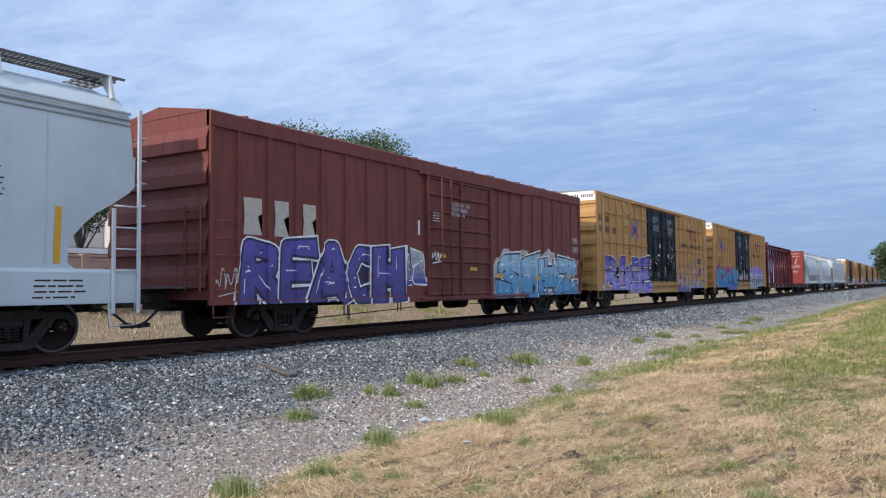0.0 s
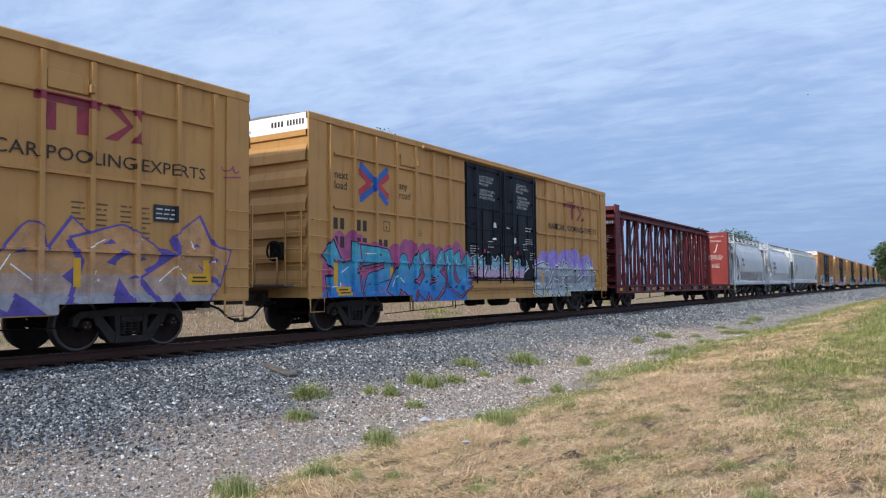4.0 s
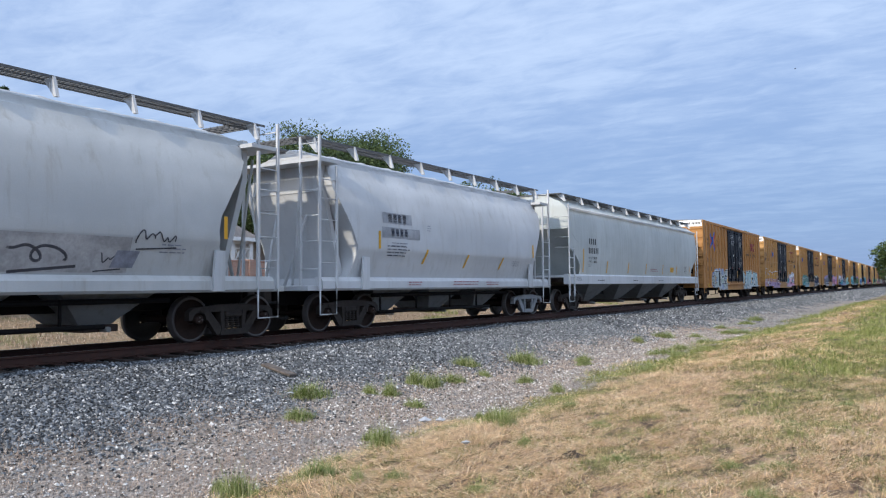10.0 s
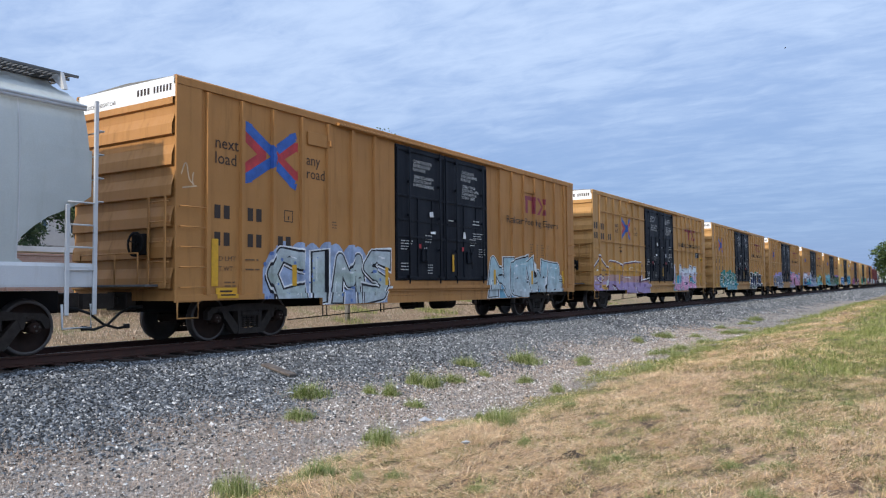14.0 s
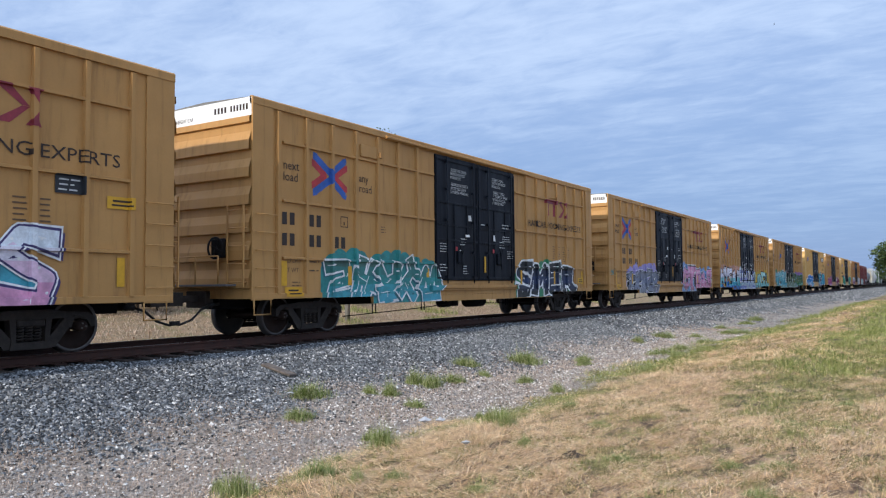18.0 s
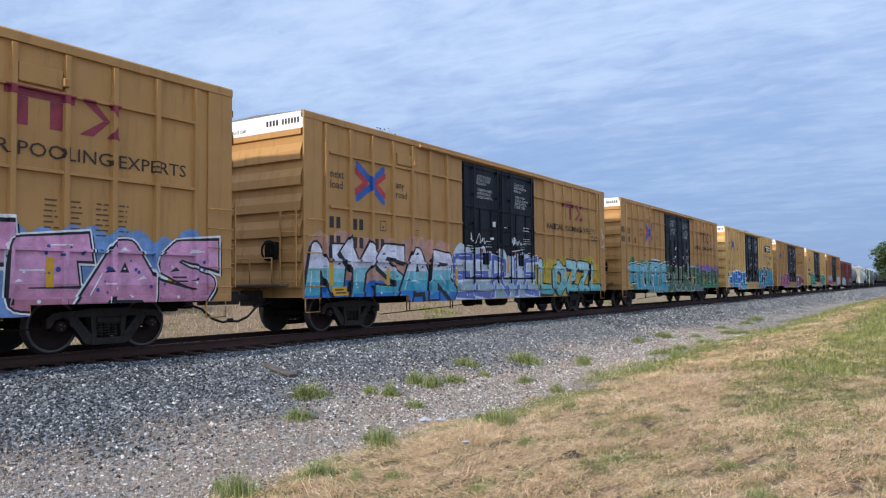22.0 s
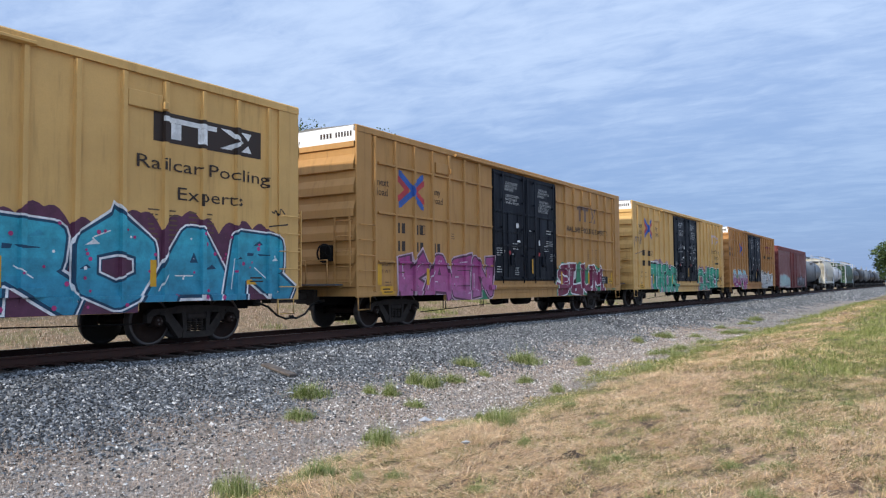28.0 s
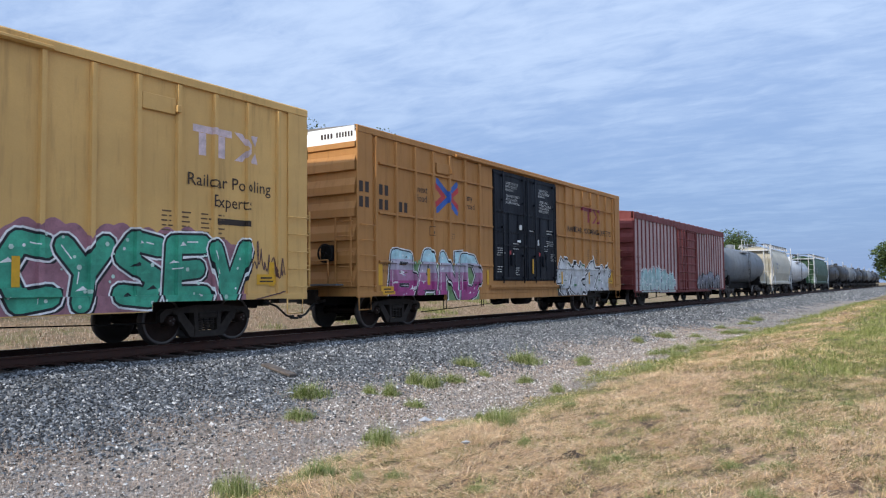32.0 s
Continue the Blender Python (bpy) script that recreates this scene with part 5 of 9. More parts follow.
def old_boxcar(u0, L, top, ridge, posts, door, wall_mat, post_mat, end_mat, label, sill_low, n_ribs, door_mat):
    car = thing("boxcar", label, "freight car", (u0, TRACK_Y, 0), "cars of the freight train")
    hw, d0, d1 = 1.545, door[0], door[1]
    side = Side(hw, [(x, 0.05, 0.045, sill_low + 0.15, top - 0.32) for x in posts], (),
                [(0, L, sill_low, sill_low + 0.14, 0.05), (0, 0.12, sill_low, top, 0.05), (L - 0.12, L, sill_low, top, 0.05), (d0, d1, sill_low, top - 0.35, 0.05)],
                (0.01, L - 0.01, sill_low + 0.08, sill_low, 4.0, L - 4.0))
    for sg in (1, -1):
        base = Matrix.Identity(4) if sg == 1 else Matrix.Translation((L, 0, 0)) @ pose(0, 0, 0, 0, 0, 180)

        def put(name, s, mat, lab=""):
            ob = part(name, s, mat, car, lab)
            ob.matrix_basis = base.copy()
            return ob
        s = Shape()
        s.box(0.03, L - 0.03, -hw, -hw + 0.04, sill_low + 0.1, top - 0.1)
        put("side_wall", s, wall_mat)
        pm = post_mesh(sill_low + 0.15, top - 0.32, 0.05, 0.045).mesh("side_post", [post_mat])
        for x in posts:
            put("side_post", pm, None).matrix_basis = base @ Matrix.Translation((x, -hw, 0))
        s = Shape()
        s.prism([(-1.597, top - 0.32), (-1.60, top - 0.03), (-1.56, top), (-1.48, top), (-1.48, top - 0.32)], 0, 0, L)
        put("top_chord", s, post_mat)
        s = Shape()
        s.box(0.02, L - 0.02, -1.597, -hw + 0.03, sill_low + 0.08, sill_low + 0.16, 0.006)
        s.box(4.0, L - 4.0, -1.597, -hw + 0.03, sill_low, sill_low + 0.078, 0.006)
        put("side_sill", s, post_mat)
        for x in (0.0, L - 0.12):
            s = Shape()
            s.box(x, x + 0.12, -1.6, -hw + 0.02, sill_low + 0.08, top - 0.33, 0.01)
            put("corner_post", s, post_mat)
        s = Shape()
        s.box(d0, d1, -hw - 0.05, -hw - 0.001, sill_low + 0.1, top - 0.36, 0.008)
        door_ob = put("sliding_door", s, door_mat)
        s = Shape()
        n = 7
        for k in range(n + 1):
            z = sill_low + 0.2 + (top - sill_low - 0.65) * k / n
            s.prism([(-hw - 0.049, z - 0.05), (-hw - 0.095, z - 0.02), (-hw - 0.095, z + 0.02), (-hw - 0.049, z + 0.05)], 0, d0 + 0.08, d1 - 0.08)
        part("door_rib", s, door_mat, door_ob)
        for x in (d0 + 0.06, (d0 + d1) / 2, d1 - 0.06):
            s = Shape()
            s.box(x - 0.05, x + 0.05, -hw - 0.11, -hw - 0.049, sill_low + 0.1, top - 0.4, 0.008)
            part("door_stile", s, door_mat, door_ob)
        for x in (d0 + 0.7, d0 + 1.2):
            s = Shape()
            s.tube([(x, -hw - 0.13, sill_low + 0.1), (x, -hw - 0.13, top - 0.4)], 0.02, 6)
            part("locking_bar", s, end_mat, door_ob)
        s = Shape()
        s.box(d0 - 0.3, d1 + 2.6, -1.65, -1.599, sill_low + 0.05, sill_low + 0.12)
        put("door_track", s, post_mat)
        s = Shape()
        s.box(d0 - 0.3, d1 + 2.6, -1.66, -1.599, top - 0.40, top - 0.33)
        put("door_hood", s, post_mat)
    s = Shape()
    s.prism([(-1.56, top - 0.05), (-1.5, top + 0.005), (0, ridge), (1.5, top + 0.005), (1.56, top - 0.05)], 0, 0.02, L - 0.02)
    for k in range(1, 18):
        x = L * k / 18
        s.prism([(-1.5, top), (-1.5, top + 0.05), (0, ridge + 0.045), (1.5, top + 0.05), (1.5, top)], 0, x - 0.03, x + 0.03)
    part("roof", s, post_mat, car)
    s = Shape()
    s.box(0.1, L - 0.1, -1.5, 1.5, sill_low + 0.2, sill_low + 0.3)
    part("floor_plate", s, UNDER, car)
    for d, x in ((-1, 0.0), (1, L)):
        s = corrugated_end(d, False, None, top, n_ribs, 1.05)
        s.prism([(-1.55, top - 0.03), (0, ridge - 0.01), (1.55, top - 0.03)], 0, min(0, -0.04 * d), max(0, -0.04 * d))
        ob = part("end_wall", s, [end_mat], car, "ribbed end wall")
        ob.location = (x, 0, 0)
        end_ladder(car, post_mat, x + 0.075 * d, d, -1.5, -1.05, 1.1, 2.6, 5)
        s = Shape()
        s.box(min(x, x + 0.34 * d), max(x, x + 0.34 * d), -1.1, 1.1, 1.08, 1.12)
        part("end_platform", s, GALV, car)
    couplers(car, L)
    truck(car, 2.6)
    truck(car, L - 2.6)
    underbody(car, L, UNDER)
    for x0, x1 in ((0.1, 0.65), (L - 0.65, L - 0.1)):
        ladder(car, post_mat, x0, x1, -1.68, 1.05, 2.4, 5, stile=False)
        stirrup(car, post_mat, x0, x1, -1.58, 0.5, 0.8)
    CARS.append((car, u0))
    return car, side


P1 = [0.75 + 0.85 * k for k in range(8)] + [11.9 + 0.86 * k for k in range(8)]
car1, side1 = old_boxcar(-146.3, 18.8, 4.6, 4.84, P1, (7.6, 11.3), BROWN, BROWN, BROWN, "rust-brown sliding-door boxcar with graffiti along its side", 0.66, 5, BROWNDOOR)
# three worn cream block shapes
for bx, by, notch in ((0.90, 1.42, 0.12), (1.78, 2.22, 0.16), (2.66, 3.10, 0.13)):
    put_marks(car1, "block_mark", [[(bx, 2.18), (by, 2.18), (by - 0.02, 2.50), (by - notch, 2.56), (by, 2.64), (by - 0.01, 2.95), (bx, 2.95), (bx + 0.03, 2.55)]], CREAMPAINT, side1, "worn cream block", 1)
mural(car1, side1, 0.75, 6.35, 0.66, 2.12, 61, 5, None, WHITE, (0.03, 0.022, 0.07), (INDIGO, (0.07, 0.055, 0.2)), 0.135, halo=0.05, lean=0.04, text="REACH")
mural(car1, side1, 6.3, 7.5, 1.1, 2.1, 66, 2, None, WHITE, None, ((0.40, 0.42, 0.40), INDIGO), 0.2)
mural(car1, side1, 11.6, 18.2, 0.64, 2.1, 62, 4, (0.45, 0.42, 0.36), WHITE, BLACK, ((0.30, 0.46, 0.56), (0.12, 0.30, 0.46), (0.06, 0.24, 0.46)), 0.14, cloud_top=1.08, halo=0.045, text="SEHZ")
rr = random.Random(7)
put_marks(car1, "small_print", fine_print(rr, 7.85, 2.9, 0.45, 0.3, 4), WHITEPAINT, Side(1.545 + 0.10), "white fine print")
put_marks(car1, "small_print", bars_like(rr, 17.98, 2.72, 0.22, 4, 0.45, 0.32) + bars_like(rr, 17.98, 2.36, 0.22, 4, 0.45, 0.32) + bars_like(rr, 18.02, 1.86, 0.22, 4, 0.45, 0.3) + bars_like(rr, 18.02, 1.48, 0.22, 3, 0.45, 0.3) + bars_like(rr, 18.02, 1.12, 0.22, 4, 0.45, 0.3), WHITEPAINT, side1, "white hand-sprayed lines", 3)
for x, z in ((8.1, 1.9), (9.9, 1.55), (14.4, 1.3), (11.6, 1.35), (17.2, 1.35)):
    put_marks(car1, "reflector_strip", [bar(x, x + 0.42, z, z + 0.1)], YELLOW, Side(1.545 + 0.10), "yellow reflective strip")
put_marks(car1, "lettering", words("CLOSE AND LOCK\nDOORS BEFORE\nMOVING CAR", 8.85, 3.42, 0.12, 1.05), WHITEPAINT, Side(1.545 + 0.10), "white stencilled door notice")
scribble(car1, Side(1.545 + 0.10), 7.75, 8.3, 1.75, 2.2, 91, WHITE, 2, 0.014)
scribble(car1, side1, 6.75, 7.15, 1.25, 1.5, 92, WHITE, 2, 0.012)
scribble(car1, side1, 0.2, 0.75, 0.95, 1.6, 93, (0.5, 0.45, 0.42), 2, 0.012)
put_marks(car1, "paper_label", [bar(7.25, 7.34, 2.5, 2.9)], WHITE_S, side1, "white paper label", 2)

FADED = paint("chalky_pale_red_paint", (0.40, 0.30, 0.29), (0.14, 0.06, 0.05), 0.75, 0.65, 0.5, (0.16, 0.05, 0.04))
OXBLOOD = paint("dull_red_paint", (0.16, 0.035, 0.032), (0.07, 0.025, 0.02), 0.5, 0.6, 0.3)
P18 = [0.62 + 0.62 * k for k in range(11)] + [11.75 + 0.62 * k for k in range(11)]
car18, side18 = old_boxcar(198.7, 18.9, 4.58, 4.75, P18, (7.4, 11.3), FADED, OXBLOOD, OXBLOOD, "old dull red boxcar with chalky panels between its posts", 0.62, 5, OXBLOOD)
mural(car18, side18, 0.9, 6.6, 0.66, 1.9, 63, 5, None, WHITE, GREYP, ((0.30, 0.46, 0.46), (0.36, 0.44, 0.42)), 0.2)
mural(car18, side18, 11.6, 17.4, 0.66, 1.8, 64, 6, None, None, BLACK, (GREYP, (0.10, 0.09, 0.09)), 0.14)

# ---- bulkhead centre-beam flat car ----


def centre_beam(u0):
    L, XF, XR = 22.55, -0.31, 22.85
    car = thing("centre_beam_flat_car", "empty maroon centre-beam flat car with two bulkheads", "freight car", (u0, TRACK_Y, 0), "cars of the freight train")
    s = Shape()
    s.box(XF + 0.05, XR - 0.05, -1.45, 1.45, 0.93, 1.05)
    part("deck", s, MAROON, car)
    for y in (-1, 1):
        s = Shape()
        s.prism([(1.45 * y, 0.69), (1.60 * y, 0.69), (1.60 * y, 0.72), (1.52 * y, 0.735), (1.52 * y, 1.0), (1.60 * y, 1.015), (1.60 * y, 1.05), (1.45 * y, 1.05)], 0, XF + 0.03, XR - 0.03)
        part("side_sill", s, MAROON, car)
    xs = [1.02 + 1.222 * k for k in range(17)]
    for k, x in enumerate(xs):                                # posts, every second one darker with a wide foot
        for y in (-1, 1):
            s = Shape()
            f1 = 0.21 if k % 2 else 0.16
            s.prism([(f1 * y, 1.05), (0.10 * y, 4.5), (0.02 * y, 4.5), (0.05 * y, 1.05)], 0, x - 0.08, x + 0.08)
            part("post", s, MAROON if k % 2 else DARKMAROON, car)
        s = Shape()
        s.box(x - 0.11, x + 0.11, -0.45, 0.45, 1.05, 1.09)
        part("post_foot", s, MAROON, car)
    for k in range(1, len(xs) - 2, 2):                        # diagonals lean towards the middle
        a, b = xs[k], xs[k + 2]
        lean_right = (a + b) / 2 < L / 2 + 0.3
        p0, p1 = ((a + 0.1, 0, 1.15), (b - 0.1, 0, 4.45)) if lean_right else ((b - 0.1, 0, 1.15), (a + 0.1, 0, 4.45))
        s = Shape()
        d = (Vector(p1) - Vector(p0)).normalized()
        n = Vector((d.z, 0, -d.x)) * 0.06
        for y in (-0.13, 0.09):
            q = [(p0[0] + n.x, p0[2] + n.z), (p0[0] - n.x, p0[2] - n.z), (p1[0] - n.x, p1[2] - n.z), (p1[0] + n.x, p1[2] + n.z)]
            s.prism(q, 1, y, y + 0.04)
        part("diagonal_brace", s, MAROON, car)
        g = 0.22 if lean_right else -0.22
        s = Shape()
        s.prism([(p1[0] - 0.22, 4.62), (p1[0] + 0.22, 4.62), (p1[0] + 0.16, 4.1), (p1[0] - 0.05 - g * 0.3, 4.05)], 1, -0.17, -0.135)
        part("gusset", s, MAROON, car)
    s = Shape()
    s.prism([(-0.26, 4.49), (-0.26, 4.56), (-0.10, 4.60), (-0.10, 4.74), (-0.28, 4.78), (-0.28, 4.85), (0.28, 4.85), (0.28, 4.78), (0.10, 4.74), (0.10, 4.60), (0.26, 4.56), (0.26, 4.49)], 0, 0.05, L - 0.05)
    part("top_chord", s, MAROON, car)
    for d, x in ((1, XF), (-1, XR)):                          # bulkheads: flat inside, ribbed outside
        s = Shape()
        s.box(min(x + 0.42 * d, x + 0.50 * d), max(x + 0.42 * d, x + 0.50 * d), -1.5, 1.5, 1.05, 4.70, 0.01)
        bh = part("bulkhead", s, REDPANEL if d < 0 else MAROON, car, "steel bulkhead")
        for z in (1.3, 1.95, 2.6, 3.25, 3.9, 4.55):
            s = Shape()
            s.prism([(x + 0.42 * d, z - 0.10), (x + 0.06 * d, z - 0.07), (x + 0.06 * d, z + 0.07), (x + 0.42 * d, z + 0.10)], 1, -1.42, 1.42)
            part("bulkhead_rib", s, MAROON, bh)
        for y in (-0.75, 0.69):
            s = Shape()
            s.box(min(x + 0.03 * d, x + 0.42 * d), max(x + 0.03 * d, x + 0.42 * d), y, y + 0.06, 1.05, 4.66, 0.01)
            part("bulkhead_rib", s, MAROON, bh)
        for y in (-1.52, 1.44):
            s = Shape()
            s.box(min(x, x + 0.55 * d), max(x, x + 0.55 * d), y, y + 0.08, 1.0, 4.72, 0.012)
            part("bulkhead_post", s, REDPANEL if d < 0 else MAROON, bh)
        s = Shape()
        s.box(min(x + 0.5 * d, x + 1.18 * d), max(x + 0.5 * d, x + 1.18 * d), -0.07, 0.07, 1.05, 4.62)
        part("web_plate", s, MAROON, car)
    for k in range(10):
        x = 1.2 + 2.2 * k
        s = Shape()
        s.tube([(x, -1.60, 0.86), (x, -1.68, 0.86), (x + 0.2, -1.68, 0.86), (x + 0.2, -1.60, 0.86)], 0.03, 6)
        s.box(x - 0.04, x + 0.06, -1.66, -1.57, 0.78, 0.97, 0.01)
        part("strap_winch", s, UNDER, car)
    sd = Side(1.60)
    for x in (0.05, 1.6, 4.9, 6.55, 9.9, 12.4, 16.0, 19.6, 21.3, 22.26):
        put_marks(car, "reflector_strip", [bar(x, x + 0.36, 0.80, 0.93)], YELLOW, Side(1.525), "yellow reflective strip")
    rnd = random.Random(3)
    put_bars(car, bars_like(rnd, 3.95, 0.79, 0.15, 3, 0.55, 0.5), WHITEPAINT, Side(1.525), "white plain bars")
    put_bars(car, bars_like(rnd, 5.15, 0.79, 0.15, 3, 0.5, 0.42) + bars_like(rnd, 6.1, 0.79, 0.15, 3, 0.5, 0.42), WHITEPAINT, Side(1.525), "white plain bars")
    put_marks(car, "lettering", words("JACK\nHERE", 2.35, 0.88, 0.07), WHITEPAINT, Side(1.525), "white stencilled words")
    put_marks(car, "small_print", fine_print(rnd, 7.4, 0.76, 0.8, 0.2, 3) + fine_print(rnd, 13.0, 0.76, 0.8, 0.2, 3) + fine_print(rnd, 15.0, 0.76, 0.7, 0.2, 3), WHITEPAINT, Side(1.525), "white fine print")

    def on_end(x, outlines, name, lab):                       # marks on a face that looks to -x
        vs, fs = [], []
        for p in outlines:
            fs.append(tuple(range(len(vs), len(vs) + len(p))))
            vs += [(x, -y, z) for y, z in p]
        me = bpy.data.meshes.new(name)
        me.from_pydata(vs, [], fs)
        me.materials.append(WHITEPAINT)
        part(name, me, None, car, lab)
    xi = XR - 0.506
    for y0 in (0.22, -1.35):
        on_end(xi, words("LOADING AND UNLOADING\nINSTRUCTION", y0, 4.4, 0.075, 1.05), "lettering", "white stencilled warning")
        on_end(xi, words("WARNING", y0 + 0.15, 4.02, 0.15, 0.75), "lettering", "white stencilled warning")
        on_end(xi, [[(y0 + 0.45, 3.35), (y0 + 0.52, 3.35), (y0 + 0.66, 3.85), (y0 + 0.59, 3.85)]] + [bar(y0 + 0.35, y0 + 0.5, 3.3, 3.36)], "painted_sign", "white ladder figure")
        on_end(xi, fine_print(rnd, y0, 2.75, 1.05, 0.4, 4) + fine_print(rnd, y0 + 0.2, 2.2, 0.6, 0.32, 3), "small_print", "white fine print")
    put_marks(car, "lettering", words("LOADING AND\nUNLOADING\nINSTRUCTION", L - 0.84, 4.1, 0.09, 0.78), WHITEPAINT, Side(0.07), "white stencilled warning")
    put_marks(car, "lettering", words("WARNING", L - 0.84, 2.3, 0.12, 0.6) + words("DO NOT MOVE", L - 0.84, 2.12, 0.09, 0.6), WHITEPAINT, Side(0.07), "white stencilled warning")
    put_marks(car, "small_print", fine_print(rnd, L - 0.84, 2.6, 0.62, 1.35, 12) + fine_print(rnd, L - 0.84, 1.5, 0.5, 0.5, 4), WHITEPAINT, Side(0.07), "white fine print")
    xo = XF + 0.05
    on_end(xo, words("CAUTION", 0.3, 4.6, 0.09, 0.45) + bars_like(rnd, 0.75, 3.86, 0.13, 3, 0.3, 0.7) + bars_like(rnd, 1.1, 3.86, 0.13, 4, 0.3, 0.5), "lettering", "white stencilled word")
    on_end(xo, fine_print(rnd, 0.7, 3.0, 0.62, 0.35, 4) + fine_print(rnd, 0.7, 2.3, 0.5, 0.2, 3) + fine_print(rnd, 0.7, 1.7, 0.5, 0.3, 4), "small_print", "white fine print")
    couplers(car, L)
    truck(car, 2.42)
    truck(car, 20.73)
    underbody(car, L, UNDER)
    for x0, x1 in ((-0.25, 0.2), (XR - 0.5, XR - 0.05)):
        stirrup(car, MAROON, x0, x1, -1.58, 0.42, 0.72)
        ladder(car, MAROON, x0, x0 + 0.25, -1.66, 1.2, 4.4, 9, False)
    CARS.append((car, u0))
    return car


centre_beam(-84.35)

# ---- covered hopper cars ----


def hopper_body(L, x_top0, x_bot0, z_bot, z_brk, z_eave, z_crest, bulge, mat, hw=1.585):
    """A lofted tank-like body: vertical end down to z_brk, then slope sheets in to x_bot0 at z_bot."""
    s = Shape()
    n_end = 5
    xs = [x_top0 + (x_bot0 - x_top0) * k / n_end for k in range(n_end + 1)]
    stations = [(x, z_brk + (z_bot - z_brk) * k / n_end) for k, x in enumerate(xs)]
    mid = [(x_bot0 + (L - 2 * x_bot0) * k / 6, z_bot) for k in range(1, 6)]
    stations = stations + mid + [(L - x, z) for x, z in reversed(stations)]
    rings = []
    for x, zl in stations:
        ring = []
        for k in range(9):
            f = k / 8
            z = zl + (z_eave - zl) * f
            g = (z - z_bot) / (z_eave - z_bot)
            y = hw - bulge * (2 * g - 1.1) ** 2
            ring.append((y, z))
        ring += [(hw - bulge - 0.12, z_eave + 0.10), (hw * 0.62, z_eave + (z_crest - z_eave) * 0.72), (0.28, z_crest)]
        full = [(x, -y, z) for y, z in ring] + [(x, y, z) for y, z in reversed(ring)]
        rings.append(full)
    m = len(rings[0])
    vs = [p for r in rings for p in r]
    fs = [(i * m + k, i * m + (k + 1) % m, (i + 1) * m + (k + 1) % m, (i + 1) * m + k) for i in range(len(rings) - 1) for k in range(m)]
    s.add(vs, fs, 0, True)
    k0 = len(s.v) - len(vs)
    s.add([vs[i] for i in range(m)], [tuple(range(m))], 0)
    s.add([vs[-m + i] for i in range(m)], [tuple(range(m))], 0)
    return s


def curved_body(L, edge, section, n_x=10):
    """A barrel-like body. edge: (height, set-back of the end); section: (height, half width), both from the bottom up."""
    s = Shape()
    zs = sorted({z for z, _ in edge} | {z for z, _ in section})
    fine = []
    for z0, z1 in zip(zs, zs[1:]):
        k = max(1, int((z1 - z0) / 0.16))
        fine += [z0 + (z1 - z0) * q / k for q in range(k)]
    zs = fine + [zs[-1]]
    e = np.interp(zs, [q[0] for q in edge], [q[1] for q in edge])
    w = np.interp(zs, [q[0] for q in section], [q[1] for q in section])
    for _ in range(2):                                        # round the corners of the section
        w[1:-1] = 0.25 * w[:-2] + 0.5 * w[1:-1] + 0.25 * w[2:]
    vs, n = [], n_x + 1
    for z, ee, ww in zip(zs, e, w):
        for sg in (-1, 1):
            vs += [(ee + (L - 2 * ee) * k / n_x, sg * ww, z) for k in range(n)]
    m = 2 * n
    fs = []
    for i in range(len(zs) - 1):
        for k in range(n_x):
            fs.append((i * m + k, i * m + k + 1, (i + 1) * m + k + 1, (i + 1) * m + k))
            fs.append((i * m + n + k + 1, i * m + n + k, (i + 1) * m + n + k, (i + 1) * m + n + k + 1))
        fs.append((i * m + n, i * m, (i + 1) * m, (i + 1) * m + n))
        fs.append((i * m + n - 1, i * m + m - 1, (i + 1) * m + m - 1, (i + 1) * m + n - 1))
    t = (len(zs) - 1) * m
    for k in range(n_x):
        fs.append((t + k, t + k + 1, t + n + k + 1, t + n + k))
        fs.append((k + 1, k, n + k, n + k + 1))
    s.add(vs, fs, 0, True)
    return s


def sharp(me, angle=35):
    """Marks edges beyond an angle sharp so that smooth faces keep their creases."""
    bm = bmesh.new()
    bm.from_mesh(me)
    bmesh.ops.remove_doubles(bm, verts=bm.verts, dist=1e-5)
    bmesh.ops.recalc_face_normals(bm, faces=bm.faces)
    for e in bm.edges:
        if len(e.link_faces) == 2 and e.calc_face_angle() > radians(angle):
            e.smooth = False
    bm.to_mesh(me)
    bm.free()
    return me


def outlet(x, w, z_top, z_bot, y_top=1.35, mat_i=0):
    s = Shape()
    a, b = w / 2, 0.30
    vs = [(x - a, -y_top, z_top), (x + a, -y_top, z_top), (x + a, y_top, z_top), (x - a, y_top, z_top),
          (x - b, -0.55, z_bot), (x + b, -0.55, z_bot), (x + b, 0.55, z_bot), (x - b, 0.55, z_bot)]
    s.add(vs, [(0, 1, 5, 4), (1, 2, 6, 5), (2, 3, 7, 6), (3, 0, 4, 7), (0, 3, 2, 1), (4, 5, 6, 7)])
    s.box(x - b - 0.05, x + b + 0.05, -0.75, 0.75, z_bot - 0.11, z_bot + 0.02, 0.015, 1)
    s.tube([(x, -0.98, z_bot - 0.06), (x, -0.7, z_bot - 0.06)], 0.05, 8)
    return s


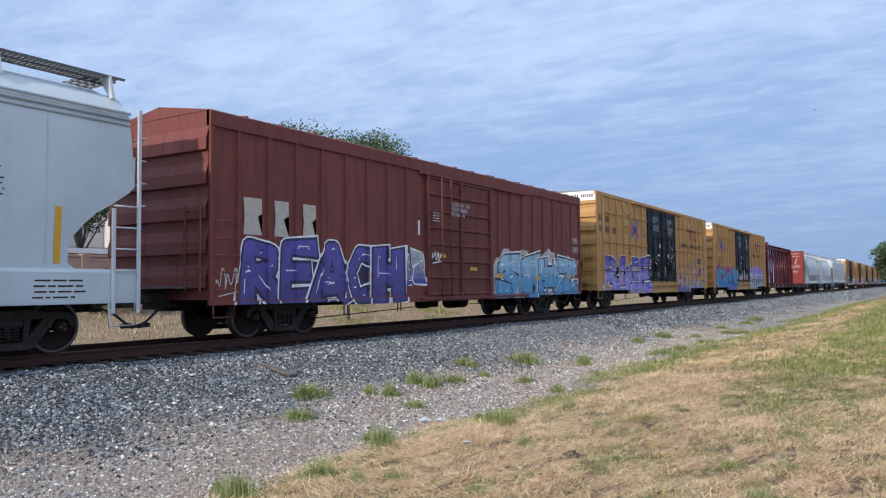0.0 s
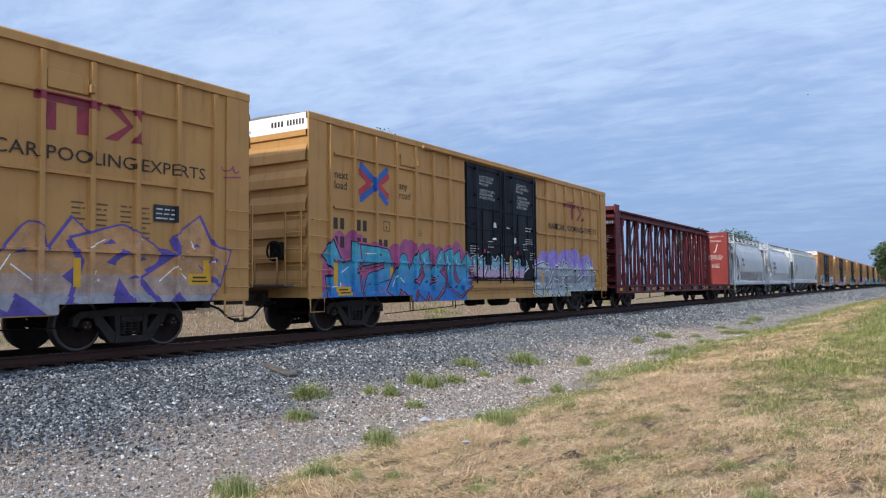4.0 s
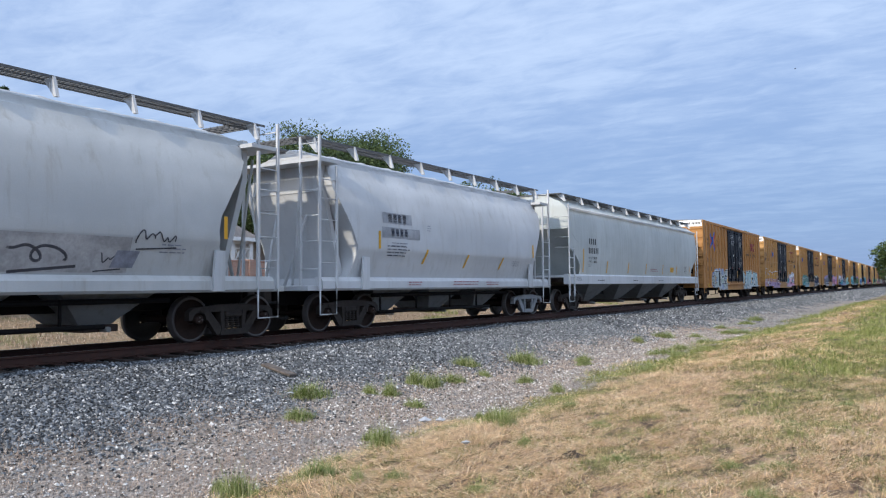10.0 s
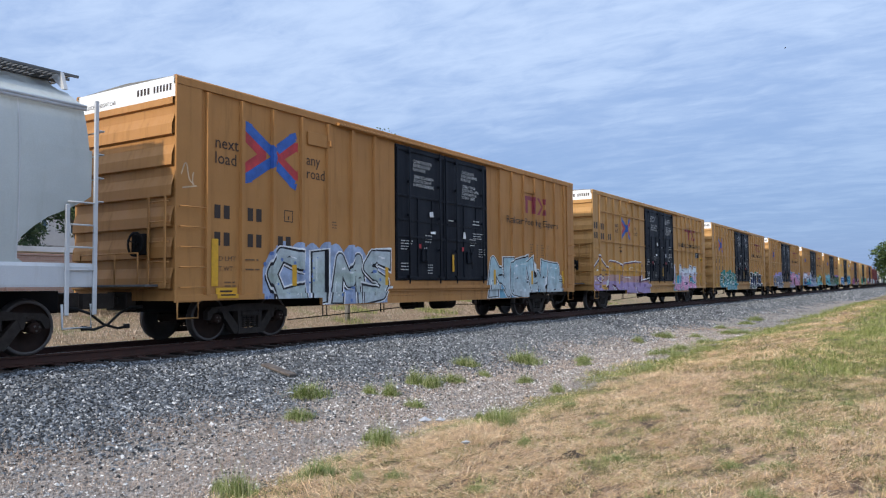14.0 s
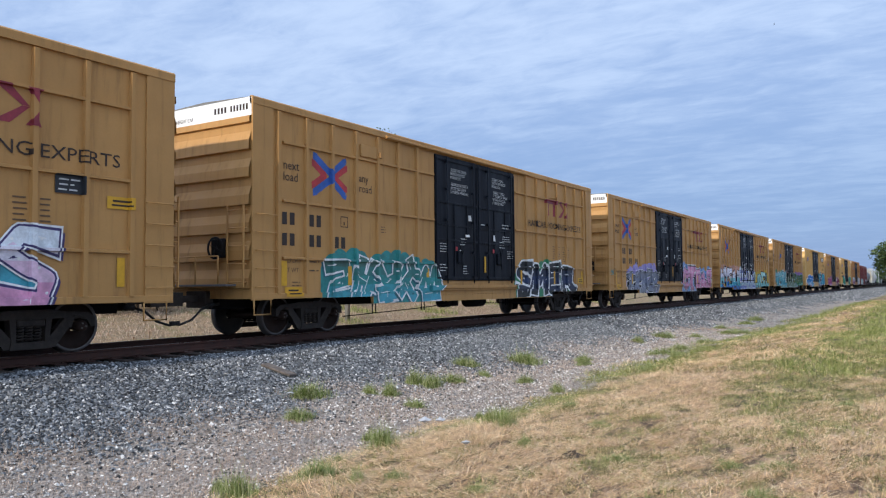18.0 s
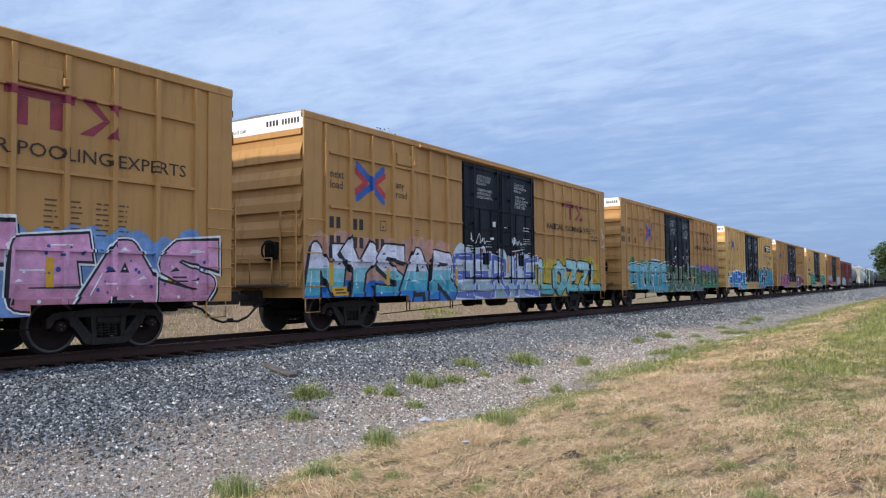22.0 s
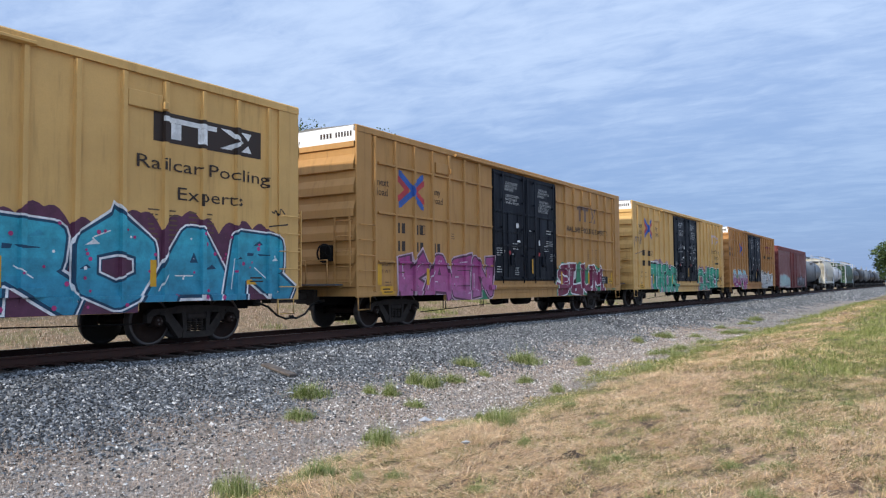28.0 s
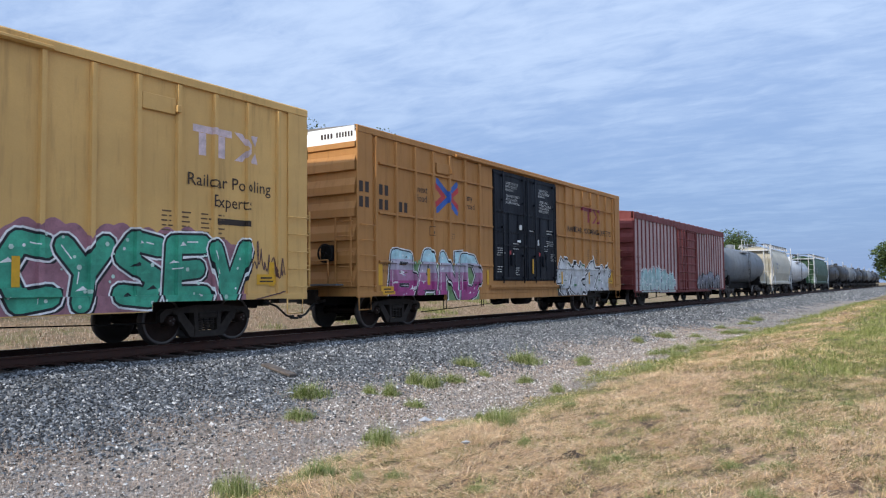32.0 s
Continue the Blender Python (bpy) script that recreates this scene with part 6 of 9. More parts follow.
def roof_walk(car, L, x0, x1, z, y, w, mat, post_mat, z_roof, n):
    """Grating walkway along the roof with slanted supports."""
    for sg in (-1, 1):
        s = Shape()
        for k in range(3):
            yy = y + w * (k / 2 - 0.5)
            s.box(x0, x1, sg * yy - 0.018, sg * yy + 0.018, z - 0.03, z + 0.01)
        step = 0.085
        for k in range(int((x1 - x0) / step)):
            xx = x0 + step * k
            s.box(xx, xx + 0.04, min(sg * (y - w / 2), sg * (y + w / 2)), max(sg * (y - w / 2), sg * (y + w / 2)), z - 0.022, z + 0.006)
        part("roof_walkway", s, mat, car, "steel grating walkway")
        for k in range(n):
            xx = x0 + 0.3 + (x1 - x0 - 0.6) * k / (n - 1)
            s = Shape()
            s.prism([(sg * (y + w / 2 + 0.02), z), (sg * (y + w / 2 + 0.14), z_roof), (sg * (y + w / 2 + 0.06), z_roof), (sg * (y + 0.02), z - 0.03)], 0, xx - 0.03, xx + 0.03)
            part("walkway_bracket", s, post_mat, car)
    for d, xe in ((1, x0), (-1, x1)):
        s = Shape()
        for k in range(4):
            xx = xe + d * (0.05 + 0.15 * k)
            s.box(xx - 0.02, xx + 0.02, -y, y, z - 0.03, z + 0.01)
        for k in range(9):
            yy = -y + 2 * y * k / 8
            s.box(min(xe, xe + d * 0.55), max(xe, xe + d * 0.55), yy - 0.012, yy + 0.012, z - 0.02, z + 0.008)
        part("cross_walkway", s, mat, car, "steel grating walkway")
    s = Shape()
    for k in range(10):                                       # hatch covers between the walkways
        xx = x0 + 0.9 + (x1 - x0 - 1.8) * k / 9
        s.turned([(z - 0.30, 0.001 + 0.28), (z - 0.17, 0.28), (z - 0.13, 0.2), (z - 0.12, 0.001)], 12, (xx, 0, 0), 2)
    part("roof_hatch", s, post_mat, car)


def long_hopper(u0, label, seed, z0, z1, up, mat, sill_mat, first):
    """A long covered hopper: smooth pale sides on a deep sill (z0 to z1), side sheets cut out over the trucks; up: height of the cut-out."""
    L, inset = 20.4, 0.0 if first else 0.38
    car = thing("covered_hopper_car", label, "freight car", (u0, TRACK_Y, 0), "cars of the freight train")
    section = [(z1 - 0.03, 1.53), (2.4, 1.575), (3.85, 1.56), (4.12, 1.53), (4.4, 1.36), (4.55, 1.1), (4.72, 0.6)]
    if not first:
        section = [(z1 - 0.03, 1.52), (2.1, 1.575), (2.9, 1.59), (3.6, 1.565), (4.05, 1.51), (4.28, 1.36), (4.42, 1.1), (4.6, 0.6)]
    edge = [(z1 - 0.03, 2.2), (1.9, 2.0), (2.52, 1.6), (2.85, 0.9), (3.3, 0.14), (4.2, 0.22), (4.5, 0.30), (4.72, 0.35)]
    edge = [(z, q + inset) for z, q in edge]
    part("hopper_body", sharp(curved_body(L, edge, section, 16).mesh("hopper_body", [mat])), None, car)
    for y in (-1, 1):
        s = Shape()
        s.prism([(1.40 * y, z0), (1.60 * y, z0), (1.605 * y, z0 + 0.04), (1.605 * y, z1 - 0.05), (1.57 * y, z1 + 0.01), (1.40 * y, z1 + 0.01)], 0, inset, L - inset)
        part("side_sill", s, sill_mat, car)
        for z in ((3.96, 4.06, 4.16) if first else (4.08, 4.13)):
            s = Shape()
            s.tube([(0.2 + inset, 1.545 * y, z), (L - 0.2 - inset, 1.545 * y, z)], 0.028, 6)
            part("side_bead", s, sill_mat, car)
        for d, x in ((-1, 0.0), (1, L)):
            def X(q):
                return x - d * (q + inset)
            arc = [(X(1.18), 1.40), (X(1.32), 1.52), (X(1.33), 1.75), (X(1.26), 1.93), (X(1.08), 2.15), (X(0.85), 2.36), (X(0.56), 2.53), (X(0.25), 2.74), (X(0.12), 2.86)]
            arc = [(q[0], z1 - 0.01 + (q[1] - 1.40) * up) for q in arc]
            s = Shape()                                       # side sheet that reaches beyond the slope sheet
            back = [(X(2.6), 1.40), (X(2.6), 1.52), (X(2.55), 1.75), (X(2.5), 1.93), (X(2.45), 2.15), (X(2.4), 2.36), (X(2.2), 2.53), (X(1.9), 2.74), (X(1.7), 2.86)]
            back = [(q[0], z1 - 0.01 + (q[1] - 1.40) * up) for q in back]
            arc.append((X(0.10), 3.40))
            back.append((X(1.2), 3.40))
            for (ax, az), (bx, bz), (cx, cz), (ex, ez) in zip(arc, arc[1:], back[1:], back):
                wa, wb = [float(np.interp(q, [p[0] for p in section], [p[1] for p in section])) + 0.002 for q in (az, bz)]
                s.add([(ax, wa * y, az), (bx, wb * y, bz), (cx, wb * y, cz), (ex, wa * y, ez), (ax, (wa - 0.02) * y, az), (bx, (wb - 0.02) * y, bz), (cx, (wb - 0.02) * y, cz), (ex, (wa - 0.02) * y, ez)],
                      [(0, 1, 2, 3), (7, 6, 5, 4), (0, 4, 5, 1)])
            me = s.mesh("side_gusset", [mat])
            bm = bmesh.new()
            bm.from_mesh(me)
            bmesh.ops.remove_doubles(bm, verts=bm.verts, dist=1e-4)
            bm.to_mesh(me)
            bm.free()
            part("side_gusset", me, None, car)
    for x in (4.7, 8.5, 11.9, 15.7):
        part("outlet_hopper", outlet(x, 3.0, 1.2, 0.36), [DIRTSHADEGREY, BAYRUST], car)
    for d, x in ((-1, inset), (1, L - inset)):
        s = Shape()
        s.box(min(x - d * 0.02, x - d * 2.4), max(x - d * 0.02, x - d * 2.4), -1.4, 1.4, z1 - 0.12, z1 - 0.04, 0.01)
        part("end_platform", s, sill_mat, car)
        for q, zt in ((0.06, 4.25), (0.55, 2.46)):
            s = Shape()
            s.box(min(x - d * (q - 0.035), x - d * (q + 0.035)), max(x - d * (q - 0.035), x - d * (q + 0.035)), -1.645, -1.60, 0.66, zt, 0.008)
            part("ladder_stile", s, WHITECAR, car)
        for k in range(4):
            s = Shape()
            s.tube([(x - d * 0.06, -1.63, 1.40 + 0.37 * k), (x - d * 0.55, -1.63, 1.40 + 0.37 * k)], 0.016, 6)
            part("rung", s, WHITECAR, car)
        for k in range(4):
            s = Shape()
            s.tube([(x - d * 0.06, -1.62, 2.55 + 0.4 * k), (x + d * 0.08, -1.62, 2.55 + 0.4 * k), (x + d * 0.08, -1.1, 2.55 + 0.4 * k)], 0.013, 5)
            part("grab_iron", s, WHITECAR, car)
        s = Shape()
        s.tube([(x - d * 0.1, -1.58, 0.84), (x - d * 0.1, -1.6, 0.45), (x - d * 0.6, -1.6, 0.45), (x - d * 0.6, -1.58, 0.84)], 0.02, 6)
        part("stirrup", s, WHITECAR, car)
    roof_walk(car, L, 0.25 + inset, L - 0.12 - inset, 4.84 if first else 4.72, 0.98 if first else 0.9, 0.55, GALV, WHITECAR, 4.42, 11)
    sd = Side(0.0, bulge=lambda z: float(np.interp(z, [q[0] for q in section], [q[1] for q in section])) + 0.006)
    rnd = random.Random(seed)
    for k in range(1, 12):
        put_marks(car, "weld_seam", [bar(L * k / 12 - 0.008, L * k / 12 + 0.008, z1 + 0.05, 4.1)], sill_mat, sd)
    if first:
        put_marks(car, "reflector_strip", [bar(18.83, 18.94, 1.5, 2.42)], YELLOW, sd, "yellow reflective strip")
        put_marks(car, "small_print", fine_print(rnd, 17.75, 2.5, 0.28, 0.5, 4), DARKPAINT, sd, "dark fine print")
        put_marks(car, "small_print", fine_print(rnd, 18.45, 0.92, 0.95, 0.36, 3), DARKPAINT, Side(1.606), "dark fine print on the sill")
    else:
        put_bars(car, bars_like(rnd, 2.6, 2.76, 0.24, 4, 0.5, 0.42) + bars_like(rnd, 2.57, 2.38, 0.24, 6, 0.45, 0.36), spray(BLACK), sd, "black plain bars")
        put_marks(car, "lettering", words("LD LMT", 2.55, 2.16, 0.09) + words("LT WT", 2.55, 2.0, 0.09) + words("CU FT", 2.55, 1.84, 0.09), spray(BLACK), sd, "black stencilled words")
        put_bars(car, bars_like(rnd, 3.12, 2.16, 0.09, 6, 0.4, 0.35) + bars_like(rnd, 3.12, 2.0, 0.09, 6, 0.4, 0.35), spray(BLACK), sd, "black plain bars")
        for x in (1.95, 4.65, 7.45, 10.1, 12.9, 15.5, 18.2):
            put_marks(car, "reflector_strip", [bar(x, x + 0.1, 1.6, 2.1 if x > 2 else 2.55, 0.06 if x > 2 else 0.0)], YELLOW, sd, "yellow reflective strip")
        put_marks(car, "reflector_plate", [bar(14.35, 15.0, 1.72, 1.98)], YELLOW, sd, "yellow notice plate", 1)
        put_marks(car, "small_print", fine_print(rnd, 14.4, 1.76, 0.55, 0.18, 3) + fine_print(rnd, 17.1, 1.7, 0.5, 0.4, 4), DARKPAINT, sd, "dark fine print", 3)
        put_marks(car, "small_print", fine_print(rnd, 10.8, 1.72, 1.5, 0.18, 2), RED_T, sd, "red fine print")
        put_marks(car, "small_print", fine_print(rnd, 3.45, 1.24, 1.0, 0.09, 1) + fine_print(rnd, 8.05, 1.24, 1.0, 0.09, 1) + fine_print(rnd, 12.05, 1.24, 0.9, 0.09, 1) + fine_print(rnd, 1.2, 1.25, 0.6, 0.16, 2), spray(BLACK), Side(1.606), "black fine print")
    couplers(car, L)
    truck(car, 2.0)
    truck(car, L - 2.0)
    s = Shape()
    s.box(0.25, L - 0.25, -0.28, 0.28, 0.66, 1.06, 0.02)
    part("centre_sill", s, UNDER, car)
    CARS.append((car, u0))


BLUEWHITE = paint("pale_bluish_white_car_paint", (0.47, 0.52, 0.54), (0.34, 0.27, 0.19), 0.18, 0.42, 0.12, (0.36, 0.22, 0.10))
long_hopper(-168.25, "pale bluish-white covered hopper car with a deep sill", 22, 0.84, 1.41, 1.0, BLUEWHITE, BLUEWHITE, True)
long_hopper(-32.2, "clean pale grey covered hopper car with white sill", 21, 1.12, 1.50, 0.78, CREAM, WHITECAR, False)


def short_hopper(u0, L, mat, label, seed, silver=False, detail=True):
    car = thing("covered_hopper_car", label, "freight car", (u0, TRACK_Y, 0), "cars of the freight train")
    section = [(1.12, 1.33), (1.5, 1.45), (1.97, 1.60), (2.03, 1.612), (2.5, 1.61), (3.0, 1.57), (3.4, 1.47), (3.8, 1.30), (4.1, 1.10), (4.3, 0.85), (4.42, 0.45)]
    edge = [(1.12, 1.50), (1.5, 1.62), (1.9, 1.74), (2.1, 1.72), (2.5, 1.52), (3.0, 1.22), (3.4, 1.0), (3.7, 0.98), (4.05, 1.08), (4.25, 1.0), (4.42, 1.0)]
    if detail:
        edge = [(1.12, 1.55), (1.5, 1.82), (1.9, 2.02), (2.2, 2.06), (2.5, 2.0), (3.0, 1.68), (3.4, 1.36), (3.7, 1.2), (4.05, 1.1), (4.25, 1.0), (4.42, 1.0)]
    body = curved_body(L, edge, section)
    part("hopper_body", sharp(body.mesh("hopper_body", [mat])), None, car)
    for y in (-1, 1):
        s = Shape()
        s.prism([(1.30 * y, 1.0), (1.50 * y, 1.0), (1.55 * y, 1.05), (1.55 * y, 1.22), (1.48 * y, 1.32), (1.30 * y, 1.32)], 0, 0.5, L - 0.5)
        part("side_sill", s, mat, car)
        for xx in (1.90, L - 2.20):
            s = Shape()
            s.prism([(xx, 1.02), (xx + 0.30, 1.02), (xx + 0.30, 1.82), (xx + 0.06, 1.82)], 1, min(1.545 * y, 1.60 * y), max(1.545 * y, 1.60 * y))
            part("jacking_plate", s, WHITECAR, car)
    for k in range(3):
        part("outlet_hopper", outlet(L * (0.30 + 0.2 * k), 2.5, 1.3, 0.42, 1.25), [DIRTSHADEGREY, BAYRUST], car)
    for d, x in ((-1, 0.0), (1, L)):
        def X(q):
            return x - d * q
        s = Shape()                                           # end floor
        s.box(min(X(0.1), X(2.6)), max(X(0.1), X(2.6)), -1.45, 1.45, 1.0, 1.12, 0.01)
        part("end_platform", s, mat, car)
        for q, y in ((0.40, -1.54), (0.98, -1.56), (0.40, 1.54), (0.98, 1.56), (0.40, -0.95), (0.40, 0.95)):
            s = Shape()
            s.box(min(X(q - 0.035), X(q + 0.035)), max(X(q - 0.035), X(q + 0.035)), y - 0.03, y + 0.03, 1.05, 4.62 if q < 0.5 else 3.95, 0.008)
            part("ladder_post", s, WHITECAR, car)
        for z in (1.65, 2.15, 2.65, 3.15, 3.6, 4.05, 4.45):
            s = Shape()
            s.tube([(X(0.40), -1.54, z), (X(0.98), -1.56, z)] if z < 3.9 else [(X(0.40), -1.54, z), (X(0.40), -0.95, z)], 0.014, 6)
            part("rung", s, WHITECAR, car)
        for z in (1.5, 2.15, 2.75, 3.35):
            s = Shape()
            s.tube([(X(0.38), -1.54, z), (X(0.38), -0.95, z)], 0.014, 6)
            part("rung", s, WHITECAR, car)
        s = Shape()                                           # upper end sheet and slope sheet
        s.box(min(X(0.9), X(1.04)), max(X(0.9), X(1.04)), -1.15, 1.15, 3.38, 4.22, 0.01)
        s.prism([(X(0.92), 3.40), (X(1.62), 1.10), (X(1.74), 1.10), (X(1.06), 3.44)], 1, -1.18, 1.18)
        part("slope_sheet", s, mat, car)
        for y in (-0.55, 0.55):                               # slanted end braces
            s = Shape()
            s.tube([(X(0.5), y * 0.6, 1.1), (X(1.3), y, 3.4)], 0.04, 6)
            s.tube([(X(0.5), y * 1.6, 3.9), (X(0.6), y * 0.9, 1.1)], 0.03, 6)
            part("end_brace", s, mat, car)
        s = Shape()
        s.box(min(X(0.36), X(1.15)), max(X(0.36), X(1.15)), -1.55, 1.55, 4.02, 4.10)
        part("end_cross_beam", s, WHITECAR, car)
        stirrup(car, WHITECAR, min(X(0.4), X(0.98)), max(X(0.4), X(0.98)), -1.56, 0.45, 1.05)
    roof_walk(car, L, 0.38, L - 0.38, 4.64, 0.86, 0.52, GALV, WHITECAR, 4.28, 9)
    s = Shape()
    s.tube([(3.0, -1.05, 0.86), (L - 2.8, -1.05, 0.86)], 0.05, 8)
    s.tube([(3.2, -1.1, 0.42), (L - 4.2, -1.1, 0.42)], 0.045, 8)
    for xx in (3.3, 5.0, 6.8, 8.4):
        s.tube([(xx, -1.08, 0.42), (xx, -1.08, 0.9)], 0.03, 6)
    part("unloading_pipe", s, UNDER, car)
    sd = Side(0.0, bulge=lambda z: float(np.interp(z, [q[0] for q in section], [q[1] for q in section])) + 0.004)
    rnd = random.Random(seed)
    ink = spray(GREYP)
    if silver:                                                # dark marks on grey painted-out patches
        ink = spray((0.05, 0.055, 0.08))
        put_marks(car, "overspray_patch", [bar(2.75, 4.06, 2.72, 3.0)], spray((0.30, 0.31, 0.33)), sd, "grey painted-out patch")
        put_marks(car, "overspray_patch", [bar(2.7, 4.42, 2.34, 2.62)], spray((0.30, 0.31, 0.33)), sd, "grey painted-out patch")
        put_marks(car, "small_print", fine_print(rnd, 2.9, 1.86, 1.1, 0.32, 2), ink, sd, "dark fine print")
        for xx, zz in ((4.6, 1.7), (6.85, 1.62), (9.1, 1.6)):
            put_marks(car, "reflector_strip", [bar(xx, xx + 0.09, zz, zz + 0.4, 0.16)], YELLOW, sd, "faded orange reflective strip")
        put_marks(car, "small_print", fine_print(rnd, 3.9, 1.1, 0.9, 0.14, 2) + fine_print(rnd, 6.2, 1.1, 1.6, 0.16, 2) + fine_print(rnd, 8.2, 1.1, 0.9, 0.14, 2), RED_T, Side(1.556), "faded red fine print on the sill")
    put_bars(car, bars_like(rnd, 3.0, 2.76, 0.22, 4, 0.25, 0.72), ink, sd, "dark plain bars")
    put_bars(car, bars_like(rnd, 3.1, 2.38, 0.22, 4, 0.3, 0.6), ink, sd, "dark plain bars")
    put_marks(car, "small_print", fine_print(rnd, 3.1, 2.12, 0.8, 0.14, 2) + fine_print(rnd, 4.8, 2.6, 0.2, 0.2, 3) + fine_print(rnd, L - 3.4, 1.72, 0.6, 0.2, 3), spray(GREYP), sd, "grey fine print")
    for xx in (2.55, L - 1.95):
        put_marks(car, "reflector_strip", [bar(xx, xx + 0.09, 2.05, 2.5)], YELLOW, sd, "yellow reflective strip")
    if detail:
        band = decal_mesh("overspray_band", [(bar(2.3, L - 4.0, 1.36, 1.98), 0, 0)], [plain("grey_overspray", (0.36, 0.35, 0.345), 0.6, 0, 0.35, 2.0)], sd)
        part("overspray_band", band, None, car, "patchy grey overpainted band")
        scribble(car, sd, 4.3, 7.2, 1.3, 2.15, seed + 11, (0.16, 0.16, 0.17), 2, 0.028)
        scribble(car, sd, 7.2, 8.5, 1.4, 2.2, seed + 1, (0.05, 0.05, 0.06), 1, 0.024)
        scribble(car, sd, 9.4, 10.4, 1.8, 2.2, seed + 2, (0.05, 0.05, 0.06), 2, 0.013)
        scribble(car, sd, 5.0, 6.4, 1.45, 2.0, seed + 9, (0.10, 0.10, 0.11), 2, 0.012)
        scribble(car, sd, 2.75, 3.6, 1.45, 1.95, seed + 3, (0.06, 0.12, 0.35), 2, 0.012)
        scribble(car, sd, 3.6, 4.4, 1.5, 1.95, seed + 4, (0.35, 0.10, 0.08), 2, 0.012)
        scribble(car, sd, 8.7, 9.3, 1.4, 1.75, seed + 5, (0.04, 0.04, 0.05), 1, 0.012)
        put_marks(car, "overspray_patch", [bar(9.05, 9.5, 1.45, 1.75, 0.1)], spray(GREYP), sd, "dark grey painted-out patch", 2)
    couplers(car, L)
    truck(car, 2.1)
    truck(car, L - 1.2, M_FRAME_SILVER if silver else None)
    s = Shape()
    s.box(0.25, L - 0.25, -0.28, 0.28, 0.66, 1.0, 0.02)
    part("centre_sill", s, UNDER, car)
    CARS.append((car, u0))
    return car


short_hopper(-60.43, 13.4, GREYCAR, "rounded light grey covered hopper car with scrawled tags", 31)
short_hopper(-46.48, 13.42, WHITECAR, "rounded white covered hopper car with caged end ladders", 41, True, False)
BEIGE = paint("pale_beige_car_paint", (0.47, 0.44, 0.36), (0.2, 0.17, 0.12), 0.35, 0.55, 0.15)
short_hopper(236.0, 12.6, BEIGE, "pale beige covered hopper car", 45, False, False)
short_hopper(266.2, 16.6, GREENCAR, "dark green covered hopper car with end ladders", 46, False, False)

# ---- tank cars ----


def tank_car(u0, L, r, mat, label):
    car = thing("tank_car", label, "freight car", (u0, TRACK_Y, 0), "cars of the freight train")
    zc = 1.15 + r
    prof = [(0.35, 0.02), (0.40, r * 0.45), (0.62, r * 0.82), (0.95, r), (L - 0.95, r), (L - 0.62, r * 0.82), (L - 0.40, r * 0.45), (L - 0.35, 0.02)]
    s = Shape()
    s.turned(prof, 28, (0, 0, zc), 0)
    for k in range(1, 5):
        x = 0.95 + (L - 1.9) * k / 5
        s.turned([(x - 0.02, r), (x - 0.02, r + 0.006), (x + 0.02, r + 0.006), (x + 0.02, r)], 28, (0, 0, zc), 0)
    part("tank_shell", sharp(s.mesh("tank_shell", [mat]), 50), None, car)
    s = Shape()
    s.box(0.1, L - 0.1, -0.3, 0.3, 0.70, 1.15, 0.02)
    part("centre_sill", s, UNDER, car)
    for x in (1.9, L - 1.9):
        s = Shape()
        s.prism([(-1.2, 1.0), (1.2, 1.0), (r * 0.8, zc - r * 0.55), (-r * 0.8, zc - r * 0.55)], 0, x - 0.25, x + 0.25)
        part("saddle", s, UNDER, car)
    s = Shape()
    s.turned([(zc + r - 0.05, 0.30), (zc + r + 0.28, 0.30), (zc + r + 0.33, 0.22), (zc + r + 0.34, 0.01)], 14, (L / 2, 0, 0), 2)
    part("manway", s, mat, car)
    s = Shape()
    s.box(L / 2 - 1.1, L / 2 + 1.1, -1.15, 1.15, zc + r * 0.72, zc + r * 0.72 + 0.05)
    part("top_platform", s, GALV, car)
    s = Shape()
    for y in (-1.13, 1.13):
        for z in (0.5, 1.0):
            s.tube([(L / 2 - 1.08, y, zc + r * 0.72 + z), (L / 2 + 1.08, y, zc + r * 0.72 + z)], 0.02, 6)
        for x in (-1.08, 0, 1.08):
            s.tube([(L / 2 + x, y, zc + r * 0.72), (L / 2 + x, y, zc + r * 0.72 + 1.0)], 0.02, 6)
    part("handrail", s, WHITECAR, car)
    ladder(car, UNDER, L / 2 - 0.25, L / 2 + 0.25, -r - 0.1, 0.9, zc + r * 0.7, 9)
    for d, x in ((-1, 0.0), (1, L)):
        s = Shape()
        s.box(min(x - d * 0.05, x - d * 1.1), max(x - d * 0.05, x - d * 1.1), -1.45, 1.45, 1.02, 1.08)
        part("end_platform", s, UNDER, car)
        s = Shape()
        s.tube([(x - d * 0.1, -1.4, 1.08), (x - d * 0.1, -1.4, 2.0), (x - d * 0.1, 1.4, 2.0), (x - d * 0.1, 1.4, 1.08)], 0.018, 6)
        part("end_rail", s, UNDER, car)
    couplers(car, L)
    truck(car, 1.95)
    truck(car, L - 1.95)
    CARS.append((car, u0))
    return car


tank_car(219.3, 15.6, 1.36, TANKGREY, "grey cylindrical tank car with a top platform")
tank_car(249.8, 14.6, 1.28, WHITECAR, "white cylindrical tank car")
for k in range(8):
    tank_car(284.8 + 16.9 * k, 15.7, 1.45 if k % 3 else 1.36, (TANKBLACK, TANKBLACK, TANKGREY)[k % 3], "dark cylindrical tank car with a top platform")
# ---- ground ----


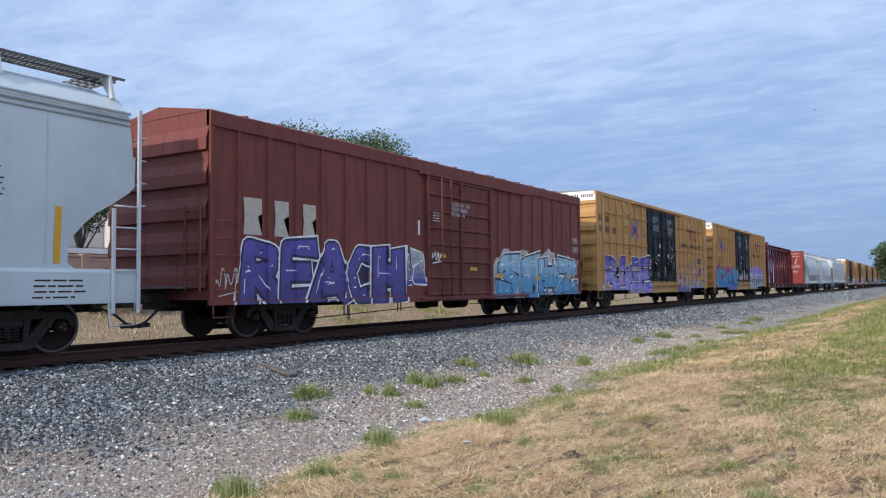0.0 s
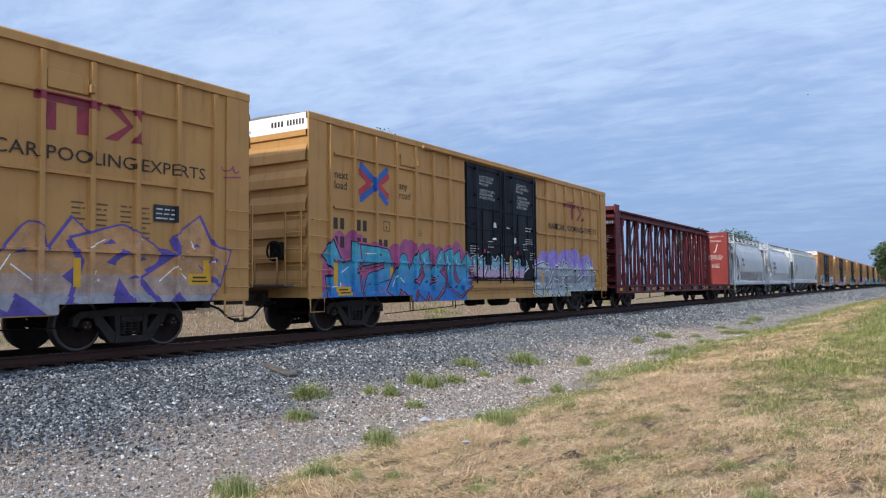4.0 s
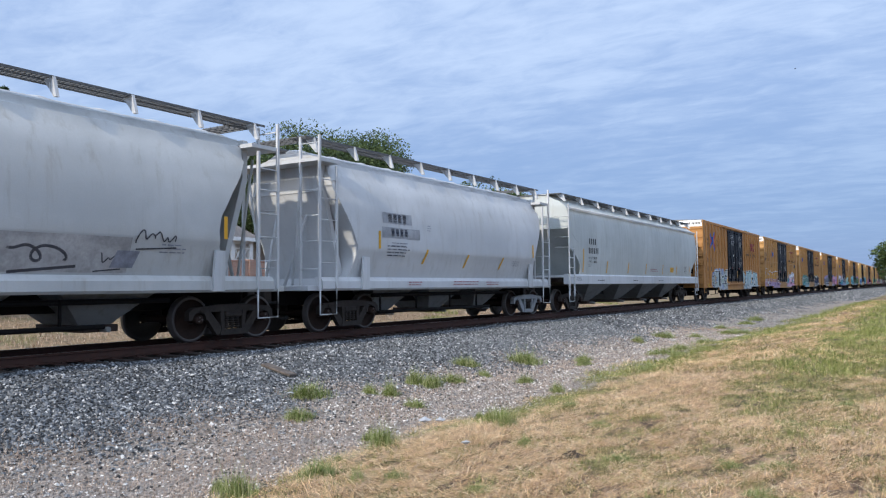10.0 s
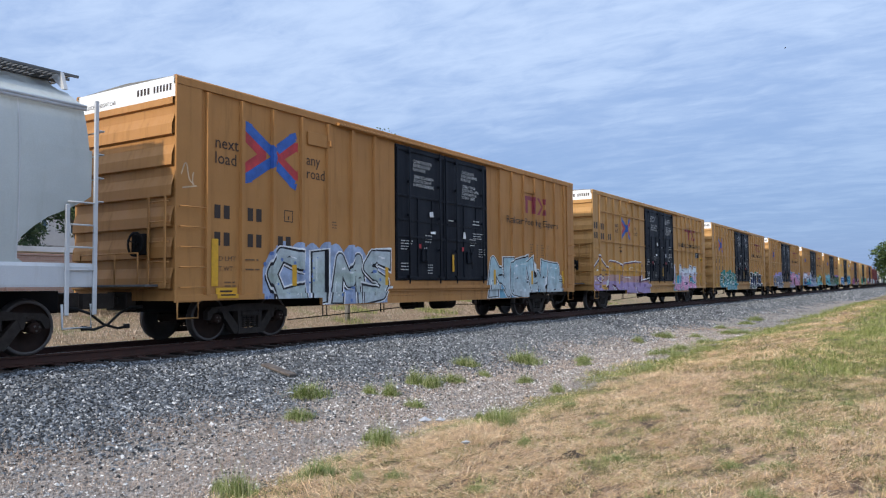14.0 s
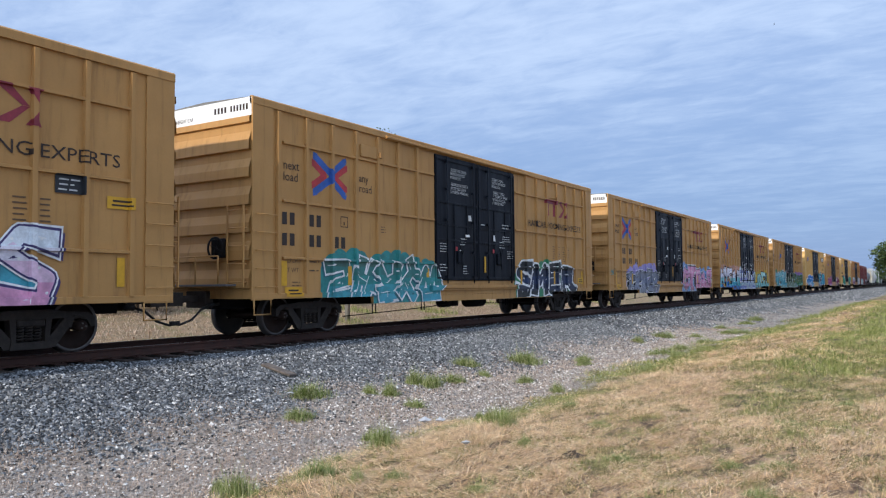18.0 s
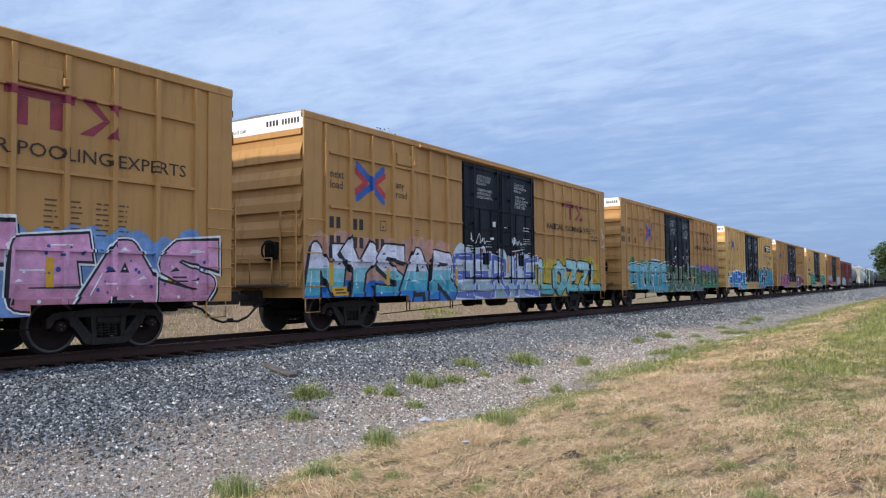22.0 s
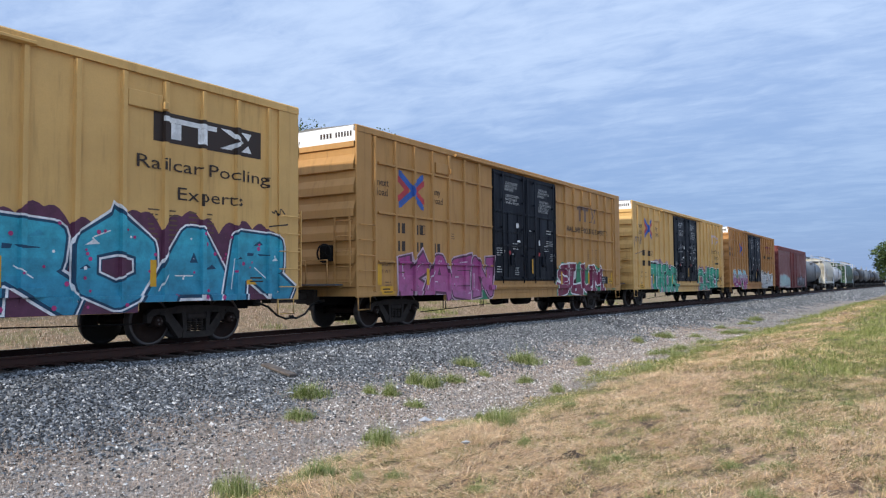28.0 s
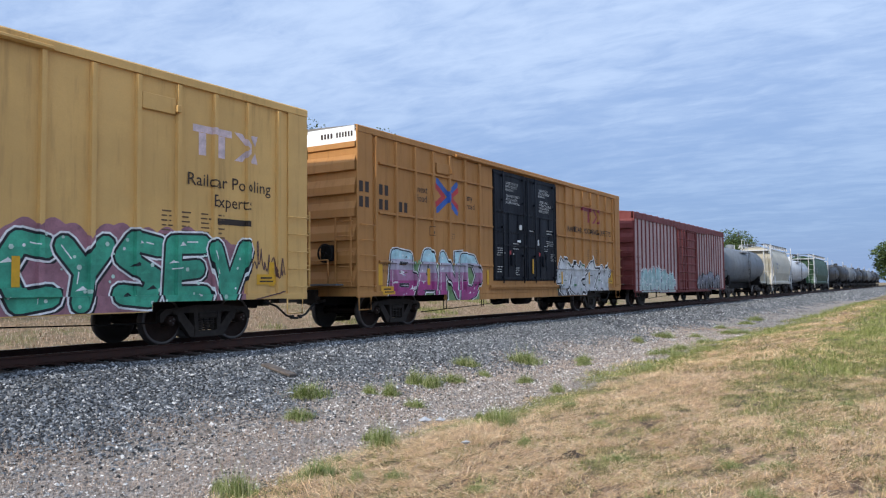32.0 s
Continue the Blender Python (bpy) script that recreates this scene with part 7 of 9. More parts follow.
def ground_z(x, y):
    """Height of the soil: grass bank, ditch, ballast bed, far field. Works on arrays."""
    ys = np.array([-400, -40, -6, 2.6, 4.2, 5.6, 7.6, 11.55, 11.85, 14.85, 15.15, 18.0, 21.0, 27.0, 60.0, 900.0])
    zs = np.array([-0.2, -0.25, -0.42, -0.47, -0.58, -0.78, -0.80, -0.285, -0.235, -0.235, -0.285, -0.75, -0.55, 0.45, 0.6, 0.6])
    z = np.interp(y, ys, zs)
    soft = np.clip(1 - np.abs(y - 13.4) / 3.0, 0, 1)
    bump = 0.05 * np.sin(x * 0.55 + y * 0.9) * np.sin(y * 0.8 - x * 0.23) + 0.02 * np.sin(x * 2.1 - y * 1.7)
    return z + bump * (1 - soft) * np.clip((30 - np.hypot(x, y) * 0.3) / 10, 0.2, 1)


def soil_material():
    n = Nodes("soil_and_dry_turf")
    sep = n.t.nodes.new("ShaderNodeSeparateXYZ")
    n.t.links.new(n.co.outputs["Object"], sep.inputs[0])
    wob = n.noise(0.5, (1, 1, 1), 4, 0.6)
    yy = n.math("ADD", sep.outputs["Y"], n.math("MULTIPLY", n.math("SUBTRACT", wob, 0.5), 2.6))
    fine, mid, big = n.noise(30, (1, 1, 1), 5, 0.7), n.noise(5, (1, 1, 1), 5, 0.65), n.noise(0.55, (1, 1, 1), 4, 0.6)
    long = n.noise(2.2, (1, 2.4, 1), 5, 0.65)
    strand = n.noise(26, (1, 3.2, 1), 4, 0.7)
    straw = n.mix(n.ramp(strand, 0.38, 0.66), (0.10, 0.062, 0.042), (0.62, 0.39, 0.20))
    straw = n.mix(n.ramp(big, 0.4, 0.62, 0, 0.6), straw, (0.44, 0.30, 0.20))
    green = n.mix(n.ramp(fine, 0.3, 0.7), (0.09, 0.10, 0.03), (0.27, 0.26, 0.09))
    strip = n.math("MULTIPLY", n.ramp(yy, 3.9, 4.7), n.ramp(sep.outputs["X"], 8.0, 12.0))
    side = n.math("MULTIPLY", n.ramp(n.math("ABSOLUTE", n.math("SUBTRACT", yy, 1.4), 0.0), 1.2, 0.5), n.ramp(sep.outputs["X"], 9.0, 13.0))
    want = n.math("ADD", n.mix(0.5, big, mid), n.math("MULTIPLY", n.math("ADD", strip, side), 0.15))
    grass = n.mix(n.ramp(want, 0.49, 0.61, 0, 0.75), straw, green)
    grass = n.mix(n.ramp(long, 0.47, 0.59, 0, 0.85), grass, (0.070, 0.048, 0.038))
    gravel = n.mix(n.ramp(fine, 0.25, 0.75), (0.11, 0.095, 0.083), (0.44, 0.39, 0.345))
    gravel = n.mix(n.ramp(mid, 0.45, 0.7, 0, 0.55), gravel, (0.33, 0.255, 0.20))
    stone = n.mix(n.ramp(fine, 0.25, 0.75), (0.035, 0.037, 0.042), (0.16, 0.17, 0.185))
    c = n.mix(n.ramp(yy, 4.9, 5.8), grass, gravel)
    c = n.mix(n.ramp(yy, 8.2, 9.2), c, stone)
    field = n.mix(n.ramp(mid, 0.4, 0.65), (0.30, 0.21, 0.125), (0.17, 0.135, 0.085))
    field = n.mix(n.ramp(big, 0.52, 0.64, 0, 0.6), field, (0.15, 0.15, 0.055))
    c = n.mix(n.ramp(yy, 17.0, 18.2), c, field)
    n.bump(n.mix(0.4, fine, mid), 0.9, 0.05)
    return n.done(c, 0.95, 0.0, 0.2)


SOIL = soil_material()


def ground_sheet():
    xs = np.concatenate([np.linspace(-900, -60, 16), np.arange(-56, 0, 3.0), np.arange(0, 50, 0.5), np.arange(50, 200, 3.0), np.linspace(205, 3000, 36)])
    ys = np.concatenate([np.linspace(-1500, -45, 22), np.arange(-40, -8, 2.0), np.arange(-8, 30, 0.4), np.arange(30, 90, 4.0), np.linspace(95, 1800, 24)])
    gx, gy = np.meshgrid(xs, ys, indexing="ij")
    v = np.stack([gx, gy, ground_z(gx, gy)], -1).reshape(-1, 3)
    a, b = len(xs), len(ys)
    i, j = np.meshgrid(np.arange(a - 1), np.arange(b - 1), indexing="ij")
    k = (i * b + j).ravel()
    f = np.stack([k, k + b, k + b + 1, k + 1], -1)
    lone("ground", big_mesh("ground", v, f, SOIL, smooth=True), None, "dry grass bank, gravel ditch and ballast bed", "ground", kind="structure")


ground_sheet()

# ---- track ----
RUST = plain("rusty_rail_steel", (0.055, 0.023, 0.016), 0.75, 0.0, 0.3, 5.0, 0.3)
RAILTOP = plain("polished_rail_head", (0.25, 0.24, 0.23), 0.3, 0.9, 0.1, 9.0)
TIEWOOD = plain("creosoted_tie_wood", (0.040, 0.028, 0.022), 0.9, 0.0, 0.4, 9.0, 0.6)
RAIL_IN = 0.7175


def rail(y):
    s = Shape()
    h = [(-0.069, -0.168), (-0.069, -0.158), (-0.012, -0.135), (-0.009, -0.045), (-0.035, -0.036), (-0.036, -0.008), (-0.026, 0.0), (0.026, 0.0),
         (0.036, -0.008), (0.035, -0.036), (0.009, -0.045), (0.012, -0.135), (0.069, -0.158), (0.069, -0.168)]
    s.prism(h, 0, -250.0, 900.0)
    n = len(h)
    s.m[2 + 6] = 1
    lone("rail", s, [RUST, RAILTOP], "rusty steel rail with a polished head", "rail", "rails of the track", "structure", Matrix.Translation((0, y, 0)))


for yy in (TRACK_Y - RAIL_IN - 0.036, TRACK_Y + RAIL_IN + 0.036):
    rail(yy)


def ties():
    rnd = random.Random(5)
    s = Shape()
    s.box(-0.115, 0.115, -1.29, 1.29, -0.36, -0.186, 0.012)
    me = s.mesh("tie", [TIEWOOD])
    plate = Shape()
    plate.box(-0.10, 0.10, -0.19, 0.19, -0.187, -0.168, 0.004)
    for q in (-0.07, 0.07):
        for e in (-0.095, 0.095):
            plate.box(q - 0.015, q + 0.015, e - 0.018, e + 0.018, -0.168, -0.148)
    pm = plate.mesh("tie_plate", [RUST])
    track = tagged(new("track_bed"), "wooden ties under the rails of a main line", "railway track", kind="structure")
    track.location = (0, TRACK_Y, 0)
    x = -2.0
    count = 0
    while count < 150:
        t = part("tie", me, None, track)
        t.matrix_basis = pose(x + 0.03 * (rnd.random() - 0.5), 0.05 * (rnd.random() - 0.5), -0.002 - 0.012 * rnd.random(), 0, 0, 1.2 * (rnd.random() - 0.5))
        for e in (-RAIL_IN - 0.036, RAIL_IN + 0.036):
            part("tie_plate", pm, None, t).matrix_basis = Matrix.Translation((0, e, 0))
        x += 0.53
        count += 1
    s = Shape()
    for k in range(700):
        xx = x + 0.53 * k
        s.box(xx - 0.115, xx + 0.115, -1.29, 1.29, -0.36, -0.19)
    for k in range(200):
        xx = -2.53 - 0.53 * k
        s.box(xx - 0.115, xx + 0.115, -1.29, 1.29, -0.36, -0.19)
    tagged(part("far_ties", s, TIEWOOD, track), kind="stuff")


ties()
# ---- stones, grass and weeds ----


def stone_material(name, dark, light, pale, share):
    n = Nodes(name)
    geo = n.t.nodes.new("ShaderNodeNewGeometry")
    rnd = geo.outputs["Random Per Island"]
    grain = n.noise(60, (1, 1, 1), 3, 0.6)
    c = n.mix(n.ramp(rnd, 0.0, 1.0 - share), dark, light)
    c = n.mix(n.ramp(rnd, 1.0 - share, 1.0 - share * 0.6), c, pale)
    c = n.mix(n.ramp(grain, 0.35, 0.75, 0, 0.45), c, tint(dark, 0.7))
    return n.done(c, 0.8, 0.0, 0.35)


BALLAST = stone_material("crushed_ballast_stone", (0.026, 0.029, 0.033), (0.250, 0.262, 0.275), (0.64, 0.635, 0.625), 0.08)
PEBBLE = stone_material("dusty_gravel", (0.13, 0.105, 0.088), (0.48, 0.415, 0.365), (0.80, 0.76, 0.71), 0.14)
STREWN = stone_material("mixed_loose_stone", (0.06, 0.056, 0.053), (0.36, 0.34, 0.32), (0.60, 0.59, 0.57), 0.12)
OCTA = np.array([(1, 0, 0), (-1, 0, 0), (0, 1, 0), (0, -1, 0), (0, 0, 1), (0, 0, -1)], float)
OCTA_F = np.array([(0, 2, 4), (2, 1, 4), (1, 3, 4), (3, 0, 4), (2, 0, 5), (1, 2, 5), (3, 1, 5), (0, 3, 5)])


def stones(name, rng, x, y, size, mat, label, lift=0.35):
    n = len(x)
    ang = rng.uniform(0, 2 * np.pi, n)
    shape = OCTA[None] * rng.uniform(0.45, 1.0, (n, 6, 1)) + rng.uniform(-0.28, 0.28, (n, 6, 3))
    shape *= size[:, None, None] * np.stack([rng.uniform(0.8, 1.3, n), rng.uniform(0.7, 1.1, n), rng.uniform(0.55, 0.9, n)], -1)[:, None, :]
    tilt = rng.uniform(-0.7, 0.7, n)
    cx, sx = np.cos(tilt)[:, None], np.sin(tilt)[:, None]
    yy, zz = shape[..., 1] * cx - shape[..., 2] * sx, shape[..., 1] * sx + shape[..., 2] * cx
    c, s = np.cos(ang)[:, None], np.sin(ang)[:, None]
    vx, vy = shape[..., 0] * c - yy * s, shape[..., 0] * s + yy * c
    v = np.stack([vx + x[:, None], vy + y[:, None], zz + (ground_z(x, y) + size * lift)[:, None]], -1).reshape(-1, 3)
    f = (OCTA_F[None] + 6 * np.arange(n)[:, None, None]).reshape(-1, 3)
    lone(name, big_mesh(name, v, f, mat), None, label, "gravel", kind="stuff")


def scatter(rng, n, x0, x1, y0, y1, ok):
    x, y = rng.uniform(x0, x1, n), rng.uniform(y0, y1, n)
    k = ok(x, y)
    return x[k], y[k]


def in_view(x, y):
    return (y < 1.95 * x + 0.5) & (y > 0.035 * x - 0.4)


rng = np.random.default_rng(4)


def wave(x):
    return 0.35 * np.sin(x * 0.7) + 0.25 * np.sin(x * 1.9 + 1) + 0.18 * np.sin(x * 4.3)


# the shoulder has a ragged lower edge
def shoulder(x, y):
    return in_view(x, y) & (y > 8.75 + wave(x) - rng.exponential(0.42, len(x)))


def ditch(x, y):
    return in_view(x, y) & (y < 8.9 + wave(x) + rng.exponential(0.25, len(x))) & (y > 5.35 + 0.3 * np.clip((x - 9) / 5, 0, 1) + 0.5 * wave(x * 1.3 + 2) - rng.exponential(0.18, len(x)))


x, y = scatter(rng, 110000, 2.5, 28.0, 6.6, 12.05, shoulder)
stones("ballast_stones", rng, x, y, rng.uniform(0.020, 0.042, len(x)), BALLAST, "dark blue-grey crushed ballast stones")
x, y = scatter(rng, 42000, 28.0, 90.0, 6.8, 12.05, shoulder)
stones("ballast_stones", rng, x, y, rng.uniform(0.035, 0.065, len(x)), BALLAST, "dark blue-grey crushed ballast stones", 0.25)
x, y = scatter(rng, 26000, 90.0, 260.0, 5.5, 12.05, lambda a, b: b > 5.9 + 0.4 * np.sin(a * 0.31))
stones("ballast_stones", rng, x, y, rng.uniform(0.07, 0.13, len(x)), BALLAST, "dark blue-grey crushed ballast stones", 0.15)
x, y = scatter(rng, 24000, 4.0, 45.0, 12.0, 16.5, in_view)
stones("ballast_stones", rng, x, y, rng.uniform(0.03, 0.05, len(x)), BALLAST, "dark ballast stones between the ties", 0.1)
x, y = scatter(rng, 84000, 2.5, 30.0, 4.6, 9.8, ditch)
stones("ditch_gravel", rng, x, y, rng.uniform(0.008, 0.025, len(x)) * (1 + x / 40), PEBBLE, "pale dusty gravel in the ditch", 0.12)
x, y = scatter(rng, 34000, 2.5, 55.0, 4.9, 9.8, ditch)
stones("ditch_gravel", rng, x, y, rng.uniform(0.014, 0.034, len(x)), STREWN, "loose ballast stones strewn over the ditch", 0.2)


def blade_material(name, a, b, c3):
    n = Nodes(name)
    geo = n.t.nodes.new("ShaderNodeNewGeometry")
    rnd = geo.outputs["Random Per Island"]
    c = n.mix(n.ramp(rnd, 0.0, 0.6), a, b)
    c = n.mix(n.ramp(rnd, 0.6, 1.0), c, c3)
    return n.done(c, 0.8, 0.0, 0.2)


STRAW = blade_material("dry_straw", (0.36, 0.205, 0.105), (0.82, 0.53, 0.275), (1.0, 0.80, 0.52))
BROWNED = blade_material("withered_stems", (0.22, 0.145, 0.10), (0.42, 0.30, 0.225), (0.62, 0.49, 0.38))
GREENS = blade_material("green_grass", (0.065, 0.085, 0.020), (0.21, 0.24, 0.065), (0.46, 0.43, 0.18))
OLIVE = blade_material("olive_grass", (0.055, 0.060, 0.020), (0.16, 0.155, 0.055), (0.36, 0.31, 0.14))
PALEGREEN = blade_material("fresh_weed_green", (0.085, 0.115, 0.030), (0.21, 0.26, 0.08), (0.46, 0.44, 0.25))


def blades(rng, x, y, length, width, lean, base_z=None, swath=None):
    """Thin bent blades; returns vertices and triangles."""
    n = len(x)
    a = rng.uniform(0, 2 * np.pi, n)
    if swath is not None:                                     # mown stalks lie mostly one way
        a = np.where(rng.random(n) < 0.7, swath + rng.normal(0, 0.45, n) + np.pi * rng.integers(0, 2, n), a)
    ca, sa = np.cos(a), np.sin(a)
    z = ground_z(x, y) if base_z is None else base_z
    up = length * np.cos(lean)
    out = length * np.sin(lean)
    px, py = -sa * width, ca * width
    v = np.empty((n, 5, 3))
    v[:, 0] = np.stack([x - px, y - py, z - 0.01], -1)
    v[:, 1] = np.stack([x + px, y + py, z - 0.01], -1)
    v[:, 2] = np.stack([x + ca * out * 0.4 + px * 0.8, y + sa * out * 0.4 + py * 0.8, z + up * 0.62], -1)
    v[:, 3] = np.stack([x + ca * out * 0.4 - px * 0.8, y + sa * out * 0.4 - py * 0.8, z + up * 0.62], -1)
    v[:, 4] = np.stack([x + ca * out, y + sa * out, z + up], -1)
    f = np.array([(0, 1, 2), (0, 2, 3), (3, 2, 4)])
    f = (f[None] + 5 * np.arange(n)[:, None, None]).reshape(-1, 3)
    return v.reshape(-1, 3), f


def patch_noise(x, y, s):
    return np.sin(x * s + 1.3 * np.sin(y * s * 0.8 + 0.5)) * np.sin(y * s * 1.1 + 1.7 * np.sin(x * s * 0.6)) + 0.5 * np.sin(x * s * 2.7 + y * s * 2.1)


def bank(x, y):
    edge = 5.3 + 0.45 * np.clip((x - 9) / 5, 0, 1) + 0.25 * np.sin(x * 0.8 + 1) + 0.2 * np.sin(x * 2.3) + 0.12 * np.sin(x * 5.1)
    return in_view(x, y) & (y < edge + rng.normal(0, 0.12, len(x)))


def bareness(x, y):
    """Above 1: trodden bare soil."""
    return patch_noise(x * 1.5 + 2, y * 3.1, 1.7) + 0.4 * patch_noise(x * 2 + 1, y * 3, 4.4)


def greenness(x, y):
    """About 0 in straw, 1 and more where the grass is still green."""
    p = 0.30 * np.clip((x - 4.5) / 4, 0.6, 1) + 0.55 * np.exp(-((y - 2.0) / 1.2) ** 2) * np.clip((x - 9) / 4, 0, 1) + 0.6 * patch_noise(x * 0.8, y * 1.9, 0.9) + 0.55 * patch_noise(x + 5, y * 1.7, 2.6) + 0.45 * patch_noise(x + 3, y * 1.3, 6.5)
    p += 1.5 * np.exp(-((y - 4.95 - 0.3 * np.clip((x - 9) / 5, 0, 1)) / 0.68) ** 2) * np.clip((x - 7.0) / 3, 0.0, 1)
    p += 0.95 * np.exp(-((y - 1.4) / 0.85) ** 2) * np.clip((x - 9.5) / 3, 0, 1)
    p += 0.5 * np.clip((x - 22) / 25, 0, 1) - 0.55 * np.exp(-((y - 3.6) / 0.7) ** 2) * np.clip((x - 8) / 3, 0, 1)
    return p


def bank_grass(name, n, x0, x1, mat, kind, length, width, lean, label):
    x, y = scatter(rng, n, x0, x1, -0.6, 6.4, bank)
    k = bareness(x, y) + rng.normal(0, 0.25, len(x)) < 0.5
    x, y = x[k], y[k]
    g = greenness(x, y) + rng.normal(0, 0.28, len(x))
    k = g > 0.40 if kind else g < 0.8
    x, y, g = x[k], y[k], g[k]
    m = len(x)
    tall = np.clip(0.7 + 0.55 * (g - 0.5), 0.5, 1.5) if kind else 1.0
    foot = None if kind else ground_z(x, y) + rng.uniform(0.004, 0.035, m)
    v, f = blades(rng, x, y, rng.uniform(*length, m) * tall, rng.uniform(*width, m), rng.uniform(*lean, m), foot, None if kind else -1.02)
    lone(name, big_mesh(name, v, f, mat), None, label, "grass", kind="stuff")


bank_grass("dry_grass", 150000, 4.0, 14.0, STRAW, 0, (0.06, 0.26), (0.0010, 0.0023), (1.30, 1.56), "flattened dry straw-coloured grass")
bank_grass("dry_grass", 40000, 4.0, 14.0, BROWNED, 0, (0.03, 0.12), (0.0012, 0.0024), (0.5, 1.4), "withered brown stubble in the straw")
bank_grass("green_grass", 120000, 4.0, 14.0, GREENS, 1, (0.03, 0.10), (0.0009, 0.0020), (0.5, 1.4), "short patchy green grass")
bank_grass("dry_grass", 60000, 14.0, 32.0, STRAW, 0, (0.08, 0.24), (0.002, 0.004), (1.1, 1.5), "flattened dry straw-coloured grass")
bank_grass("green_grass", 80000, 14.0, 32.0, GREENS, 1, (0.05, 0.13), (0.002, 0.005), (0.3, 1.3), "short patchy green grass")
bank_grass("dry_grass", 22000, 32.0, 80.0, STRAW, 0, (0.08, 0.20), (0.005, 0.011), (0.9, 1.45), "flattened dry straw-coloured grass")
bank_grass("green_grass", 34000, 32.0, 80.0, GREENS, 1, (0.06, 0.14), (0.005, 0.012), (0.3, 1.2), "short patchy green grass")
# withered stems on the gravel of the ditch
x, y = scatter(rng, 120000, 3.5, 34.0, 5.0, 9.2, ditch)
k = patch_noise(x * 1.4, y * 1.9, 1.3) + rng.normal(0, 0.4, len(x)) > 0.0
x, y = x[k], y[k]
v, f = blades(rng, x, y, rng.uniform(0.02, 0.11, len(x)), rng.uniform(0.001, 0.0022, len(x)), rng.uniform(0.4, 1.45, len(x)))
lone("withered_weeds", big_mesh("withered_weeds", v, f, BROWNED), None, "withered brown stems on the ditch gravel", "weeds", kind="stuff")
# rough field beyond the track
x, y = scatter(rng, 70000, 5.0, 60.0, 17.0, 27.5, lambda a, b: (b < 1.95 * a + 1) & (b > 0.3 * a - 2))
k = patch_noise(x, y, 0.5) > 0.95
v, f = blades(rng, x[~k], y[~k], rng.uniform(0.05, 0.2, (~k).sum()), rng.uniform(0.004, 0.009, (~k).sum()), rng.uniform(0.3, 1.3, (~k).sum()))
lone("field_grass", big_mesh("field_grass", v, f, BROWNED), None, "rough dry grass beyond the track", "grass", kind="stuff")
v, f = blades(rng, x[k], y[k], rng.uniform(0.10, 0.35, k.sum()), rng.uniform(0.005, 0.010, k.sum()), rng.uniform(0.1, 0.9, k.sum()))
lone("field_weeds", big_mesh("field_weeds", v, f, GREENS), None, "green weeds in the rough field", "grass", kind="stuff")


def clump_mesh(seed, n, r, h, mat):
    """A loose tuft: thin blades, dense in the middle, thinning out, a few tall stems."""
    g = np.random.default_rng(seed)
    lobes = g.normal(0, r * 0.36, (4, 2)) * (1.4, 0.8)
    pick = g.integers(0, 4, n)
    x, y = lobes[pick, 0] + g.normal(0, r * 0.36, n), lobes[pick, 1] + g.normal(0, r * 0.36, n)
    far = np.exp(-(x * x + y * y) / (1.4 * r * r))
    ln = g.uniform(0.25, 0.9, n) * h * (0.25 + 0.85 * far) * np.where(g.random(n) < 0.05, 1.7, 1.0)
    v, f = blades(g, x, y, ln, g.uniform(0.0012, 0.0027, n), g.uniform(0.15, 1.40, n), np.zeros(n))
    return big_mesh("weed_clump", v, f, mat)


CLUMPS = [clump_mesh(70 + k, (1300, 1000, 1200)[k % 3], 0.2, 0.26, PALEGREEN) for k in range(6)]
# x, y, width and height of each tuft in the gravel and along its edge
WEEDS = [(9.33, 8.63, 0.64, 0.31), (8.0, 7.56, 0.27, 0.21), (8.1, 7.5, 0.40, 0.20), (10.42, 8.09, 0.25, 0.21), (10.63, 7.83, 0.35, 0.29), (12.04, 8.27, 0.32, 0.36), (12.17, 7.97, 0.47, 0.28),
         (12.67, 7.85, 0.5, 0.2), (13.81, 7.8, 0.26, 0.19), (14.43, 8.64, 0.54, 0.27), (16.24, 8.1, 0.87, 0.32), (13.3, 6.58, 0.37, 0.19), (9.81, 6.74, 0.35, 0.17), (6.94, 5.19, 0.38, 0.29),
         (7.49, 5.78, 0.18, 0.21), (5.22, 4.66, 0.34, 0.24), (4.53, 4.92, 0.32, 0.25), (4.84, 5.51, 0.15, 0.15), (8.11, 4.47, 0.27, 0.28), (7.79, 4.11, 0.28, 0.26), (16.84, 6.82, 0.31, 0.29)]
BANK_WEEDS = [(5.2, 4.17, 0.15, 0.13), (5.37, 3.9, 0.24, 0.11), (6.08, 5.12, 0.15, 0.11), (9.16, 5.22, 0.15, 0.17), (12.66, 5.65, 0.3, 0.22), (15.74, 4.93, 0.51, 0.19), (5.3, 3.03, 0.22, 0.08), (6.8, 3.38, 0.22, 0.12),
              (6.77, 1.07, 0.32, 0.09), (6.77, 1.47, 0.28, 0.08), (10.73, 0.9, 0.35, 0.1), (5.92, 1.06, 0.2, 0.11), (6.7, 2.4, 0.25, 0.08), (8.17, 3.14, 0.25, 0.10), (9.5, 4.04, 0.25, 0.13), (9.25, 1.39, 0.31, 0.07)]
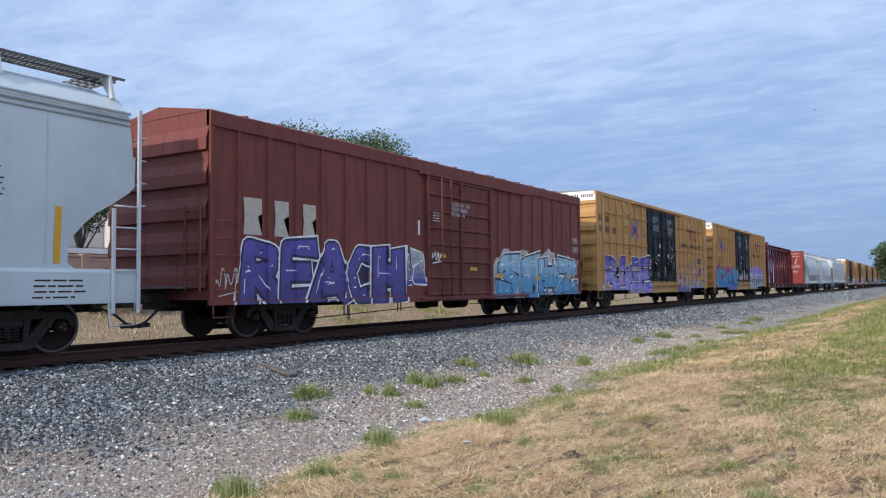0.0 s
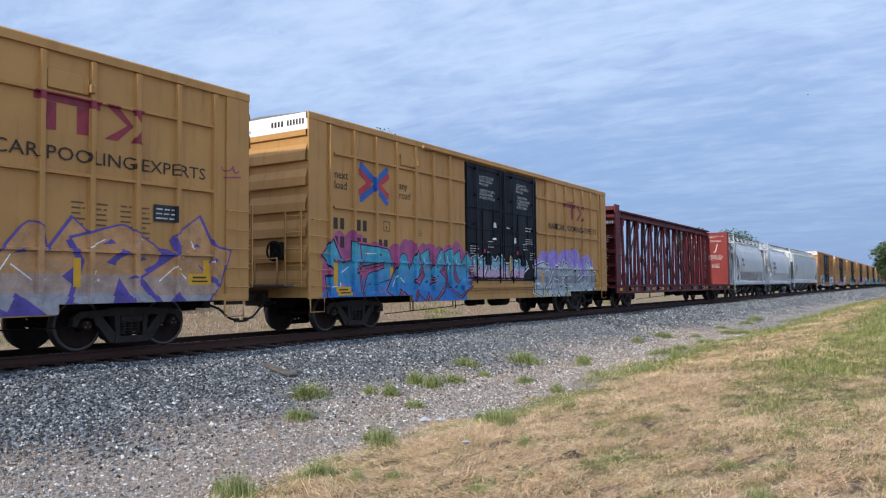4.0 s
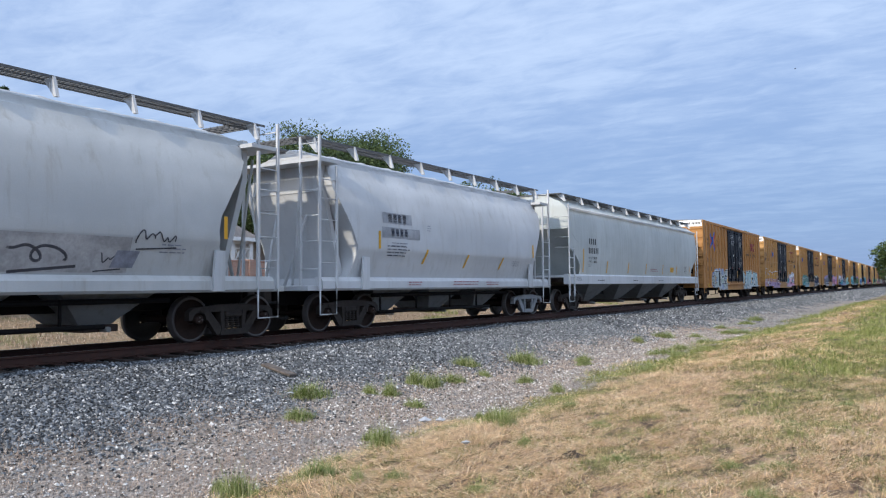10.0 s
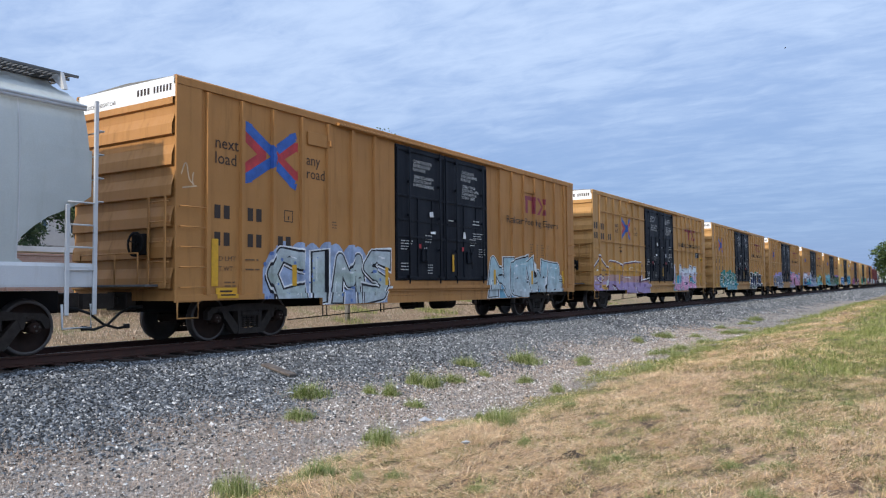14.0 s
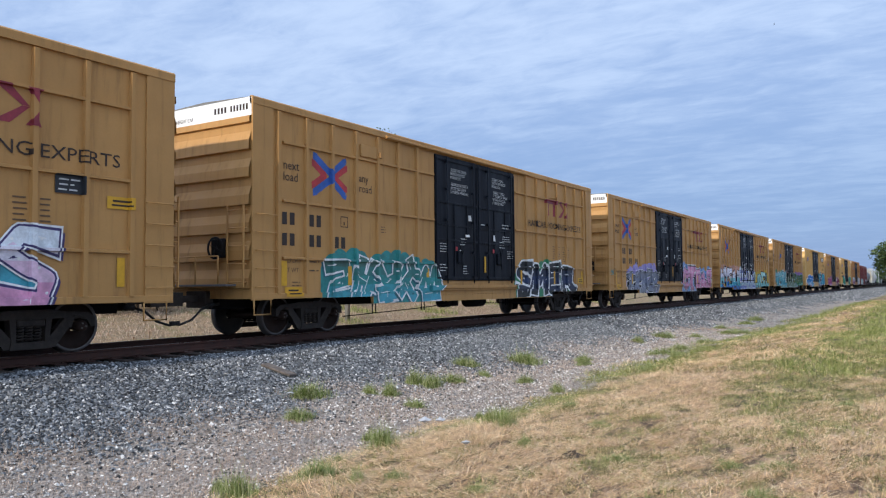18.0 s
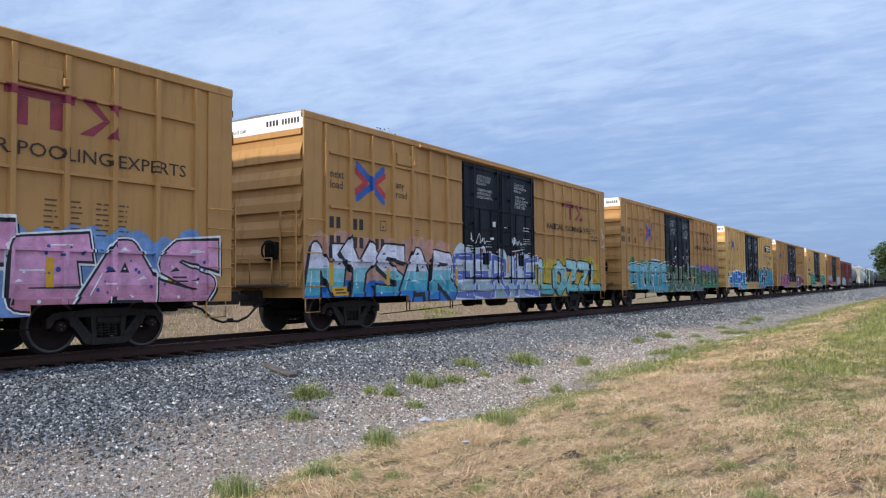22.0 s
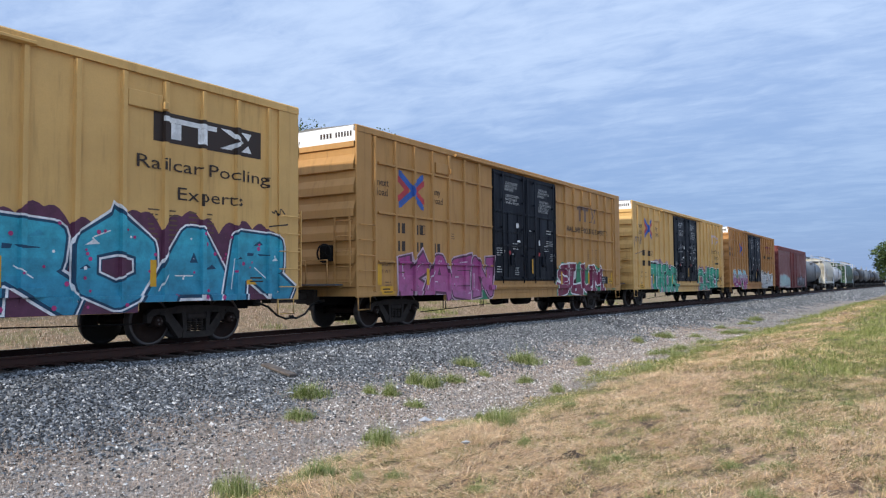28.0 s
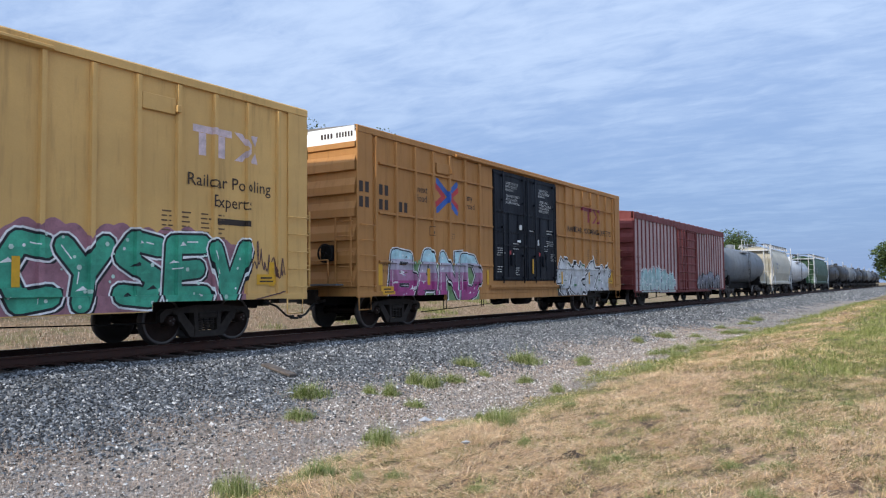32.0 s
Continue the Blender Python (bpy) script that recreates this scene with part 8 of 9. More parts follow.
FAR_WEEDS = [(18.1, 7.35, 0.5, 0.2), (20.3, 6.0, 0.6, 0.25), (22.0, 6.0, 0.6, 0.25), (24.5, 5.9, 0.7, 0.25), (23.93, 7.84, 0.47, 0.25), (26.86, 7.83, 0.79, 0.28), (27.68, 7.03, 0.6, 0.18), (30.07, 6.19, 1.06, 0.24),
             (19.47, 5.38, 0.43, 0.23), (41.8, 7.6, 1.0, 0.3), (37.5, 7.2, 0.7, 0.25), (33.0, 7.4, 0.6, 0.22)]
for k, (wx, wy, wide, high) in enumerate(WEEDS + BANK_WEEDS + FAR_WEEDS):
    ob = new("weed_clump", CLUMPS[k % 6])
    ob.matrix_basis = Matrix.LocRotScale((wx, wy, float(ground_z(np.array(wx), np.array(wy))) - 0.01), Euler((0, 0, k * 1.7)), (wide / 0.36, wide / 0.40, high / 0.22))
    tagged(ob, "loose green weed tuft growing in gravel" if wy > 5.2 else "loose green weed tuft in dry grass", "weed", "weeds by the track")


def grass_tufts(name, n, x0, x1, mat, spread, per, length, lean, label):
    """Many small upright tufts on the bank, each a handful of blades leaning apart."""
    cx, cy = scatter(rng, n, x0, x1, -0.5, 5.9, bank)
    r = spread * rng.uniform(0.5, 1.4, len(cx))
    cx, cy, r = np.repeat(cx, per), np.repeat(cy, per), np.repeat(r, per)
    m = len(cx)
    x, y = cx + rng.normal(0, 1, m) * r * 1.5, cy + rng.normal(0, 1, m) * r
    v, f = blades(rng, x, y, rng.uniform(*length, m), rng.uniform(0.0010, 0.0022, m) * (1 + x / 40), rng.uniform(*lean, m))
    lone(name, big_mesh(name, v, f, mat), None, label, "grass", kind="stuff")


grass_tufts("green_grass", 1100, 4.2, 22.0, OLIVE, 0.075, 70, (0.03, 0.09), (0.5, 1.4), "small olive tufts in the mown bank")
grass_tufts("dry_grass", 900, 4.2, 22.0, STRAW, 0.11, 40, (0.06, 0.20), (1.25, 1.52), "loose bundles of bleached straw")

# litter and wood on the ballast
BOARD = plain("grey_weathered_wood", (0.125, 0.105, 0.092), 0.9, 0.0, 0.45, 8.0, 0.5)
s = Shape()
s.box(-0.42, 0.42, -0.09, 0.09, 0.0, 0.045, 0.008)
lone("broken_board", s, BOARD, "short grey weathered board lying on ballast", "plank", at=Matrix.Translation((10.42, 10.23, float(ground_z(np.array(10.42), np.array(10.23))) + 0.035)) @ pose(0, 0, 0, 0, -10, 83))
LITTER = plain("crumpled_white_litter", (0.42, 0.43, 0.45), 0.5, 0.0, 0.1, 20.0)
for k, (lx, ly, sz) in enumerate(((9.12, 8.7, 0.055), (8.54, 5.72, 0.085), (8.66, 5.55, 0.07), (6.45, 3.84, 0.045))):
    g = random.Random(k)
    s = Shape()
    ring = [(math.cos(a * 0.785) * sz * (0.7 + 0.6 * g.random()), math.sin(a * 0.785) * sz * (0.7 + 0.6 * g.random()), 0.01 + 0.02 * g.random()) for a in range(8)]
    s.add(ring + [(0, 0, sz * 0.8), (0, 0, -0.01)], [(i, (i + 1) % 8, 8) for i in range(8)] + [((i + 1) % 8, i, 9) for i in range(8)])
    lone("paper_litter", s, LITTER, "crumpled scrap of white litter on the ground", "litter", "litter", at=Matrix.Translation((lx, ly, float(ground_z(np.array(lx), np.array(ly))) + 0.06)))
s = Shape()
g = np.random.default_rng(12)
ringn, lump = 18, []
for j, (rr, hh) in enumerate(((1.0, 0.0), (0.72, 0.35), (0.42, 0.75), (0.15, 0.9))):
    for i in range(ringn):
        a, q = i * 2 * math.pi / ringn, rr * (0.8 + 0.45 * g.random())
        lump.append((0.17 * q * math.cos(a), 0.12 * q * math.sin(a), 0.05 * hh * (0.6 + 0.8 * g.random()) - 0.008))
s.add(lump, [(j * ringn + i, j * ringn + (i + 1) % ringn, (j + 1) * ringn + (i + 1) % ringn, (j + 1) * ringn + i) for j in range(3) for i in range(ringn)] + [tuple(range(3 * ringn, 4 * ringn))])
lone("dirt_mound", s, plain("bare_dark_soil", (0.06, 0.045, 0.034), 0.95, 0, 0.3, 30, 0.9), "small heap of loose dark soil on the grass", "soil", at=Matrix.Translation((6.6, 2.8, float(ground_z(np.array(6.6), np.array(2.8))))))
# ---- beyond the track: wall, houses, trees ----
BARK = plain("grey_brown_bark", (0.10, 0.08, 0.065), 0.9, 0.0, 0.3, 6.0, 0.7)


def leaf_material(name, a, b, c3):
    n = Nodes(name)
    geo = n.t.nodes.new("ShaderNodeNewGeometry")
    c = n.mix(n.ramp(geo.outputs["Random Per Island"], 0.0, 0.7), a, b)
    c = n.mix(n.ramp(geo.outputs["Random Per Island"], 0.75, 1.0), c, c3)
    n.bsdf.inputs["Transmission Weight"].default_value = 0.0
    return n.done(c, 0.6, 0.0, 0.3)


OAK_LEAF = leaf_material("oak_leaf", (0.026, 0.048, 0.015), (0.060, 0.095, 0.030), (0.12, 0.16, 0.06))
PINE_LEAF = leaf_material("dark_conifer_needles", (0.018, 0.040, 0.018), (0.042, 0.072, 0.030), (0.07, 0.105, 0.045))
SHRUB_LEAF = leaf_material("shrub_leaf", (0.035, 0.07, 0.015), (0.08, 0.13, 0.03), (0.15, 0.20, 0.06))


def leaves(seed, centres, per, spread, size, mat, squash=0.75):
    """Many small leaf blades about clump centres (array n x 4: x, y, z, radius)."""
    g = np.random.default_rng(seed)
    c = np.repeat(np.asarray(centres, float), per, 0)
    n = len(c)
    d = g.normal(0, 1, (n, 3))
    d /= np.linalg.norm(d, axis=1)[:, None]
    p = c[:, :3] + d * (c[:, 3] * spread * g.uniform(0.25, 1.0, n) ** 0.6)[:, None] * np.array([1, 1, squash])
    u = g.normal(0, 1, (n, 3))
    u /= np.linalg.norm(u, axis=1)[:, None]
    w = np.cross(u, g.normal(0, 1, (n, 3)))
    w /= np.linalg.norm(w, axis=1)[:, None]
    s = (size * g.uniform(0.6, 1.3, n))[:, None]
    v = np.stack([p - u * s, p + w * s * 0.45, p + u * s, p - w * s * 0.45], 1).reshape(-1, 3)
    k = 4 * np.arange(n)[:, None]
    f = np.concatenate([k + np.array([[0, 1, 2]]), k + np.array([[0, 2, 3]])], 0)
    return big_mesh("crown", v, f, mat)


def tree(name, at, height, radius, low, seed, leaf, label, clumps=150, per=70, leaf_size=0.11, trunk_r=0.28, cone=False, flat=0.8):
    """Tapered trunk, limbs and a crown of leaf clumps with gaps. at: foot; low: crown's lower edge above the foot."""
    g = random.Random(seed)
    t = thing(name, label, "tree", at)
    s = Shape()
    bend = [(0.12 * g.uniform(-1, 1) * k, 0.12 * g.uniform(-1, 1) * k, height * (0.12 + 0.78 * k / 5) if k else -0.2) for k in range(6)]
    s.tube(bend, [trunk_r * 1.25, trunk_r, trunk_r * 0.75, trunk_r * 0.5, trunk_r * 0.3, trunk_r * 0.1], 9)
    part("trunk", s, BARK, t)
    cs = []
    zc, hz = (low + height) / 2, (height - low) / 2
    for k in range(9 if not cone else 4):
        a = k * 2.4 + g.random()
        z0 = low * 0.55 + (height * 0.5 - low * 0.55) * g.random()
        r = radius * (0.55 + 0.35 * g.random())
        zt = zc + hz * g.uniform(-0.4, 0.7)
        s = Shape()
        s.tube([(0, 0, z0), (r * 0.4 * math.cos(a), r * 0.4 * math.sin(a), z0 + (zt - z0) * 0.55), (r * math.cos(a), r * math.sin(a), zt)], [trunk_r * 0.42, trunk_r * 0.26, trunk_r * 0.07], 6)
        part("limb", s, BARK, t)
    lobes = [(g.uniform(-0.5, 0.5) * radius, g.uniform(-0.5, 0.5) * radius, zc + g.uniform(-0.45, 0.5) * hz, g.uniform(0.40, 0.62) * radius) for _ in range(9)]
    while len(cs) < clumps:
        if cone:
            f = g.random() ** 0.75
            rr = radius * (1 - f) * (0.75 + 0.35 * g.random()) + 0.1
            a = g.random() * 6.283
            cs.append((rr * math.cos(a), rr * math.sin(a), low + (height - low) * f, 0.10 * radius + 0.25 * (1 - f)))
        else:
            lx, ly, lz, lr = g.choice(lobes)
            d = Vector((g.gauss(0, 1), g.gauss(0, 1), g.gauss(0, 1))).normalized() * lr * g.uniform(0.55, 1.0)
            z = lz + d.z * flat
            if z < low + 0.3 * g.random() or z > height:
                continue
            cs.append((lx + d.x, ly + d.y, z, 0.20 * radius * g.uniform(0.7, 1.25)))
    part("crown", leaves(seed, cs, per, 1.0, leaf_size, leaf), None, t)
    return t


def gz(x, y):
    return float(ground_z(np.array(float(x)), np.array(float(y))))


tree("oak_tree", (36.6, 33.0, gz(36.6, 33)), 9.2, 6.9, 3.5, 3, OAK_LEAF, "broad dark green oak with a spreading crown", 820, 300, 0.085, 0.36)
tree("tree", (20.2, 32.0, gz(20.2, 32)), 7.6, 2.4, 2.9, 5, OAK_LEAF, "slender tree with forked pale trunk", 200, 60, 0.08, 0.13)
tree("conifer", (17.4, 33.5, gz(17.4, 33)), 9.3, 1.9, 1.2, 6, PINE_LEAF, "dark narrow conifer behind a fence wall", 190, 60, 0.09, 0.16, True)
tree("tree", (16.2, 31.0, gz(16, 31)), 6.4, 1.8, 1.6, 8, PINE_LEAF, "dark bushy evergreen tree", 200, 60, 0.075, 0.14)
tree("tree", (77.5, 42.0, gz(77, 42)), 13.2, 5.4, 4.2, 9, OAK_LEAF, "leafy tree behind the houses", 190, 60, 0.18, 0.3)
tree("tree", (150.0, 38.0, gz(150, 38)), 11.8, 5.0, 3.0, 10, OAK_LEAF, "tree rising behind the train", 130, 50, 0.2, 0.3)
tree("tree", (228.0, 45.0, gz(228, 45)), 17.6, 9.0, 4.0, 12, OAK_LEAF, "far tree rising above the train", 200, 60, 0.3, 0.4)
tree("roadside_tree", (73.0, 1.55, gz(73, 1)), 5.4, 3.1, 0.0, 14, OAK_LEAF, "bushy dark green tree beside the line", 330, 80, 0.12, 0.2)
tree("roadside_tree", (92.0, 0.4, gz(92, 0)), 5.0, 3.4, 0.3, 15, PINE_LEAF, "bushy dark green tree beside the line", 200, 60, 0.14, 0.2)
for k, (bx, by, h, r) in enumerate(((16.8, 25.6, 1.7, 1.0), (18.4, 25.4, 1.9, 1.0), (19.6, 25.7, 1.6, 0.9), (12.4, 25.5, 1.5, 0.9), (30.5, 25.4, 0.9, 0.8), (47.5, 29.0, 1.8, 0.9))):
    tree("shrub", (bx, by, gz(bx, by)), h, r, 0.1, 20 + k, SHRUB_LEAF, "loose green shrub before a wall", 60, 50, 0.06, 0.04)


# --- brick fence wall in panels with piers
def brick_material():
    n = Nodes("fence_brick")
    bt = n.t.nodes.new("ShaderNodeTexBrick")
    mp = n.t.nodes.new("ShaderNodeMapping")
    mp.inputs["Rotation"].default_value = (radians(90), 0, 0)
    n.t.links.new(n.co.outputs["Object"], mp.inputs[0])
    n.t.links.new(mp.outputs[0], bt.inputs["Vector"])
    for k, v in (("Color1", (0.36, 0.185, 0.14, 1)), ("Color2", (0.47, 0.27, 0.20, 1)), ("Mortar", (0.42, 0.33, 0.28, 1)), ("Scale", 1.0), ("Mortar Size", 0.01), ("Brick Width", 0.22), ("Row Height", 0.075)):
        bt.inputs[k].default_value = v
    big = n.noise(0.8, (1, 1, 1), 5, 0.6)
    c = n.mix(n.ramp(big, 0.35, 0.7, 0, 0.45), bt.outputs["Color"], (0.33, 0.235, 0.19))
    n.bump(bt.outputs["Fac"], 0.4, 0.01)
    return n.done(c, 0.9)


BRICK = brick_material()
wall = tagged(new("fence_wall"), "long reddish-brown brick fence wall with piers", "wall", kind="structure")
for k in range(15):
    x0 = -8.0 + 2.8 * k
    s = Shape()
    s.box(x0 + 0.16, x0 + 2.64, 26.93, 27.07, gz(x0 + 1, 27) - 0.3, 2.30)
    s.box(x0 + 0.16, x0 + 2.64, 26.90, 27.10, 2.30, 2.38, 0.01)
    part("wall_panel", s, BRICK, wall)
    s = Shape()
    s.box(x0 - 0.16, x0 + 0.16, 26.86, 27.14, gz(x0, 27) - 0.3, 2.42, 0.01)
    part("pier", s, BRICK, wall)

# --- plain timber fence
FENCEWOOD = plain("weathered_fence_boards", (0.33, 0.25, 0.19), 0.85, 0.0, 0.25, 3.0, 0.3)
fence = thing("timber_fence", "weathered brown timber board fence", "fence", (0, 0, 0))
bm0 = Shape().box(-0.068, 0.068, -0.012, 0.012, 0.0, 1.85, 0.004).mesh("board", [FENCEWOOD])
for k in range(110):
    fx = 34.0 + 0.145 * k
    part("board", bm0, None, fence).location = (fx, 30.2, gz(fx, 30.2) - 0.02 + 0.02 * math.sin(k * 2.7))

# --- houses
SIDING = plain("taupe_siding", (0.58, 0.545, 0.52), 0.8, 0.0, 0.08, 2.0, 0.1)
SIDING2 = plain("pale_siding", (0.70, 0.68, 0.66), 0.8, 0.0, 0.07, 2.0, 0.1)
SIDING3 = plain("brown_taupe_base", (0.38, 0.34, 0.31), 0.8, 0.0, 0.1, 2.0, 0.1)
SHINGLE = plain("grey_brown_shingle", (0.21, 0.185, 0.17), 0.9, 0.0, 0.2, 4.0, 0.5)
SHINGLE2 = plain("charcoal_shingle", (0.055, 0.055, 0.06), 0.9, 0.0, 0.25, 4.0, 0.5)
TRIM = plain("white_trim_paint", (0.80, 0.80, 0.78), 0.6, 0.0, 0.06, 5.0)
# Near-black for balcony rails; on the recess wall the colour stands in for shade.
DARKIN = plain("recess_shade_and_rail_dark", (0.045, 0.042, 0.042), 0.8, 0.0, 0.2, 3.0)


def glass_material():
    n = Nodes("window_glass")
    n.bsdf.inputs["Coat Weight"].default_value = 0.0
    return n.done((0.05, 0.075, 0.10), 0.06, 0.0, 0.9)


GLASS = glass_material()
BLIND = plain("pale_blind", (0.42, 0.47, 0.50), 0.7, 0.0, 0.06, 6.0)


def window(parent, x, y, z, w, h):
    """A framed sash window on a wall that faces -y; x, z: its middle."""
    s = Shape()
    t = 0.09
    for a in ((x - w / 2, x + w / 2, z + h / 2 - t, z + h / 2), (x - w / 2, x + w / 2, z - h / 2, z - h / 2 + t), (x - w / 2, x - w / 2 + t, z - h / 2 + t, z + h / 2 - t), (x + w / 2 - t, x + w / 2, z - h / 2 + t, z + h / 2 - t)):
        s.box(a[0], a[1], y - 0.08, y - 0.003, a[2], a[3])
    s.box(x - 0.025, x + 0.025, y - 0.06, y - 0.003, z - h / 2 + t, z + h / 2 - t)
    win = part("window", s, TRIM, parent)
    for sx in (-1, 1):
        a, b = sorted((x + sx * 0.025, x + sx * (w / 2 - t)))
        s = Shape()
        s.box(a, b, y - 0.04, y - 0.01, z - h / 2 + t, z - 0.02)
        part("pane", s, GLASS, win)
        s = Shape()
        s.box(a, b, y - 0.045, y - 0.01, z + 0.02, z + h / 2 - t)
        part("pane", s, BLIND, win)
    s = Shape()
    s.box(x - w / 2 + t, x + w / 2 - t, y - 0.06, y - 0.003, z - 0.02, z + 0.02)
    part("sash_bar", s, TRIM, win)


def gable_roof(parent, x0, x1, y0, y1, ze, zr, mat, ridge="x", over=0.45):
    s = Shape()
    x0, x1, y0, y1 = x0 - over, x1 + over, y0 - over, y1 + over
    if ridge == "x":
        ym = (y0 + y1) / 2
        s.prism([(y0, ze - 0.12), (y0, ze), (ym, zr), (y1, ze), (y1, ze - 0.12)], 0, x0, x1)
    else:
        xm = (x0 + x1) / 2
        s.prism([(x0, ze - 0.12), (x0, ze), (xm, zr), (x1, ze), (x1, ze - 0.12)], 1, y0, y1)
    r = part("roof", s, mat, parent)
    s = Shape()
    if ridge == "x":
        s.box(x0, x1, y0 - 0.04, y0 - 0.002, ze - 0.20, ze + 0.02)
    else:
        xm = (x0 + x1) / 2
        s.prism([(x0, ze - 0.18), (x0, ze + 0.03), (xm, zr + 0.05), (x1, ze + 0.03), (x1, ze - 0.18), (xm, zr - 0.20)], 1, y0 - 0.05, y0 - 0.002)
    part("fascia", s, TRIM, r)


def hip_roof(parent, x0, x1, y0, y1, ze, zr, mat, over=0.45):
    s = Shape()
    x0, x1, y0, y1 = x0 - over, x1 + over, y0 - over, y1 + over
    d = (y1 - y0) / 2
    s.add([(x0, y0, ze), (x1, y0, ze), (x1, y1, ze), (x0, y1, ze), (x0 + d, y0 + d, zr), (x1 - d, y0 + d, zr)],
          [(0, 1, 5, 4), (1, 2, 5), (2, 3, 4, 5), (3, 0, 4), (3, 2, 1, 0)])
    r = part("roof", s, mat, parent)
    s = Shape()
    s.box(x0, x1, y0 - 0.04, y0 - 0.002, ze - 0.16, ze + 0.03)
    s.box(x0 - 0.04, x0 - 0.002, y0, y1, ze - 0.16, ze + 0.03)
    part("fascia", s, TRIM, r)


apt = thing("apartment_building", "three-storey taupe apartment building with white window frames", "building", (0, 0, 0))
g0 = 0.3
for nm, (x0, x1, y0, y1, z0, z1, m) in (("wall", (21.2, 26.0, 39.0, 50.0, 3.3, 8.5, SIDING)), ("wall", (21.2, 26.0, 39.02, 50.0, g0, 3.3, SIDING3)),
                                        ("wall", (26.0, 30.0, 38.0, 50.0, 3.3, 8.7, SIDING)), ("wall", (26.02, 29.98, 38.02, 50.0, g0, 3.3, SIDING3)),
                                        ("wall", (33.0, 40.0, 38.6, 50.0, g0, 8.6, SIDING)), ("recess", (30.0, 33.0, 40.2, 50.0, g0, 8.6, DARKIN))):
    s = Shape()
    s.box(x0, x1, y0, y1, z0, z1)
    part(nm, s, m, apt)
for z in (3.3, 6.0):
    s = Shape()
    s.box(21.18, 30.02, 37.94, 37.998, z - 0.05, z + 0.05)
    part("band", s, SIDING3, apt)
for z in (3.3, 6.0, 8.45):
    s = Shape()
    s.box(30.0, 33.0, 38.3, 40.2, z - 0.18, z + 0.08)
    part("balcony_slab", s, SIDING2, apt)
    if z < 8:
        s = Shape()
        for q in range(14):
            s.box(30.1 + 0.21 * q, 30.13 + 0.21 * q, 38.34, 38.37, z + 0.08, z + 1.05)
        s.box(30.0, 33.0, 38.32, 38.39, z + 1.02, z + 1.1)
        part("balcony_rail", s, DARKIN, apt)
for x, z, w, h in ((26.95, 7.35, 0.95, 1.5), (28.65, 7.45, 1.35, 1.7), (26.95, 4.85, 0.95, 1.55), (28.65, 4.95, 1.35, 1.55), (26.95, 2.2, 0.95, 1.4), (28.65, 2.2, 1.35, 1.4)):
    window(apt, x, 38.0, z, w, h)
for x, z in ((24.3, 4.75), (22.4, 4.75), (22.4, 7.3), (24.3, 7.3), (35.0, 4.75), (35.0, 7.3), (37.5, 4.75), (37.5, 7.3)):
    window(apt, x, 39.0 if x < 30 else 38.6, z, 0.75, 1.45)
hip_roof(apt, 21.2, 40.0, 38.4, 50.0, 8.6, 11.2, SHINGLE)
gable_roof(apt, 27.9, 31.2, 37.9, 43.0, 8.75, 9.75, SHINGLE, "y", 0.25)
s = Shape()
s.box(28.95, 29.8, 41.0, 42.0, 8.5, 11.35, 0.02)
s.box(28.87, 29.88, 40.92, 42.08, 11.35, 11.5, 0.01)
part("chimney", s, SIDING2, apt)
s = Shape()
s.box(28.9, 29.7, 47.0, 48.0, 9.5, 12.0, 0.02)
part("chimney", s, SIDING2, apt)

pav = thing("garden_pavilion", "small cream pavilion with a hipped roof and lattice panel", "pavilion", (0, 0, 0))
for x0, x1 in ((25.9, 26.15), (27.1, 27.35), (28.35, 28.6)):
    s = Shape()
    s.box(x0, x1, 29.9, 30.15, gz(27, 30) - 0.1, 3.6, 0.01)
    part("post", s, TRIM, pav)
s = Shape()
s.box(25.9, 28.6, 31.2, 31.35, gz(27, 31) - 0.1, 3.6)
part("rear_wall", s, SIDING2, pav)
s = Shape()
s.box(25.9, 28.6, 29.92, 30.1, 3.35, 3.65)
part("beam", s, TRIM, pav)
s = Shape()
for q in range(2):
    a = 27.4 + 0.45 * q
    s.prism([(a, 2.55), (a + 0.07, 2.55), (a + 0.42, 3.1), (a + 0.35, 3.1)], 1, 29.95, 29.99)
    s.prism([(a + 0.35, 2.55), (a + 0.42, 2.55), (a + 0.07, 3.1), (a, 3.1)], 1, 29.99, 30.03)
s.box(27.36, 28.34, 29.94, 30.04, 2.48, 2.55)
s.box(27.36, 28.34, 29.94, 30.04, 3.1, 3.16)
part("lattice_panel", s, TRIM, pav)
hip_roof(pav, 25.9, 28.6, 29.9, 31.3, 3.65, 4.45, SHINGLE, 0.3)

hs = thing("house", "single-storey taupe house with a dark hipped roof and white eaves", "house", (0, 0, 0))
s = Shape()
s.box(44.0, 66.0, 34.0, 44.0, 0.2, 3.5)
part("wall", s, SIDING, hs)
for x in (46.5, 49.5, 54.0, 58.0, 62.0):
    window(hs, x, 34.0, 2.1, 1.3 if x != 49.5 else 0.9, 1.6)
hip_roof(hs, 44.0, 66.0, 34.0, 44.0, 3.55, 5.9, SHINGLE2, 0.6)

